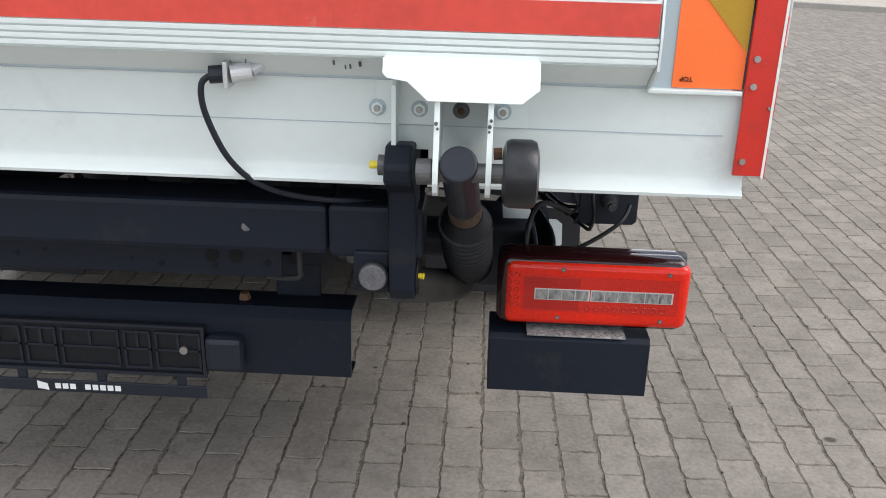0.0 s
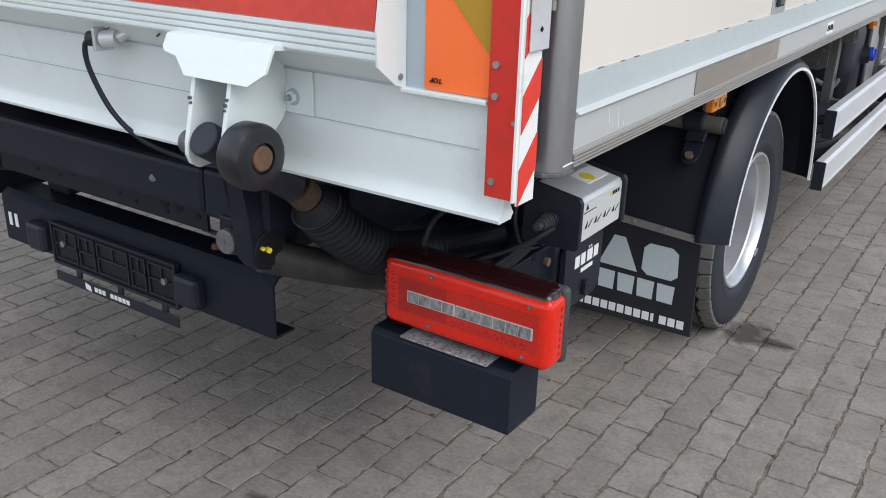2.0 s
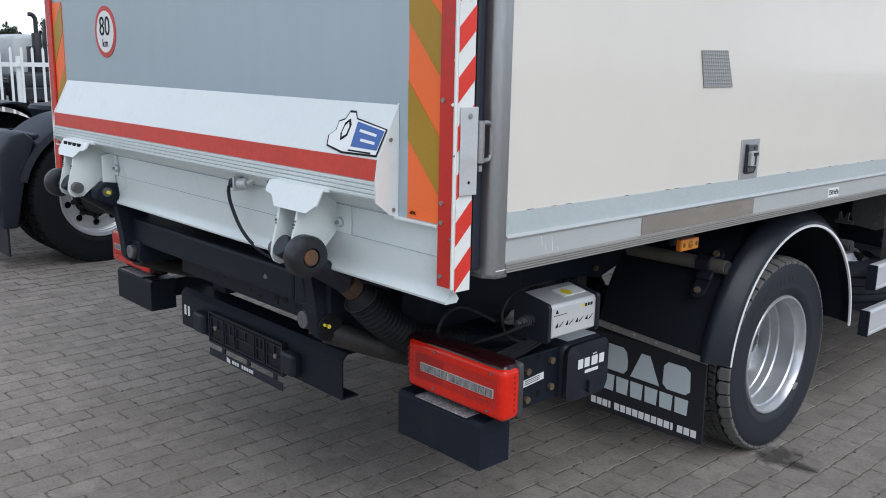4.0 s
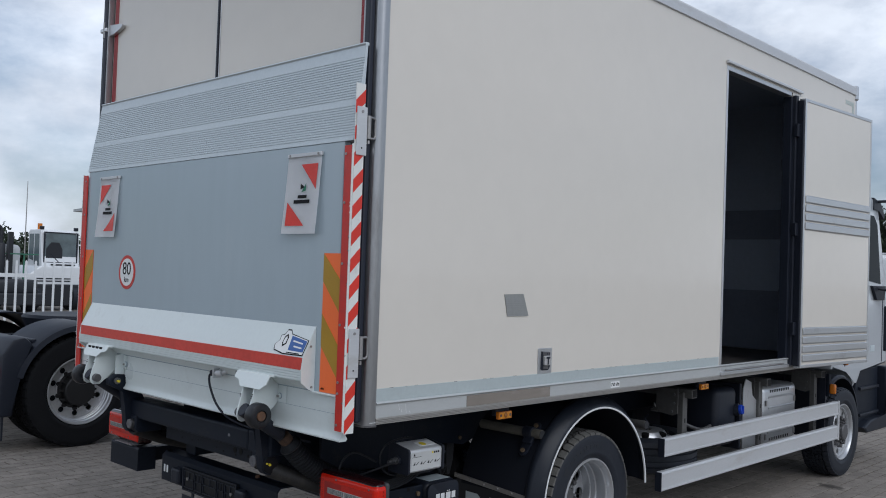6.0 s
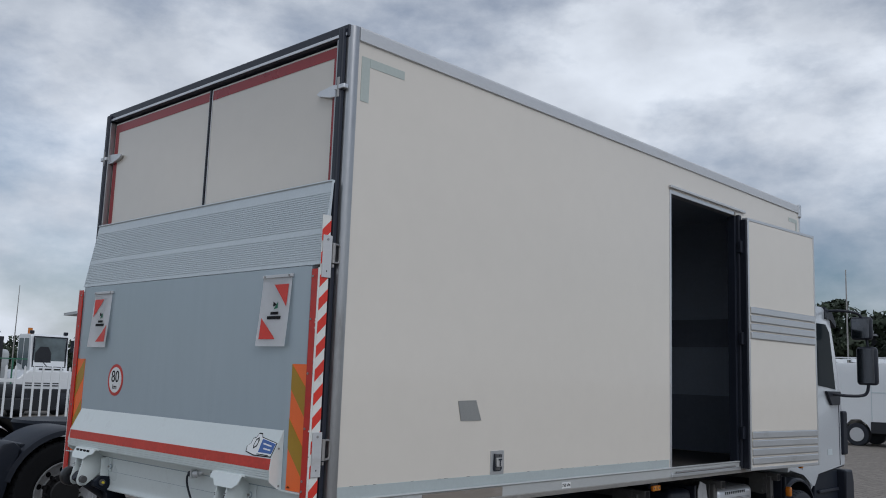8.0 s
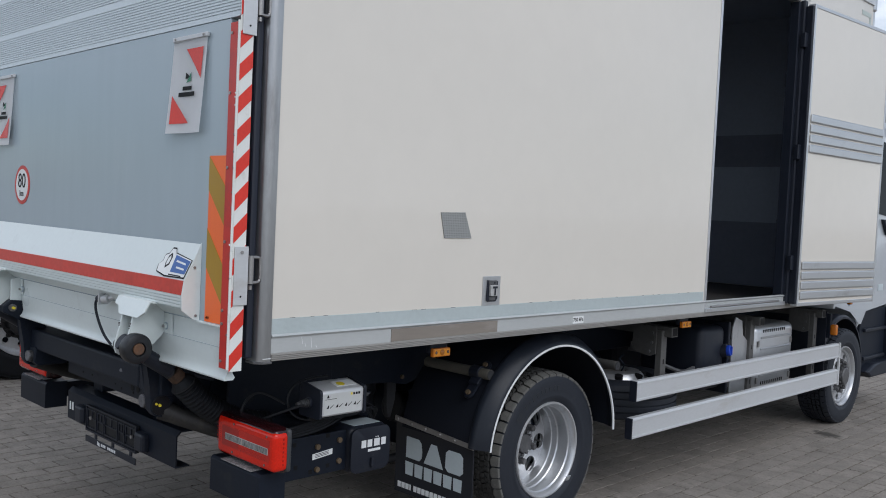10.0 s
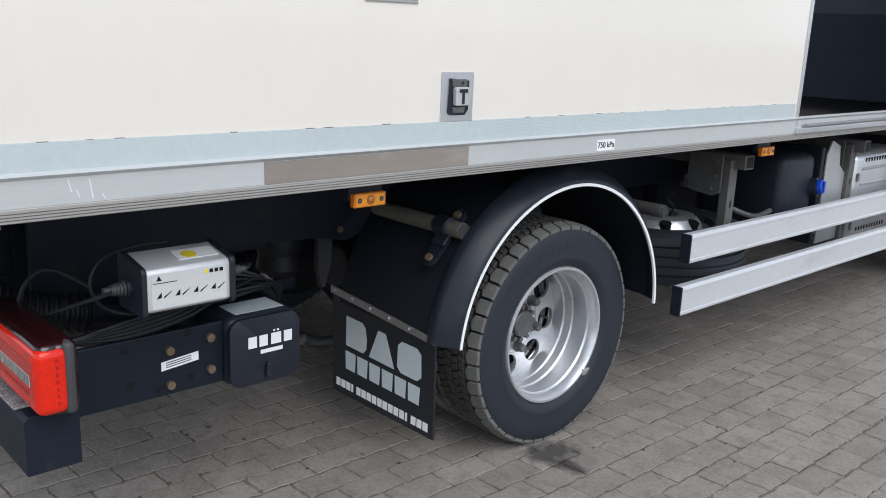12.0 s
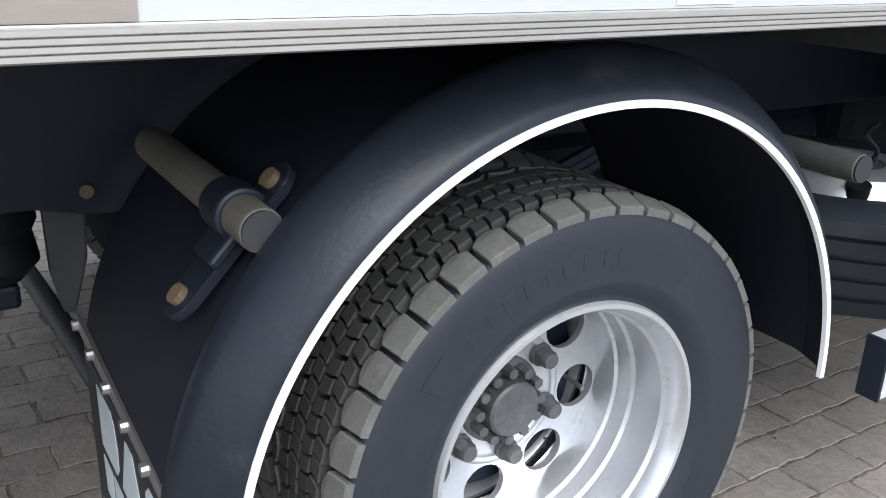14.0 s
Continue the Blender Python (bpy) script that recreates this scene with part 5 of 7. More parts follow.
    part("valve", R((xd - 0.045, (ring_r + 0.01) * math.cos(va), (ring_r + 0.01) * math.sin(va)), (xd + 0.012, (ring_r + 0.004) * math.cos(va), (ring_r + 0.004) * math.sin(va)), 0.0045, 8), STEEL, wh)
    if mark:                # raised marks on the sidewall
        rm = rim_r + (r - rim_r) * 0.52
        for k in range(9):
            a0 = 128 - 6.0 * k
            bm = bmesh.new()
            lathe(bm, [(w / 2 - 0.003, rm - 0.014), (w / 2 + 0.0007, rm - 0.012), (w / 2 + 0.0007, rm + 0.012), (w / 2 - 0.003, rm + 0.014)], (0, 0, 0), seg=2, start=a0, sweep=(3.0, 2.4, 3.4)[k % 3], closed=True)
            part("sidewall_mark", bm, MARK_RUBBER, wh)
        bm = bmesh.new()
        lathe(bm, [(w / 2 - 0.003, rm - 0.022), (w / 2 + 0.0010, rm - 0.022), (w / 2 + 0.0010, rm + 0.022), (w / 2 - 0.003, rm + 0.022)], (0, 0, 0), seg=3, start=137, sweep=8.5, closed=True)
        part("sidewall_mark", bm, MARK_RUBBER, wh)
        part("balance_weight", B((fl - 0.005, fl + 0.008, 0.165, 0.205, -0.19, -0.165), bevel=0.003), ALU, wh)
    return wh


MARK_RUBBER = material("dark_moulded_rubber", (0.022, 0.0245, 0.030), 0.56, vary=0.15, grain=110, blotch=6, bump=0.05)
MARK_RUBBER.node_tree.nodes["Principled BSDF"].inputs["Specular IOR Level"].default_value = 0.3
wheel_rear = wheel("rear_wheel", truck, (1.008, 1.825, 0.392), 0.403, 0.245, 0.232, 0.190, 6, 8, 0.042, "rear wheel with deep silver rim", 0.045, ring_r=0.170, phase=-0.155, barrel=0.016)
copy_thing(wheel_rear, Matrix.Translation((0.745, 1.825, 0.392)))
copy_thing(wheel_rear, pose(-1.008, 1.825, 0.392, 0, 0, 180))
copy_thing(wheel_rear, pose(-0.745, 1.825, 0.392, 0, 0, 180))
wheel_front = wheel("front_wheel", truck, (1.03, 5.72, 0.388), 0.392, 0.245, 0.232, 0.035, 10, 10, 0.024, "front wheel with silver rim", 0.06, mark=False, ring_r=0.175, hub_r=0.072, stud_r=0.122, treads=(RUBBER, RUBBER))
copy_thing(wheel_front, pose(-1.03, 5.72, 0.388, 0, 0, 180))


# ---- chassis ----
def chassis():
    for s in (1, -1):
        a, b = sorted((s * 0.39, s * 0.46))
        part("frame_rail", B((a, b, 0.12, 7.0, 0.70, 0.93), bevel=0.006), CHASSIS, truck, "dark steel frame rail")
        part("subframe", B((a - 0.01, b + 0.01, 0.05, 5.5, 0.931, 1.03), bevel=0.005), CHASSIS, truck)
    for k in range(11):
        y = 0.2 + 0.52 * k
        part("cross_member", B((-0.85, 0.85, y, y + 0.06, 0.965, 1.034), bevel=0.004), CHASSIS, truck)
    part("axle", R((-0.86, 1.825, 0.392), (0.86, 1.825, 0.392), 0.07, 20), CHASSIS, truck)
    bm = bmesh.new()
    bmesh.ops.create_uvsphere(bm, u_segments=24, v_segments=16, radius=0.21, matrix=Matrix.Translation((0, 1.825, 0.40)))
    part("differential", bm, CHASSIS, truck, smooth=True)
    part("axle", R((-0.9, 5.72, 0.37), (0.9, 5.72, 0.37), 0.05, 16), CHASSIS, truck)
    for s in (1, -1):
        bm = bmesh.new()
        for k in range(3):
            hose(bm, [(s * 0.5, 1.42, 0.63 - 0.022 * k), (s * 0.5, 1.5, 0.60 - 0.022 * k), (s * 0.5, 1.825, 0.54 - 0.022 * k), (s * 0.5, 2.15, 0.60 - 0.022 * k), (s * 0.5, 2.5, 0.72 - 0.022 * k)], 0.014, 6)
        part("leaf_spring", bm, CHASSIS, truck, smooth=True)
        part("trailing_link", B((s * 0.50, s * 0.56, 1.40, 1.9, 0.37, 0.43), bevel=0.008), CHASSIS, truck)
        # Unseen black disc and cylinder, added to darken the view to the far rims
        part("brake_drum", R((s * 0.50, 1.825, 0.392), (s * 0.612, 1.825, 0.392), 0.262, 40, bevel=0.012), GEAR_BLACK, truck, "black disc added to hide the far wheel rims")
        part("brake_chamber", R((s * 0.36, 1.60, 0.50), (s * 0.36, 1.42, 0.53), 0.085, 24, bevel=0.012), GEAR_BLACK, truck)
    part("exhaust_silencer", B((-0.95, -0.55, 2.6, 3.7, 0.45, 0.85), bevel=0.04), CHASSIS, truck)
    # Added cylinder with no known counterpart, so the gap under the frame stays dark
    part("air_tank", R((0.22, 2.25, 0.56), (0.22, 3.40, 0.56), 0.15, 24, bevel=0.03), CHASSIS, truck, "dark cylinder added to close the view under the frame")
    part("gearbox", B((-0.25, 0.3, 3.6, 5.0, 0.42, 0.90), bevel=0.06), CHASSIS, truck)
    part("air_tank", R((-0.3, 0.55, 0.62), (0.3, 0.55, 0.62), 0.09, 24, bevel=0.02), CHASSIS, truck)
    # Plain dark sheet added to stand in for the shade of the underbody
    part("heat_shield", B((0.47, 0.475, 0.25, 1.1, 0.68, 1.0)), CHASSIS, truck)
    for s in (1, -1):
        bm = bmesh.new()
        lathe(bm, [(-0.10, 0.0), (-0.10, 0.055), (-0.07, 0.082), (-0.02, 0.074), (0.0, 0.084), (0.06, 0.076), (0.08, 0.06), (0.08, 0.0)], (s * 0.44, 1.125, 0.665), axis="z", seg=28)
        part("air_bellows", bm, GEAR_BLACK, truck, "black rubber air bellows", smooth=True)
        part("bellows_foot", B((s * 0.39, s * 0.49, 1.085, 1.165, 0.522, 0.564), bevel=0.008), CHASSIS, truck)
        part("pale_bracket", P([(1.085, 0.585), (1.06, 0.60), (1.055, 0.575), (1.075, 0.552), (1.09, 0.556)], "x", min(s * 0.43, s * 0.46), max(s * 0.43, s * 0.46), 0.002), STEEL, truck)
        part("hanger_post", P([(1.20, 0.90), (1.205, 0.60), (1.218, 0.53), (1.236, 0.53), (1.262, 0.62), (1.275, 0.90)], "x", min(s * 0.535, s * 0.56), max(s * 0.535, s * 0.56), 0.004), BAR_STEEL, truck, "dusty dark spring hanger")
    for s in (1, -1):
        plate = part("side_plate", P([(0.30, 0.74), (0.91, 0.735), (1.19, 0.722), (1.25, 0.706), (1.30, 0.70), (1.56, 0.78), (1.56, 1.03), (0.30, 1.03)], "x", min(s * 0.590, s * 0.600), max(s * 0.590, s * 0.600), 0.002), CHASSIS, truck, "dark steel plate of the lift mounting")
        part("plate_bolt", R((s * 0.600, 1.262, 0.742), (s * 0.610, 1.262, 0.742), 0.011, 10), RUST_PALE, plate)
    # mud guard with white edge, over the rear wheel
    cy, cz = 1.768, 0.447
    skin = [(0.66, 0.536), (1.150, 0.536), (1.150, 0.541), (1.120, 0.545), (0.66, 0.545)]
    rim = [(1.1215, 0.546), (1.151, 0.5365), (1.186, 0.522), (1.203, 0.508), (1.207, 0.499), (1.214, 0.499), (1.2135, 0.508), (1.206, 0.520), (1.162, 0.5560), (1.148, 0.5630), (1.134, 0.5640), (1.125, 0.560)]
    line = [(1.2075, 0.4955), (1.2160, 0.4955), (1.2160, 0.5050), (1.2135, 0.5050)]
    for s in (1, -1):
        def arc(outline, start, sweep):
            bm = bmesh.new()
            lathe(bm, [(s * x, r) for x, r in outline], (0, cy, cz), seg=64, start=start, sweep=sweep, closed=True)
            bmesh.ops.recalc_face_normals(bm, faces=bm.faces)
            return bm
        guard = part("mud_guard", arc(skin, 2.0, 172.0), GUARD_SKIN, truck, "black plastic mud guard with a white edge line", smooth=True, angle=50)
        part("guard_rim", arc(rim, 1.5, 173.0), GUARD_RIM, guard, "rolled rim of the guard, dusty black", smooth=True, angle=38)
        part("white_edge", arc(line, 1.0, 174.0), STICKER, guard, "white edge line", smooth=True, angle=50)
    # mud flaps; the printed name is drawn as plain blocks of its size
    for s in (1, -1):
        def at(pts):
            return [(s * x, z) for x, z in pts]
        flap = part("mud_flap", P(at([(0.612, 0.520), (1.142, 0.490), (1.146, 0.180), (0.618, 0.172)]), "y", 1.232, 1.239), FLAP, truck, "black rubber mud flap with pale printed blocks")
        part("flap_strip", P(at([(0.606, 0.527), (1.146, 0.491), (1.148, 0.514), (0.608, 0.552)]), "y", 1.225, 1.232), STEEL, flap, "worn metal clamping strip")
        for k in range(6):
            x = 0.628 + 0.099 * k
            part("flap_screw", R((s * x, 1.216, 0.5375 - 0.0066 * k), (s * x, 1.226, 0.5375 - 0.0066 * k), 0.0085, 10, r2=0.0095), STEEL, flap)
        # large mark: a block with a rounded side, a wedge, a rounded block
        big = ([(0.692, 0.358), (0.692, 0.463), (0.780, 0.461), (0.798, 0.446), (0.806, 0.408), (0.804, 0.374), (0.788, 0.356)],
               [(0.820, 0.355), (0.866, 0.459), (0.904, 0.458), (0.952, 0.352)],
               [(0.966, 0.368), (0.986, 0.351), (1.064, 0.350), (1.084, 0.366), (1.080, 0.440), (1.060, 0.456), (0.986, 0.457), (0.968, 0.440)])
        for o in big:
            part("print_block", P(at(o), "y", 1.2308, 1.2318), GREY_INK, flap)
        for k in range(6):
            x = 0.690 + 0.0665 * k
            part("print_block", P(at([(x, 0.338 - 0.001 * k), (x + 0.057, 0.337 - 0.001 * k), (x + 0.054, 0.272), (x + 0.003, 0.273)]), "y", 1.2308, 1.2318), GREY_INK, flap)
        for k in range(17):
            x = 0.640 + 0.0287 * k
            wide = 0.010 if k in (3, 13) else 0.023
            part("print_block", P(at([(x, 0.226), (x + wide, 0.226), (x + wide, 0.198), (x, 0.198)]), "y", 1.2308, 1.2318), WHITE_INK, flap)
    # stub pipes that carry the guard
    for y, z, far, coat in ((1.342, 0.828, 0.70, TAN), (2.405, 0.775, 0.46, STEEL_DIRTY)):
        p = part("guard_stay", R((far, y, z), (1.128, y, z), 0.0255, 24, bevel=0.003), coat, truck, "dusty stay tube of the guard")
        part("stay_cap", R((1.1265, y, z), (1.1315, y, z), 0.0235, 24), BAR_STEEL, p)
        if y < 2:
            part("stay_clamp", R((1.012, y, z), (1.072, y, z), 0.033, 28, bevel=0.005), BLACK, p)
            # strap bolted along the skin of the guard under the clamp
            bm = bmesh.new()
            rim = [(0.026 * math.sin(radians(a)) * (1 if abs(v) > 0.05 else 1), v + 0.026 * math.cos(radians(a)) * q) for v, q, arc in ((0.082, 1, range(-90, 91, 15)), (-0.082, -1, range(90, -91, -15))) for a in arc]
            prism(bm, rim, "z", -0.005, 0.008, 0.002)
            box(bm, -0.030, 0.030, -0.035, 0.035, 0.004, 0.020, bevel=0.005)
            along = Vector((0, 0.104, 0.111)).normalized()
            off = Vector((0, -along.z, along.y))
            turn = Matrix((Vector((1, 0, 0)), along, off)).transposed().to_4x4()
            place = Matrix.Translation((1.058, 1.329, 0.7985)) @ turn @ Matrix.Translation((0, 0, -0.004))
            bmesh.ops.transform(bm, matrix=place, verts=bm.verts)
            part("clamp_strap", bm, BLACK, p)
            for v in (-0.082, 0.082):
                bolt = R((0, v, 0.007), (0, v, 0.017), 0.0125, 12)
                bmesh.ops.transform(bolt, matrix=place, verts=bolt.verts)
                part("clamp_bolt", bolt, RUST_PALE, p)
            part("clamp_foot", B((1.022, 1.062, 1.338, 1.372, 0.785, 0.806), bevel=0.003), BLACK, p)
    # side marker lamps
    for y in (0.846, 2.895):
        part("marker_bracket", P([(y - 0.002, 0.985), (y + 0.104, 0.985), (y + 0.104, 1.018), (y + 0.094, 1.034), (y + 0.012, 1.034), (y - 0.002, 1.018)], "x", 1.192, 1.2175, 0.005), GUARD_RIM, truck, "dusty grey-black rubber lamp bracket")
        lamp = part("side_marker", B((1.218, 1.238, y, y + 0.102, 0.970, 1.007), bevel=0.004), AMBER_LENS, truck, "bright amber side marker lamp")
        part("lens_field", B((1.2381, 1.2386, y + 0.006, y + 0.096, 0.974, 1.003)), AMBER_CELLS, lamp, "fine prism field of the lens")
        bm = bmesh.new()
        lathe(bm, [(0.0, 0.0105), (0.002, 0.010), (0.004, 0.007), (0.005, 0.0)], (1.2387, y + 0.052, 0.989), axis="x", seg=24)
        part("marker_bulb", bm, AMBER_DARK, lamp, "round dome over the bulb", smooth=True)
        part("dome_ring", R((1.2387, y + 0.052, 0.989), (1.2392, y + 0.052, 0.989), 0.0130, 24), AMBER_DARK, lamp)
        for d in (0.0165, 0.0865):
            part("screw_hole", R((1.2375, y + d, 0.989), (1.2391, y + d, 0.989), 0.0068, 16), BROWN_HOLE, lamp)
            part("marker_screw", R((1.2385, y + d, 0.989), (1.2396, y + d, 0.989), 0.0034, 10), HUB, lamp)


# Same plastic twice: skin toned darker for shade under the box, rim greyed by dust
GUARD_SKIN = material("shade_toned_guard_plastic", (0.0085, 0.0105, 0.0165), 0.62, vary=0.2, grain=120, blotch=4, bump=0.06, dirt=(0.018, 0.019, 0.022), dirt_amount=0.10)
GUARD_RIM = material("dusty_guard_rim_plastic", (0.0125, 0.0155, 0.0225), 0.36, vary=0.2, grain=140, blotch=5, bump=0.10, dirt=(0.045, 0.047, 0.051), dirt_amount=0.26)
for dull in (GUARD_SKIN, GUARD_RIM):
    dull.node_tree.nodes["Principled BSDF"].inputs["Specular IOR Level"].default_value = 0.25
LABEL_GREY = material("silver_label", (0.60, 0.61, 0.60), 0.4, metal=0.2, vary=0.04, grain=60, bump=0)
RUST_PALE = material("ochre_rusty_bolt", (0.12, 0.085, 0.05), 0.75, vary=0.25, grain=150, blotch=30, bump=0.2)
FLAP = material("mud_flap_rubber", (0.010, 0.0115, 0.017), 0.42, vary=0.15, grain=90, blotch=4, bump=0.05, dirt=(0.03, 0.032, 0.036), dirt_amount=0.08)
AMBER_DARK = lens_material("amber_lamp_core", (0.36, 0.13, 0.012), 0.08, 0.0)
AMBER_CELLS = lens_material("amber_prism_field", (0.72, 0.27, 0.010), 0.25, 0.05)
film_quilt(AMBER_CELLS, 420, 0.35, 0.0)
BROWN_HOLE = material("dark_brown_screw_hole", (0.035, 0.018, 0.008), 0.6, vary=0.2, bump=0)
chassis()


def rounded(a0, a1, b0, b1, r):
    """Outline of a rectangle with round corners."""
    return [(ca + r * math.cos(radians(q)), cb + r * math.sin(radians(q))) for ca, cb, q0 in ((a1 - r, b1 - r, 0), (a0 + r, b1 - r, 90), (a0 + r, b0 + r, 180), (a1 - r, b0 + r, 270)) for q in range(q0, q0 + 91, 18)]


def lift_controls():
    # silver switch box
    body = [(1.075, 0.768), (1.180, 0.768), (1.190, 0.776), (1.190, 0.862), (1.184, 0.872), (1.085, 0.892), (1.072, 0.886), (1.070, 0.776)]
    ctrl = part("control_box", P(body, "y", 0.312, 0.522, 0.003), ALU_PALE, truck, "silver aluminium lift control box with printed symbols", smooth=True, angle=40)
    grown = [(x + (0.008 if x > 1.13 else -0.008), z + (0.006 if z > 0.82 else -0.006)) for x, z in body]
    for y0, y1 in ((0.300, 0.313), (0.521, 0.534)):
        part("end_cap", P(grown, "y", y0, y1, 0.003), BLACK, ctrl, "black plastic end cap")
    for a, d in ((0.300, -1), (0.534, 1)):
        part("gland_base", R((1.13, a, 0.822), (1.13, a + d * 0.012, 0.822), 0.021, 16, bevel=0.002), BLACK, ctrl)
        bm = R((1.13, a + d * 0.0125, 0.822), (1.13, a + d * 0.046, 0.822), 0.0125, 16)
        for k in range(4):
            rod(bm, (1.13, a + d * (0.0135 + 0.008 * k), 0.822), (1.13, a + d * (0.0185 + 0.008 * k), 0.822), 0.0175 - 0.0013 * k, 16)
        rod(bm, (1.13, a + d * 0.0465, 0.822), (1.13, a + d * 0.062, 0.822), 0.0085, 12)
        part("cable_gland", bm, COLLAR, ctrl, "ribbed grey cable gland", smooth=True, angle=40)
    bm = bmesh.new()
    hose(bm, [(1.13, 0.594, 0.822), (1.12, 0.612, 0.824), (1.08, 0.635, 0.818), (1.0, 0.64, 0.79)], 0.006, 8)
    part("cable", bm, BLACK, ctrl, smooth=True)
    part("face_label", B((1.1902, 1.1912, 0.325, 0.512, 0.778, 0.860)), LABEL_GREY, ctrl, "white label with switch symbols")
    part("symbol_bar", B((1.1914, 1.1922, 0.328, 0.386, 0.8385, 0.840)), INK, ctrl)
    for k in range(4):
        y = 0.336 + 0.045 * k
        part("symbol", P([(y, 0.803 + 0.001 * k), (y + 0.012, 0.804), (y + 0.012, 0.818)], "x", 1.1914, 1.1922), INK, ctrl)
        part("symbol", P([(y + 0.018, 0.802), (y + 0.035, 0.815), (y + 0.037, 0.818), (y + 0.018, 0.806)], "x", 1.1914, 1.1922), INK, ctrl)
    part("symbol", P([(0.336, 0.845), (0.349, 0.845), (0.3425, 0.857)], "x", 1.1914, 1.1922), INK, ctrl)
    for k in range(4):
        part("symbol", B((1.1914, 1.1922, 0.455 + 0.013 * k, 0.464 + 0.013 * k, 0.846, 0.855)), INK if k else YELLOW, ctrl)
    slope = Matrix.Translation((1.135, 0.46, 0.8835)) @ Matrix.Rotation(math.atan2(0.02, 0.099), 4, "Y")
    top = part("top_label", B((-0.025, 0.025, -0.05, 0.05, -0.001, 0.0008)), STICKER, ctrl)
    top.data.transform(slope)
    yl = part("yellow_dot", R((0.004, -0.018, 0.0008), (0.004, -0.018, 0.0016), 0.018, 20), YELLOW, ctrl)
    yl.data.transform(slope)
    for ob in [ctrl] + [o for o in ctrl.children]:
        ob.data.transform(Matrix.Translation((-0.038, 0.020, -0.006)))
    # pump box with bulged lid
    pump = part("pump_box", B((0.72, 0.972, 0.630, 0.846, 0.444, 0.645), bevel=0.028, seg=3), BLACK, truck, "black plastic pump box with white printed mark", smooth=True)
    part("box_lid", P(rounded(0.629, 0.848, 0.446, 0.639, 0.034), "x", 0.973, 0.988, 0.004), BLACK, pump, smooth=True)
    part("top_sticker", B((0.86, 0.955, 0.665, 0.815, 0.6452, 0.6462)), GREY_INK, pump)
    for y, w in ((0.684, 0.026), (0.718, 0.026), (0.755, 0.032), (0.796, 0.026)):
        part("white_mark", B((0.9882, 0.9894, y, y + w, 0.553, 0.585)), WHITE_INK, pump)
    for y in (0.762, 0.774):
        part("white_mark", B((0.9882, 0.9894, y, y + 0.006, 0.590, 0.595)), WHITE_INK, pump)
    part("white_mark", B((0.9882, 0.9894, 0.722, 0.792, 0.532, 0.543)), WHITE_INK, pump)
    part("lid_catch", P([(0.738, 0.462), (0.734, 0.470), (0.736, 0.505), (0.748, 0.505), (0.752, 0.470), (0.748, 0.462)], "x", 0.988, 1.002, 0.003), BLACK, pump)
    part("box_catch", B((0.955, 0.975, 0.8485, 0.856, 0.560, 0.600), bevel=0.002), STEEL, pump)
    for k, (lift, spread) in enumerate(((0.0, 0.0), (0.014, -0.02), (0.006, 0.018), (0.026, 0.010))):
        bm = bmesh.new()
        hose(bm, [(1.06 - 0.02 * k, 0.34, 0.745 + lift), (1.04, 0.44 + spread, 0.726 + lift), (1.01, 0.54, 0.714 + lift * 0.6), (0.975, 0.64 + spread, 0.704 + lift), (0.945 - spread, 0.74, 0.706 + lift), (0.90, 0.82 + spread, 0.690), (0.84, 0.87, 0.62)], 0.0048, 7)
        part("hose", bm, GEAR_BLACK, pump, "thin black cable slung over the box", smooth=True)
    bm = bmesh.new()
    hose(bm, [(1.06, 0.43, 0.905), (1.05, 0.36, 0.902), (1.045, 0.29, 0.885), (1.045, 0.252, 0.845), (1.05, 0.250, 0.80), (1.05, 0.275, 0.765), (1.05, 0.32, 0.742), (1.04, 0.40, 0.728), (1.02, 0.50, 0.722)], 0.0045, 7)
    part("hose", bm, GEAR_BLACK, pump, "black cable looped behind the control box", smooth=True)
    # holed side bearer with sticker
    bear = part("lift_bearer", B((0.935, 0.95, 0.18, 0.63, 0.462, 0.635), bevel=0.004), CHASSIS, truck, "dark steel side bearer with rusty bolts")
    part("lift_bearer", B((0.905, 0.934, 0.18, 0.62, 0.462, 0.475), bevel=0.003), CHASSIS, truck)
    for y, z in ((0.475, 0.585), (0.475, 0.49), (0.59, 0.597), (0.59, 0.508)):
        part("bearer_bolt", R((0.949, y, z), (0.961, y, z), 0.0115, 12), RUST_PALE, bear)
    # black squares as the dark of slots, laid on the uncut bearer
    for y, z in ((0.52, 0.615), (0.435, 0.475), (0.525, 0.487), (0.35, 0.60), (0.36, 0.505)):
        part("bearer_slot", B((0.9495, 0.9512, y, y + 0.018, z, z + 0.018)), INK, bear)
    part("type_plate", P([(0.452, 0.532), (0.452, 0.556), (0.556, 0.566), (0.556, 0.542)], "x", 0.9505, 0.9516), STICKER, bear, "white type sticker")
    for k in range(3):
        part("print_bar", P([(0.465, 0.539 + 0.006 * k), (0.465, 0.541 + 0.006 * k), (0.535, 0.548 + 0.006 * k), (0.535, 0.546 + 0.006 * k)], "x", 0.9518, 0.9524), INK, bear)
    bm = bmesh.new()
    for k in range(5):
        o = 0.012 * k
        hose(bm, [(0.94, 0.20 + o, 0.66), (0.95 + o * 0.5, 0.36, 0.645 + o), (0.95, 0.52, 0.665 + o), (0.93 - o, 0.66, 0.705 + o), (0.90, 0.78, 0.69 + o * 0.6), (0.84, 0.86, 0.62)], 0.007, 7)
    part("hydraulic_hose", bm, GEAR_BLACK, truck, "bundle of black hoses", smooth=True)
    bm = bmesh.new()
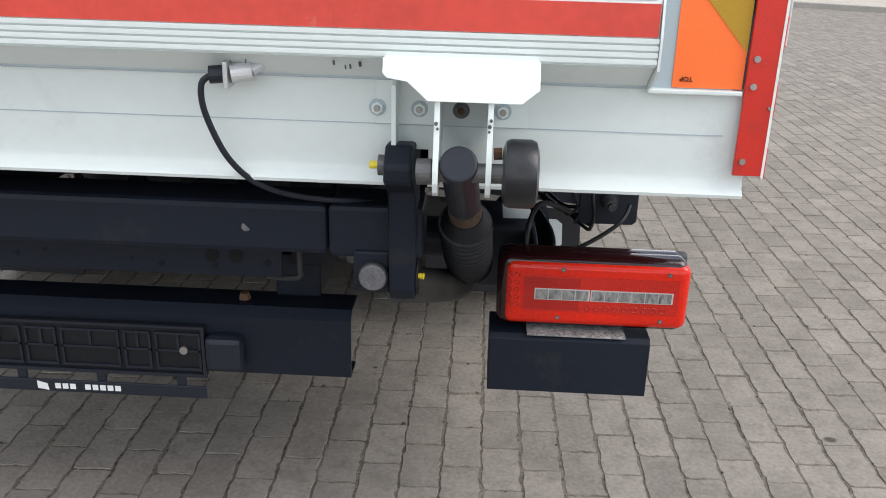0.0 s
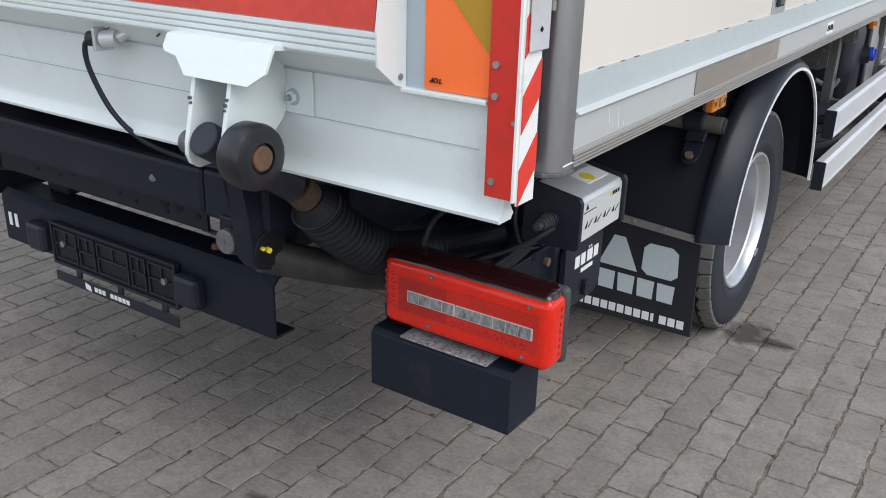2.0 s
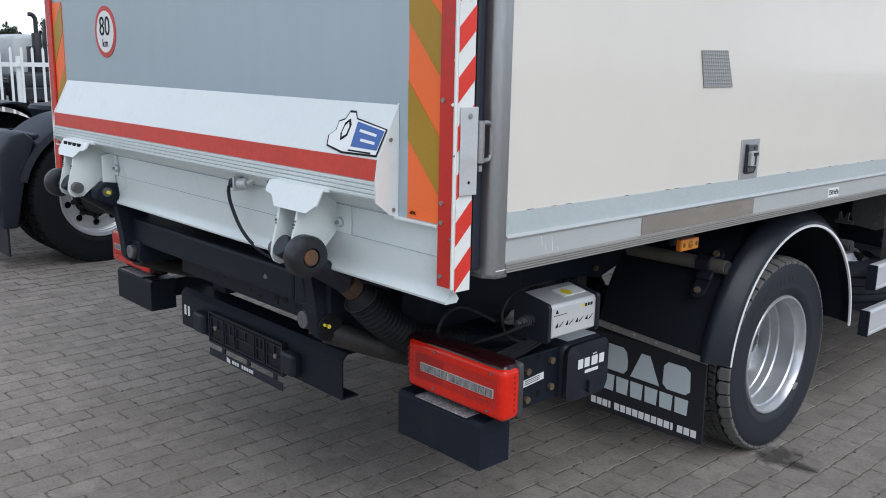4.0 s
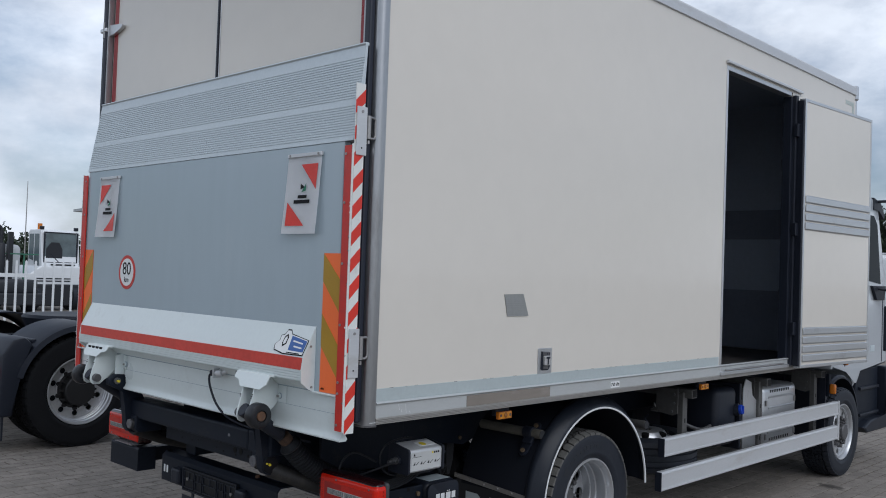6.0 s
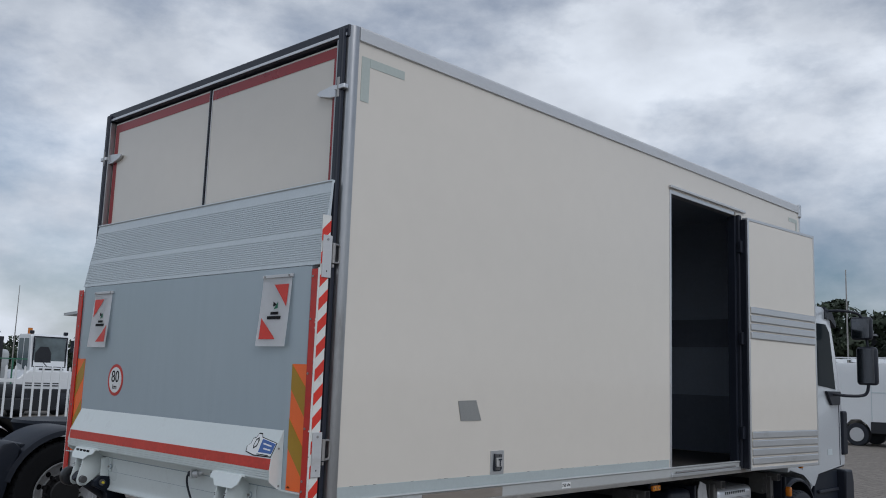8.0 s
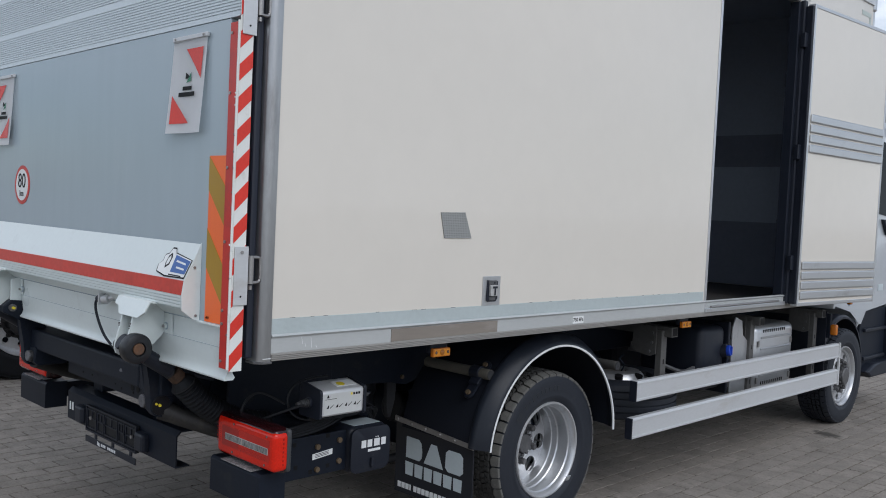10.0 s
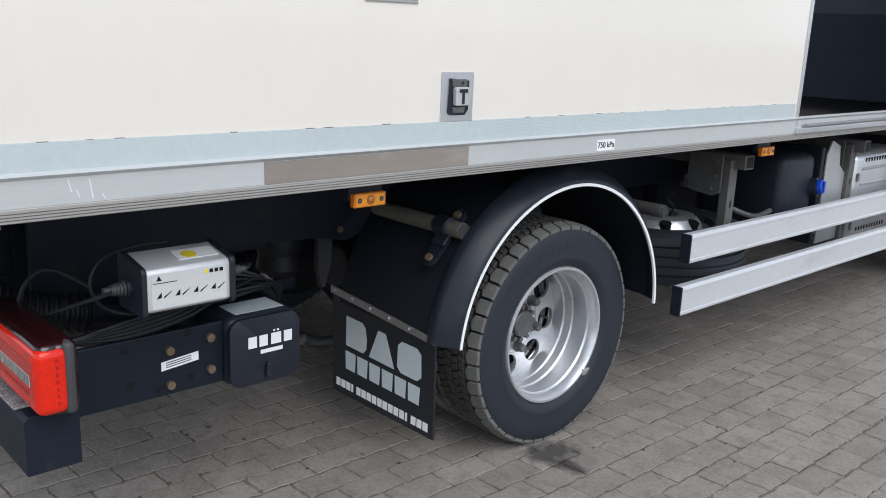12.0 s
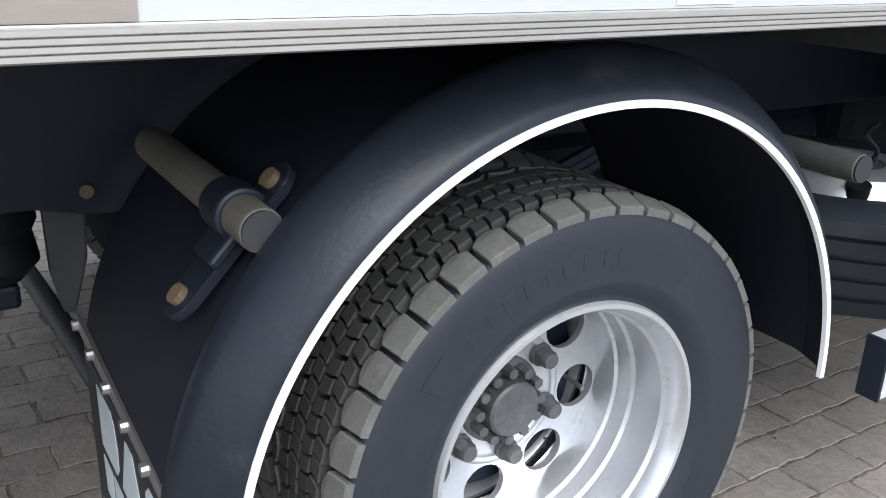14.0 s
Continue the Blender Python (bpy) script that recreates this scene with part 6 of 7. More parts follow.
    hose(bm, [(1.0, 0.27, 0.80), (0.93, 0.20, 0.84), (0.90, 0.15, 0.80), (0.90, 0.12, 0.70), (0.95, 0.10, 0.66)], 0.006, 7)
    hose(bm, [(1.13, 0.262, 0.822), (1.10, 0.20, 0.80), (1.02, 0.16, 0.76), (0.92, 0.15, 0.72)], 0.005, 7)
    part("lamp_cable", bm, GEAR_BLACK, truck, smooth=True)
    bm = bmesh.new()
    hose(bm, [(-0.52, 1.20, 0.40), (-0.40, 1.21, 0.372), (-0.17, 1.244, 0.339), (0.12, 1.279, 0.293), (0.34, 1.305, 0.260), (0.42, 1.36, 0.262), (0.47, 1.52, 0.300)], 0.023, 12)
    bar = part("anti_roll_bar", bm, BAR_STEEL, truck, "dusty dark steel anti-roll bar", smooth=True)
    part("bar_bolt", R((0.345, 1.275, 0.262), (0.345, 1.345, 0.262), 0.020, 8), STEEL_DIRTY, bar)


lift_controls()


def side_gear():
    # side guards
    for z0, z1, y0 in ((0.588, 0.700, 2.440), (0.382, 0.497, 2.415)):
        prof = [(1.200, z0), (1.236, z0), (1.240, z0 + 0.004), (1.240, z0 + 0.014), (1.2375, z0 + 0.016), (1.2375, z1 - 0.02), (1.240, z1 - 0.018), (1.240, z1 - 0.010), (1.228, z1), (1.200, z1), (1.200, z1 - 0.006), (1.226, z1 - 0.007), (1.232, z1 - 0.018), (1.232, z0 + 0.008), (1.200, z0 + 0.006)]
        rail = part("side_guard", P(prof, "y", y0, 5.33), ALU_PALE, truck, "pale aluminium side guard rail")
        part("end_cap", B((1.197, 1.2415, y0 - 0.008, y0 - 0.0005, z0 - 0.001, z1 + 0.001), bevel=0.002), BLACK, rail)
    part("guard_end", B((1.228, 1.243, 5.331, 5.355, 0.37, 0.705), bevel=0.003), ALU_PALE, truck)
    for y in (2.895, 4.05, 5.12):
        post = part("guard_post", B((1.085, 1.125, y - 0.03, y + 0.03, 0.39, 0.94), bevel=0.003), STEEL_DIRTY, truck, "dusty steel guard post")
        part("post_arm", B((0.46, 1.175, y - 0.005, y + 0.065, 0.905, 0.965), bevel=0.003), STEEL_DIRTY, post)
        # black patch painted for the shade inside; the tube end is closed
        part("arm_hollow", B((1.1755, 1.1765, y + 0.003, y + 0.057, 0.912, 0.958)), INK, post)
        part("gusset", P([(0.935, 0.962), (0.928, 0.84), (0.950, 0.795), (1.055, 0.782), (1.092, 0.80), (1.092, 0.962)], "y", y - 0.040, y - 0.031, 0.002), STEEL_DIRTY, post, "dusty steel gusset plate")
        for gx, gz in ((1.066, 0.925), (1.066, 0.865), (1.05, 0.81)):
            part("gusset_bolt", R((gx, y - 0.040, gz), (gx, y - 0.048, gz), 0.009, 8), HUB, post)
        for z in (0.62, 0.42):
            part("rail_clip", B((1.126, 1.2, y - 0.02, y + 0.02, z, z + 0.04)), STEEL_DIRTY, post)
        # slots only drawn, as black patches for their dark insides
        for k in range(3):
            part("post_slot", B((1.1252, 1.1262, y - 0.006, y + 0.006, 0.50 + 0.12 * k, 0.53 + 0.12 * k)), INK, post)
    # spare wheel lying flat under the frame
    spare = empty("spare_wheel", truck, (0.80, 2.86, 0.535))
    spare.rotation_euler = (0, radians(-90), 0)
    tagged(spare, "spare wheel lying flat under the frame")
    ribs = [(-0.08, 0.232), (-0.105, 0.245), (-0.11, 0.31), (-0.107, 0.36), (-0.095, 0.385)]
    for x in (-0.06, -0.02, 0.02, 0.06):
        ribs += [(x - 0.005, 0.389), (x - 0.004, 0.378), (x + 0.004, 0.378), (x + 0.005, 0.389)]
    ribs += [(0.095, 0.385), (0.107, 0.36), (0.11, 0.31), (0.105, 0.245), (0.08, 0.232)]
    bm = bmesh.new()
    lathe(bm, ribs, (0, 0, 0), seg=72)
    part("tyre", bm, RUBBER, spare, "ribbed tyre", smooth=True, angle=30)
    bm = bmesh.new()
    lathe(bm, [(0.078, 0.246), (0.082, 0.24), (0.078, 0.23), (0.05, 0.215), (0.055, 0.205), (0.10, 0.19), (0.125, 0.17), (0.13, 0.13), (0.13, 0.09), (0.12, 0.085)], (0, 0, 0), seg=56)
    part("rim", bm, RIM, spare, "silver steel rim", smooth=True)
    # black plugs stand in for the shade in the rim holes
    for k in range(8):
        a = 2 * math.pi * k / 8
        part("rim_hole", R((0.095, 0.178 * math.cos(a), 0.178 * math.sin(a)), (0.122, 0.186 * math.cos(a), 0.186 * math.sin(a)), 0.025, 16), INK, spare)
    part("spare_cradle", B((0.45, 1.15, 2.80, 2.90, 0.385, 0.42), bevel=0.006), CHASSIS, truck)
    bm = bmesh.new()
    hose(bm, [(0.86, 2.86, 0.66), (0.87, 2.87, 0.70), (0.85, 2.85, 0.735), (0.87, 2.86, 0.765)], 0.006, 6)
    part("hook_bracket", P([(0.755, 0.755), (0.85, 0.755), (0.85, 0.775), (0.822, 0.775), (0.828, 0.815), (0.815, 0.815), (0.806, 0.785), (0.79, 0.785), (0.785, 0.815), (0.772, 0.815), (0.772, 0.775), (0.755, 0.775)], "y", 3.085, 3.095, 0.001), STEEL, truck, "small bent steel bracket")
    part("spare_chain", bm, CHASSIS, truck)
    # tank with blue cap, pale shield, grey cover
    tank = part("additive_tank", B((0.62, 1.09, 3.42, 3.74, 0.50, 0.92), bevel=0.05, seg=3), BLACK, truck, "black plastic additive tank with a blue cap", smooth=True)
    part("filler_neck", R((1.05, 3.70, 0.745), (1.115, 3.715, 0.755), 0.045, 22), BLACK, tank)
    cap = bmesh.new()
    rod(cap, (1.115, 3.715, 0.755), (1.140, 3.72, 0.758), 0.036, 18, bevel=0.005)
    box(cap, 1.139, 1.150, 3.712, 3.726, 0.730, 0.786, bevel=0.003)
    part("filler_cap", cap, BLUE, tank, "blue filler cap")
    part("tank_shield", P([(3.80, 0.46), (3.80, 0.90), (3.84, 0.97), (3.93, 0.94), (3.95, 0.84), (4.02, 0.80), (4.02, 0.46)], "x", 1.095, 1.105, 0.002), RIM, truck, "pale sheet shield beside the tank")
    part("tank_strap", B((0.62, 1.1, 3.755, 3.785, 0.46, 0.94), bevel=0.006), BLACK, truck)
    cover = part("exhaust_cover", B((0.70, 1.10, 4.16, 4.79, 0.42, 0.89), bevel=0.05, seg=3), RIM, truck, "ribbed silver exhaust cover with rows of slots", smooth=True)
    for z in (0.53, 0.64, 0.72, 0.80):
        part("cover_bead", R((1.098, 4.24, z), (1.098, 4.71, z), 0.009, 10), RIM, cover)
    # rows of slots painted black on the closed cover
    for z in (0.465, 0.835):
        for k in range(11):
            part("cover_slot", B((1.0995, 1.1008, 4.27 + 0.034 * k, 4.287 + 0.034 * k, z, z + 0.022)), INK, cover)
    for y, z in ((4.20, 0.76), (4.73, 0.76), (4.20, 0.50), (4.73, 0.50)):
        part("cover_clip", B((1.099, 1.109, y - 0.01, y + 0.01, z - 0.022, z + 0.022), bevel=0.003), STEEL, cover)
    bm = bmesh.new()
    hose(bm, [(1.0, 3.10, 0.70), (1.05, 3.25, 0.65), (1.05, 3.40, 0.66)], 0.012, 8)
    part("pipe", bm, HUB, truck, smooth=True)
    part("front_mud_flap", B((0.80, 1.16, 5.24, 5.25, 0.42, 0.95)), BLACK, truck)
    part("side_marker", B((1.185, 1.235, 5.255, 5.30, 0.765, 0.85), bevel=0.014), AMBER_LENS, truck, "amber indicator lamp", smooth=True)
    part("marker_bracket", B((1.10, 1.184, 5.26, 5.295, 0.74, 0.93), bevel=0.006), CHASSIS, truck)
    part("side_marker", B((1.22, 1.25, 5.47, 5.52, 1.00, 1.032), bevel=0.006), AMBER_LENS, truck)


side_gear()

# ---- cab of the box truck ----
CAB_SILVER = material("silver_white_cab_paint", (0.46, 0.49, 0.52), 0.25, vary=0.03, grain=30, blotch=1, bump=0.01, coat=0.4)
def cab():
    side = [(5.62, 0.93), (5.62, 2.45), (5.70, 2.55), (6.60, 2.56), (6.76, 2.50), (6.95, 1.78), (7.04, 1.60), (7.09, 1.10), (7.09, 0.92), (6.33, 0.92), (6.22, 0.80), (6.18, 0.72), (6.12, 0.86), (5.98, 0.93)]
    body = part("cab_body", P(side, "x", -1.07, 1.07, 0.03), CAB_SILVER, truck, "pale silver-white truck cab", smooth=True)
    part("sun_visor", P([(6.60, 2.44), (6.60, 2.56), (6.80, 2.52), (6.92, 2.40), (6.90, 2.36), (6.76, 2.44)], "x", -1.08, 1.08, 0.006), BLACK, body, "black sun visor")
    for s in (1, -1):
        x0, x1 = sorted((s * 1.071, s * 1.076))
        part("side_window", P([(6.02, 1.78), (6.02, 2.38), (6.62, 2.38), (6.72, 2.30), (6.85, 1.72), (6.6, 1.74)], "x", x0, x1), GLASS, body, "dark side window")
        part("door_line", B((s * 1.0705, s * 1.0735, 5.93, 5.94, 0.95, 2.42)), BLACK, body)
        part("door_line", B((s * 1.0705, s * 1.0735, 6.93, 6.94, 0.95, 1.60)), BLACK, body)
        part("lower_trim", P([(6.55, 1.70), (6.68, 1.56), (6.90, 1.56), (6.94, 1.70)], "x", min(s * 1.072, s * 1.10), max(s * 1.072, s * 1.10), 0.006), BLACK, body)
        part("step_panel", P([(6.22, 0.36), (6.30, 0.80), (6.40, 0.905), (6.90, 0.905), (6.92, 0.36)], "x", min(s * 0.80, s * 1.05), max(s * 0.80, s * 1.05), 0.01), CHASSIS, body, "dark entry steps")
        for z in (0.45, 0.70):
            part("step_tread", B((s * 0.85, s * 1.075, 6.36, 6.88, z, z + 0.03), bevel=0.006), BLACK, body)
        bm = bmesh.new()
        hose(bm, [(s * 1.07, 6.70, 1.68), (s * 1.22, 6.78, 1.66), (s * 1.36, 6.88, 1.68), (s * 1.39, 6.90, 1.80)], 0.016, 10)
        hose(bm, [(s * 1.0, 6.68, 2.52), (s * 1.18, 6.76, 2.53), (s * 1.32, 6.86, 2.50), (s * 1.36, 6.90, 2.40)], 0.014, 10)
        hose(bm, [(s * 1.39, 6.90, 1.80), (s * 1.39, 6.92, 2.1), (s * 1.36, 6.90, 2.40)], 0.014, 10)
        part("mirror_arm", bm, BLACK, body, smooth=True)
        for z0, z1, a, b in ((1.775, 2.165, 1.277, 1.478), (2.235, 2.475, 1.23, 1.437)):
            m = part("mirror", B((s * a, s * b, 6.87, 6.97, z0, z1), bevel=0.035, seg=3), BLACK, body, "black wing mirror", smooth=True)
            part("mirror_face", B((s * (a + 0.02), s * (b - 0.02), 6.866, 6.8695, z0 + 0.02, z1 - 0.02), bevel=0.001), MIRROR_GLASS, body)
        part("corner_deflector", B((s * 1.02, s * 1.095, 6.98, 7.12, 1.05, 1.50), bevel=0.02), CHASSIS, body)
        part("model_mark", B((s * 1.0705, s * 1.0735, 6.60, 6.72, 1.06, 1.12)), GREY_INK, body)
        part("roof_lamp", B((s * 0.75, s * 0.85, 6.2, 6.34, 2.56, 2.62), bevel=0.02), AMBER_LENS, body)
    part("windscreen", P([(6.78, 2.42), (6.97, 1.75), (6.985, 1.75), (6.80, 2.43)], "x", -0.98, 0.98), GLASS, body)
    part("bumper", P([(6.30, 0.36), (6.40, 0.30), (7.02, 0.30), (7.16, 0.36), (7.16, 0.78), (7.12, 0.90), (6.93, 0.90), (6.93, 0.42), (6.5, 0.42)], "x", -1.13, 1.13, 0.02), GREY_TRUCK, truck, "dark grey front bumper")
    bm = bmesh.new()
    lathe(bm, [(0.78, 0.47), (1.10, 0.47), (1.12, 0.455), (1.12, 0.44), (1.09, 0.45), (0.78, 0.455)], (0, 5.72, 0.42), seg=32, start=-5, sweep=190, closed=True)
    part("mud_guard", bm, BLACK, truck, "black front mud guard", smooth=True)
    part("roof_spoiler", P([(5.65, 2.56), (5.68, 2.95), (5.95, 2.93), (6.55, 2.57)], "x", -0.85, 0.85, 0.03), CAB, truck)
    part("air_intake", B((0.70, 0.98, 5.55, 5.61, 1.0, 2.5), bevel=0.02), BLACK, truck)


cab()


# ---- vinyl warning banners on the platform ----
def banner(x, z, w, h, lean, flip=False):
    ban = tagged(empty("warning_banner", None, (x, -0.1615, z)), "white vinyl banner with red corner triangles on the platform", "banner", group="banners on the tail lift")
    nx, nz = 8, 14

    def sheet(u, v):
        """A point of the hanging sheet: u across, v down, swelling off the panel towards its foot."""
        out = 0.006 + lean * v ** 1.6 * (0.75 + 0.25 * math.sin(2.6 * u + 0.6)) + 0.006 * v * math.sin(5.0 * u + 2.0)
        return Vector(((u - 0.5) * w - 0.012 * v, -out, -v * h))
    bm = bmesh.new()
    grid = [[bm.verts.new(sheet(i / nx, j / nz)) for i in range(nx + 1)] for j in range(nz + 1)]
    for j in range(nz):
        for i in range(nx):
            bm.faces.new((grid[j][i], grid[j + 1][i], grid[j + 1][i + 1], grid[j][i + 1]))
    bmesh.ops.solidify(bm, geom=bm.faces[:], thickness=0.0015)
    part("sheet", bm, BANNER, ban, smooth=True)

    def decal(name, outline, mat):
        bm = bmesh.new()
        vs = [bm.verts.new((1 - p[0] if flip and name == "red_triangle" else p[0], p[1], 0)) for p in outline]
        bm.faces.new(vs)
        bmesh.ops.subdivide_edges(bm, edges=bm.edges[:], cuts=4, use_grid_fill=True)
        bmesh.ops.triangulate(bm, faces=bm.faces[:])
        for v in bm.verts:
            q = sheet(v.co.x, v.co.y)
            v.co = q + Vector((0, -0.0028, 0))
        part(name, bm, mat, ban)
    decal("red_triangle", [(0.42, 0.13), (0.92, 0.13), (0.90, 0.45)], RED_HATCH)
    decal("red_triangle", [(0.10, 0.60), (0.10, 0.90), (0.62, 0.90)], RED_HATCH)
    decal("mark", [(0.44, 0.44), (0.44, 0.37), (0.58, 0.42)], INK)
    decal("mark", [(0.60, 0.37), (0.60, 0.46), (0.47, 0.48)], GREEN_INK)
    decal("mark_bar", [(0.38, 0.515), (0.64, 0.515), (0.64, 0.555), (0.38, 0.555)], INK)
    decal("mark_bar", [(0.28, 0.575), (0.74, 0.575), (0.74, 0.62), (0.28, 0.62)], INK)
    part("top_bar", B((-w / 2 - 0.002, w / 2 + 0.002, -0.012, 0.0, -0.012, 0.004), bevel=0.002), ALU_PALE, ban)
    for s in (-1, 1):
        part("rivet", R((s * w * 0.42, -0.011, -0.004), (s * w * 0.42, -0.015, -0.004), 0.005, 10), STEEL, ban)
    return ban


banner(0.955, 2.168, 0.235, 0.345, 0.016)
banner(-0.875, 2.160, 0.235, 0.345, 0.016, True)


# ---- neighbouring tractor unit ----
TYRE_DARK = material("clean_black_tyre", (0.010, 0.0105, 0.012), 0.75, vary=0.15, grain=110, blotch=6, bump=0.06)
TYRE_DARK.node_tree.nodes["Principled BSDF"].inputs["Specular IOR Level"].default_value = 0.12
BLACK_HUB = material("black_greasy_hub", (0.008, 0.008, 0.009), 0.6, vary=0.3, grain=90, blotch=14, bump=0.1)
def neighbour():
    tr = tagged(empty("tractor_unit", None, (-5.10, 0.0, 0.0)), "dark grey tractor unit with plastic fenders, parked alongside", "truck")
    w = wheel("drive_wheel", tr, (1.10, 1.06, 0.50), 0.505, 0.30, 0.29, 0.12, 10, 10, 0.026, "drive wheel with bare silver rim", 0.10, mark=False, ring_r=0.215, phase=0.5, hub_r=0.140, stud_r=0.170, rubber=TYRE_DARK, treads=(TYRE_DARK, TYRE_DARK), hub_mat=BLACK_HUB)
    copy_thing(w, pose(-1.10, 1.06, 0.50, 0, 0, 180))
    copy_thing(w, Matrix.Translation((0.78, 1.06, 0.50)))
    copy_thing(w, pose(1.10, 4.9, 0.50))
    copy_thing(w, pose(-1.10, 4.9, 0.50, 0, 0, 180))
    for s in (1, -1):
        bm = bmesh.new()
        prof = [(0.62, 0.60), (1.20, 0.60), (1.245, 0.585), (1.262, 0.55), (1.270, 0.55), (1.258, 0.595), (1.205, 0.615), (0.62, 0.615)]
        lathe(bm, [(s * x, r) for x, r in prof], (0, 1.06, 0.50), seg=40, start=5, sweep=160, closed=True)
        f = part("fender", bm, GREY_TRUCK, tr, "dark grey moulded fender", smooth=True, angle=45)
        part("fender_rib", B((s * 0.7, s * 1.19, 0.62, 0.66, 0.935, 0.975), bevel=0.01), GREY_TRUCK, tr)
        part("fender_tail", P([(0.35, 0.32), (0.36, 0.86), (0.44, 0.98), (0.54, 1.0), (0.62, 0.93), (0.50, 0.70), (0.47, 0.32)], "x", min(s * 0.62, s * 1.255), max(s * 0.62, s * 1.255), 0.025), GREY_TRUCK, tr, "dark grey fender end", smooth=True)
        lamp = part("tail_lamp", B((s * 0.72, s * 1.19, 0.315, 0.375, 0.615, 0.745), bevel=0.02), RED_LENS, tr, "red tail lamp")
        part("lamp_housing", B((s * 0.69, s * 1.21, 0.355, 0.42, 0.59, 0.77), bevel=0.02), BLACK, tr)
        part("mud_flap", B((s * 0.66, s * 1.22, 0.385, 0.40, 0.12, 0.34)), BLACK, tr)
        part("flap_mark", B((s * 0.80, s * 1.16, 0.308, 0.314, 0.47, 0.54)), GREY_INK, tr)
        part("flap_panel", B((s * 0.68, s * 1.20, 0.315, 0.36, 0.41, 0.585), bevel=0.01), BLACK, tr)
        part("frame_rail", B((s * 0.38, s * 0.46, 0.15, 5.5, 0.62, 0.90), bevel=0.008), CHASSIS, tr)
    part("rear_cross_member", B((-0.46, 0.46, 0.16, 0.30, 0.60, 0.85), bevel=0.01), CHASSIS, tr)
    part("axle", R((-1.0, 1.06, 0.5), (1.0, 1.06, 0.5), 0.09, 18), CHASSIS, tr)
    fifth = bmesh.new()
    lathe(fifth, [(0.0, 0.0), (0.0, 0.48), (-0.03, 0.50), (-0.12, 0.46), (-0.12, 0.0)], (0, 1.5, 1.12), axis="z", seg=36)
    part("fifth_wheel", fifth, CHASSIS, tr, "black greasy coupling plate", smooth=True)
    part("catwalk", B((-0.6, 0.6, 2.2, 3.2, 0.92, 0.97), bevel=0.008), STEEL, tr)
    part("fuel_tank", B((0.62, 1.20, 2.2, 3.6, 0.35, 0.95), bevel=0.08, seg=3), ALU, tr, smooth=True)
    part("cab_body", P([(3.9, 0.95), (3.9, 3.5), (4.3, 3.75), (5.6, 3.6), (6.1, 2.2), (6.2, 1.3), (6.2, 0.45), (5.5, 0.45), (5.4, 0.95)], "x", -1.22, 1.22, 0.05), GREY_TRUCK, tr)
    part("cab_window", P([(4.9, 2.0), (4.9, 2.8), (5.6, 2.8), (5.85, 2.0)], "x", 1.221, 1.226), GLASS, tr)


neighbour()


# ---- yard behind ----
FENCE_WHITE = material("white_fence_paint", (0.72, 0.74, 0.75), 0.5, vary=0.05, grain=30, bump=0.02)
GLASS_PALE = material("tinted_vehicle_glass", (0.10, 0.13, 0.14), 0.08, vary=0.3, grain=3, blotch=1.2, bump=0)
DARK_GREY = material("dark_vehicle_grey", (0.013, 0.015, 0.020), 0.5, vary=0.2, grain=20, blotch=3, bump=0.03)
LEAF = material("dark_leaves", (0.034, 0.050, 0.028), 0.7, vary=0.35, grain=3, blotch=0.6, bump=0, per_piece=0.35)
BARK = material("bark", (0.07, 0.055, 0.04), 0.9, vary=0.3, grain=20, blotch=3, bump=0.3)
GREEN = material("green_tank_paint", (0.04, 0.16, 0.10), 0.5, vary=0.1, grain=10, bump=0.02)
PALE_TANK = material("pale_grey_tank", (0.45, 0.47, 0.48), 0.45, vary=0.1, grain=5, blotch=0.6, bump=0.02)


def fence():
    fe = tagged(empty("palisade_fence", None, (-13.0, 0, 0)), "white painted steel palisade fence along the yard", "fence")
    rail = part("rail", B((-0.02, 0.02, -14, 30, 1.33, 1.40)), FENCE_WHITE, fe)
    part("rail", B((-0.02, 0.02, -14, 30, 0.30, 0.37)), FENCE_WHITE, fe)
    pale = P([(-0.02, 0.08), (-0.02, 1.62), (0.0, 1.65), (0.02, 1.62), (0.02, 0.08)], "x", 0.0205, 0.034)
    first = part("pale", pale, FENCE_WHITE, fe)
    first.location.y = -13.9
    for k in range(1, 255):
        ob = first.copy()
        scene.collection.objects.link(ob)
        ob.location.y = -13.9 + 0.172 * k
    for k in range(16):
        part("post", B((-0.08, -0.021, -14 + 2.9 * k, -13.92 + 2.9 * k, 0, 1.5)), FENCE_WHITE, fe)


fence()


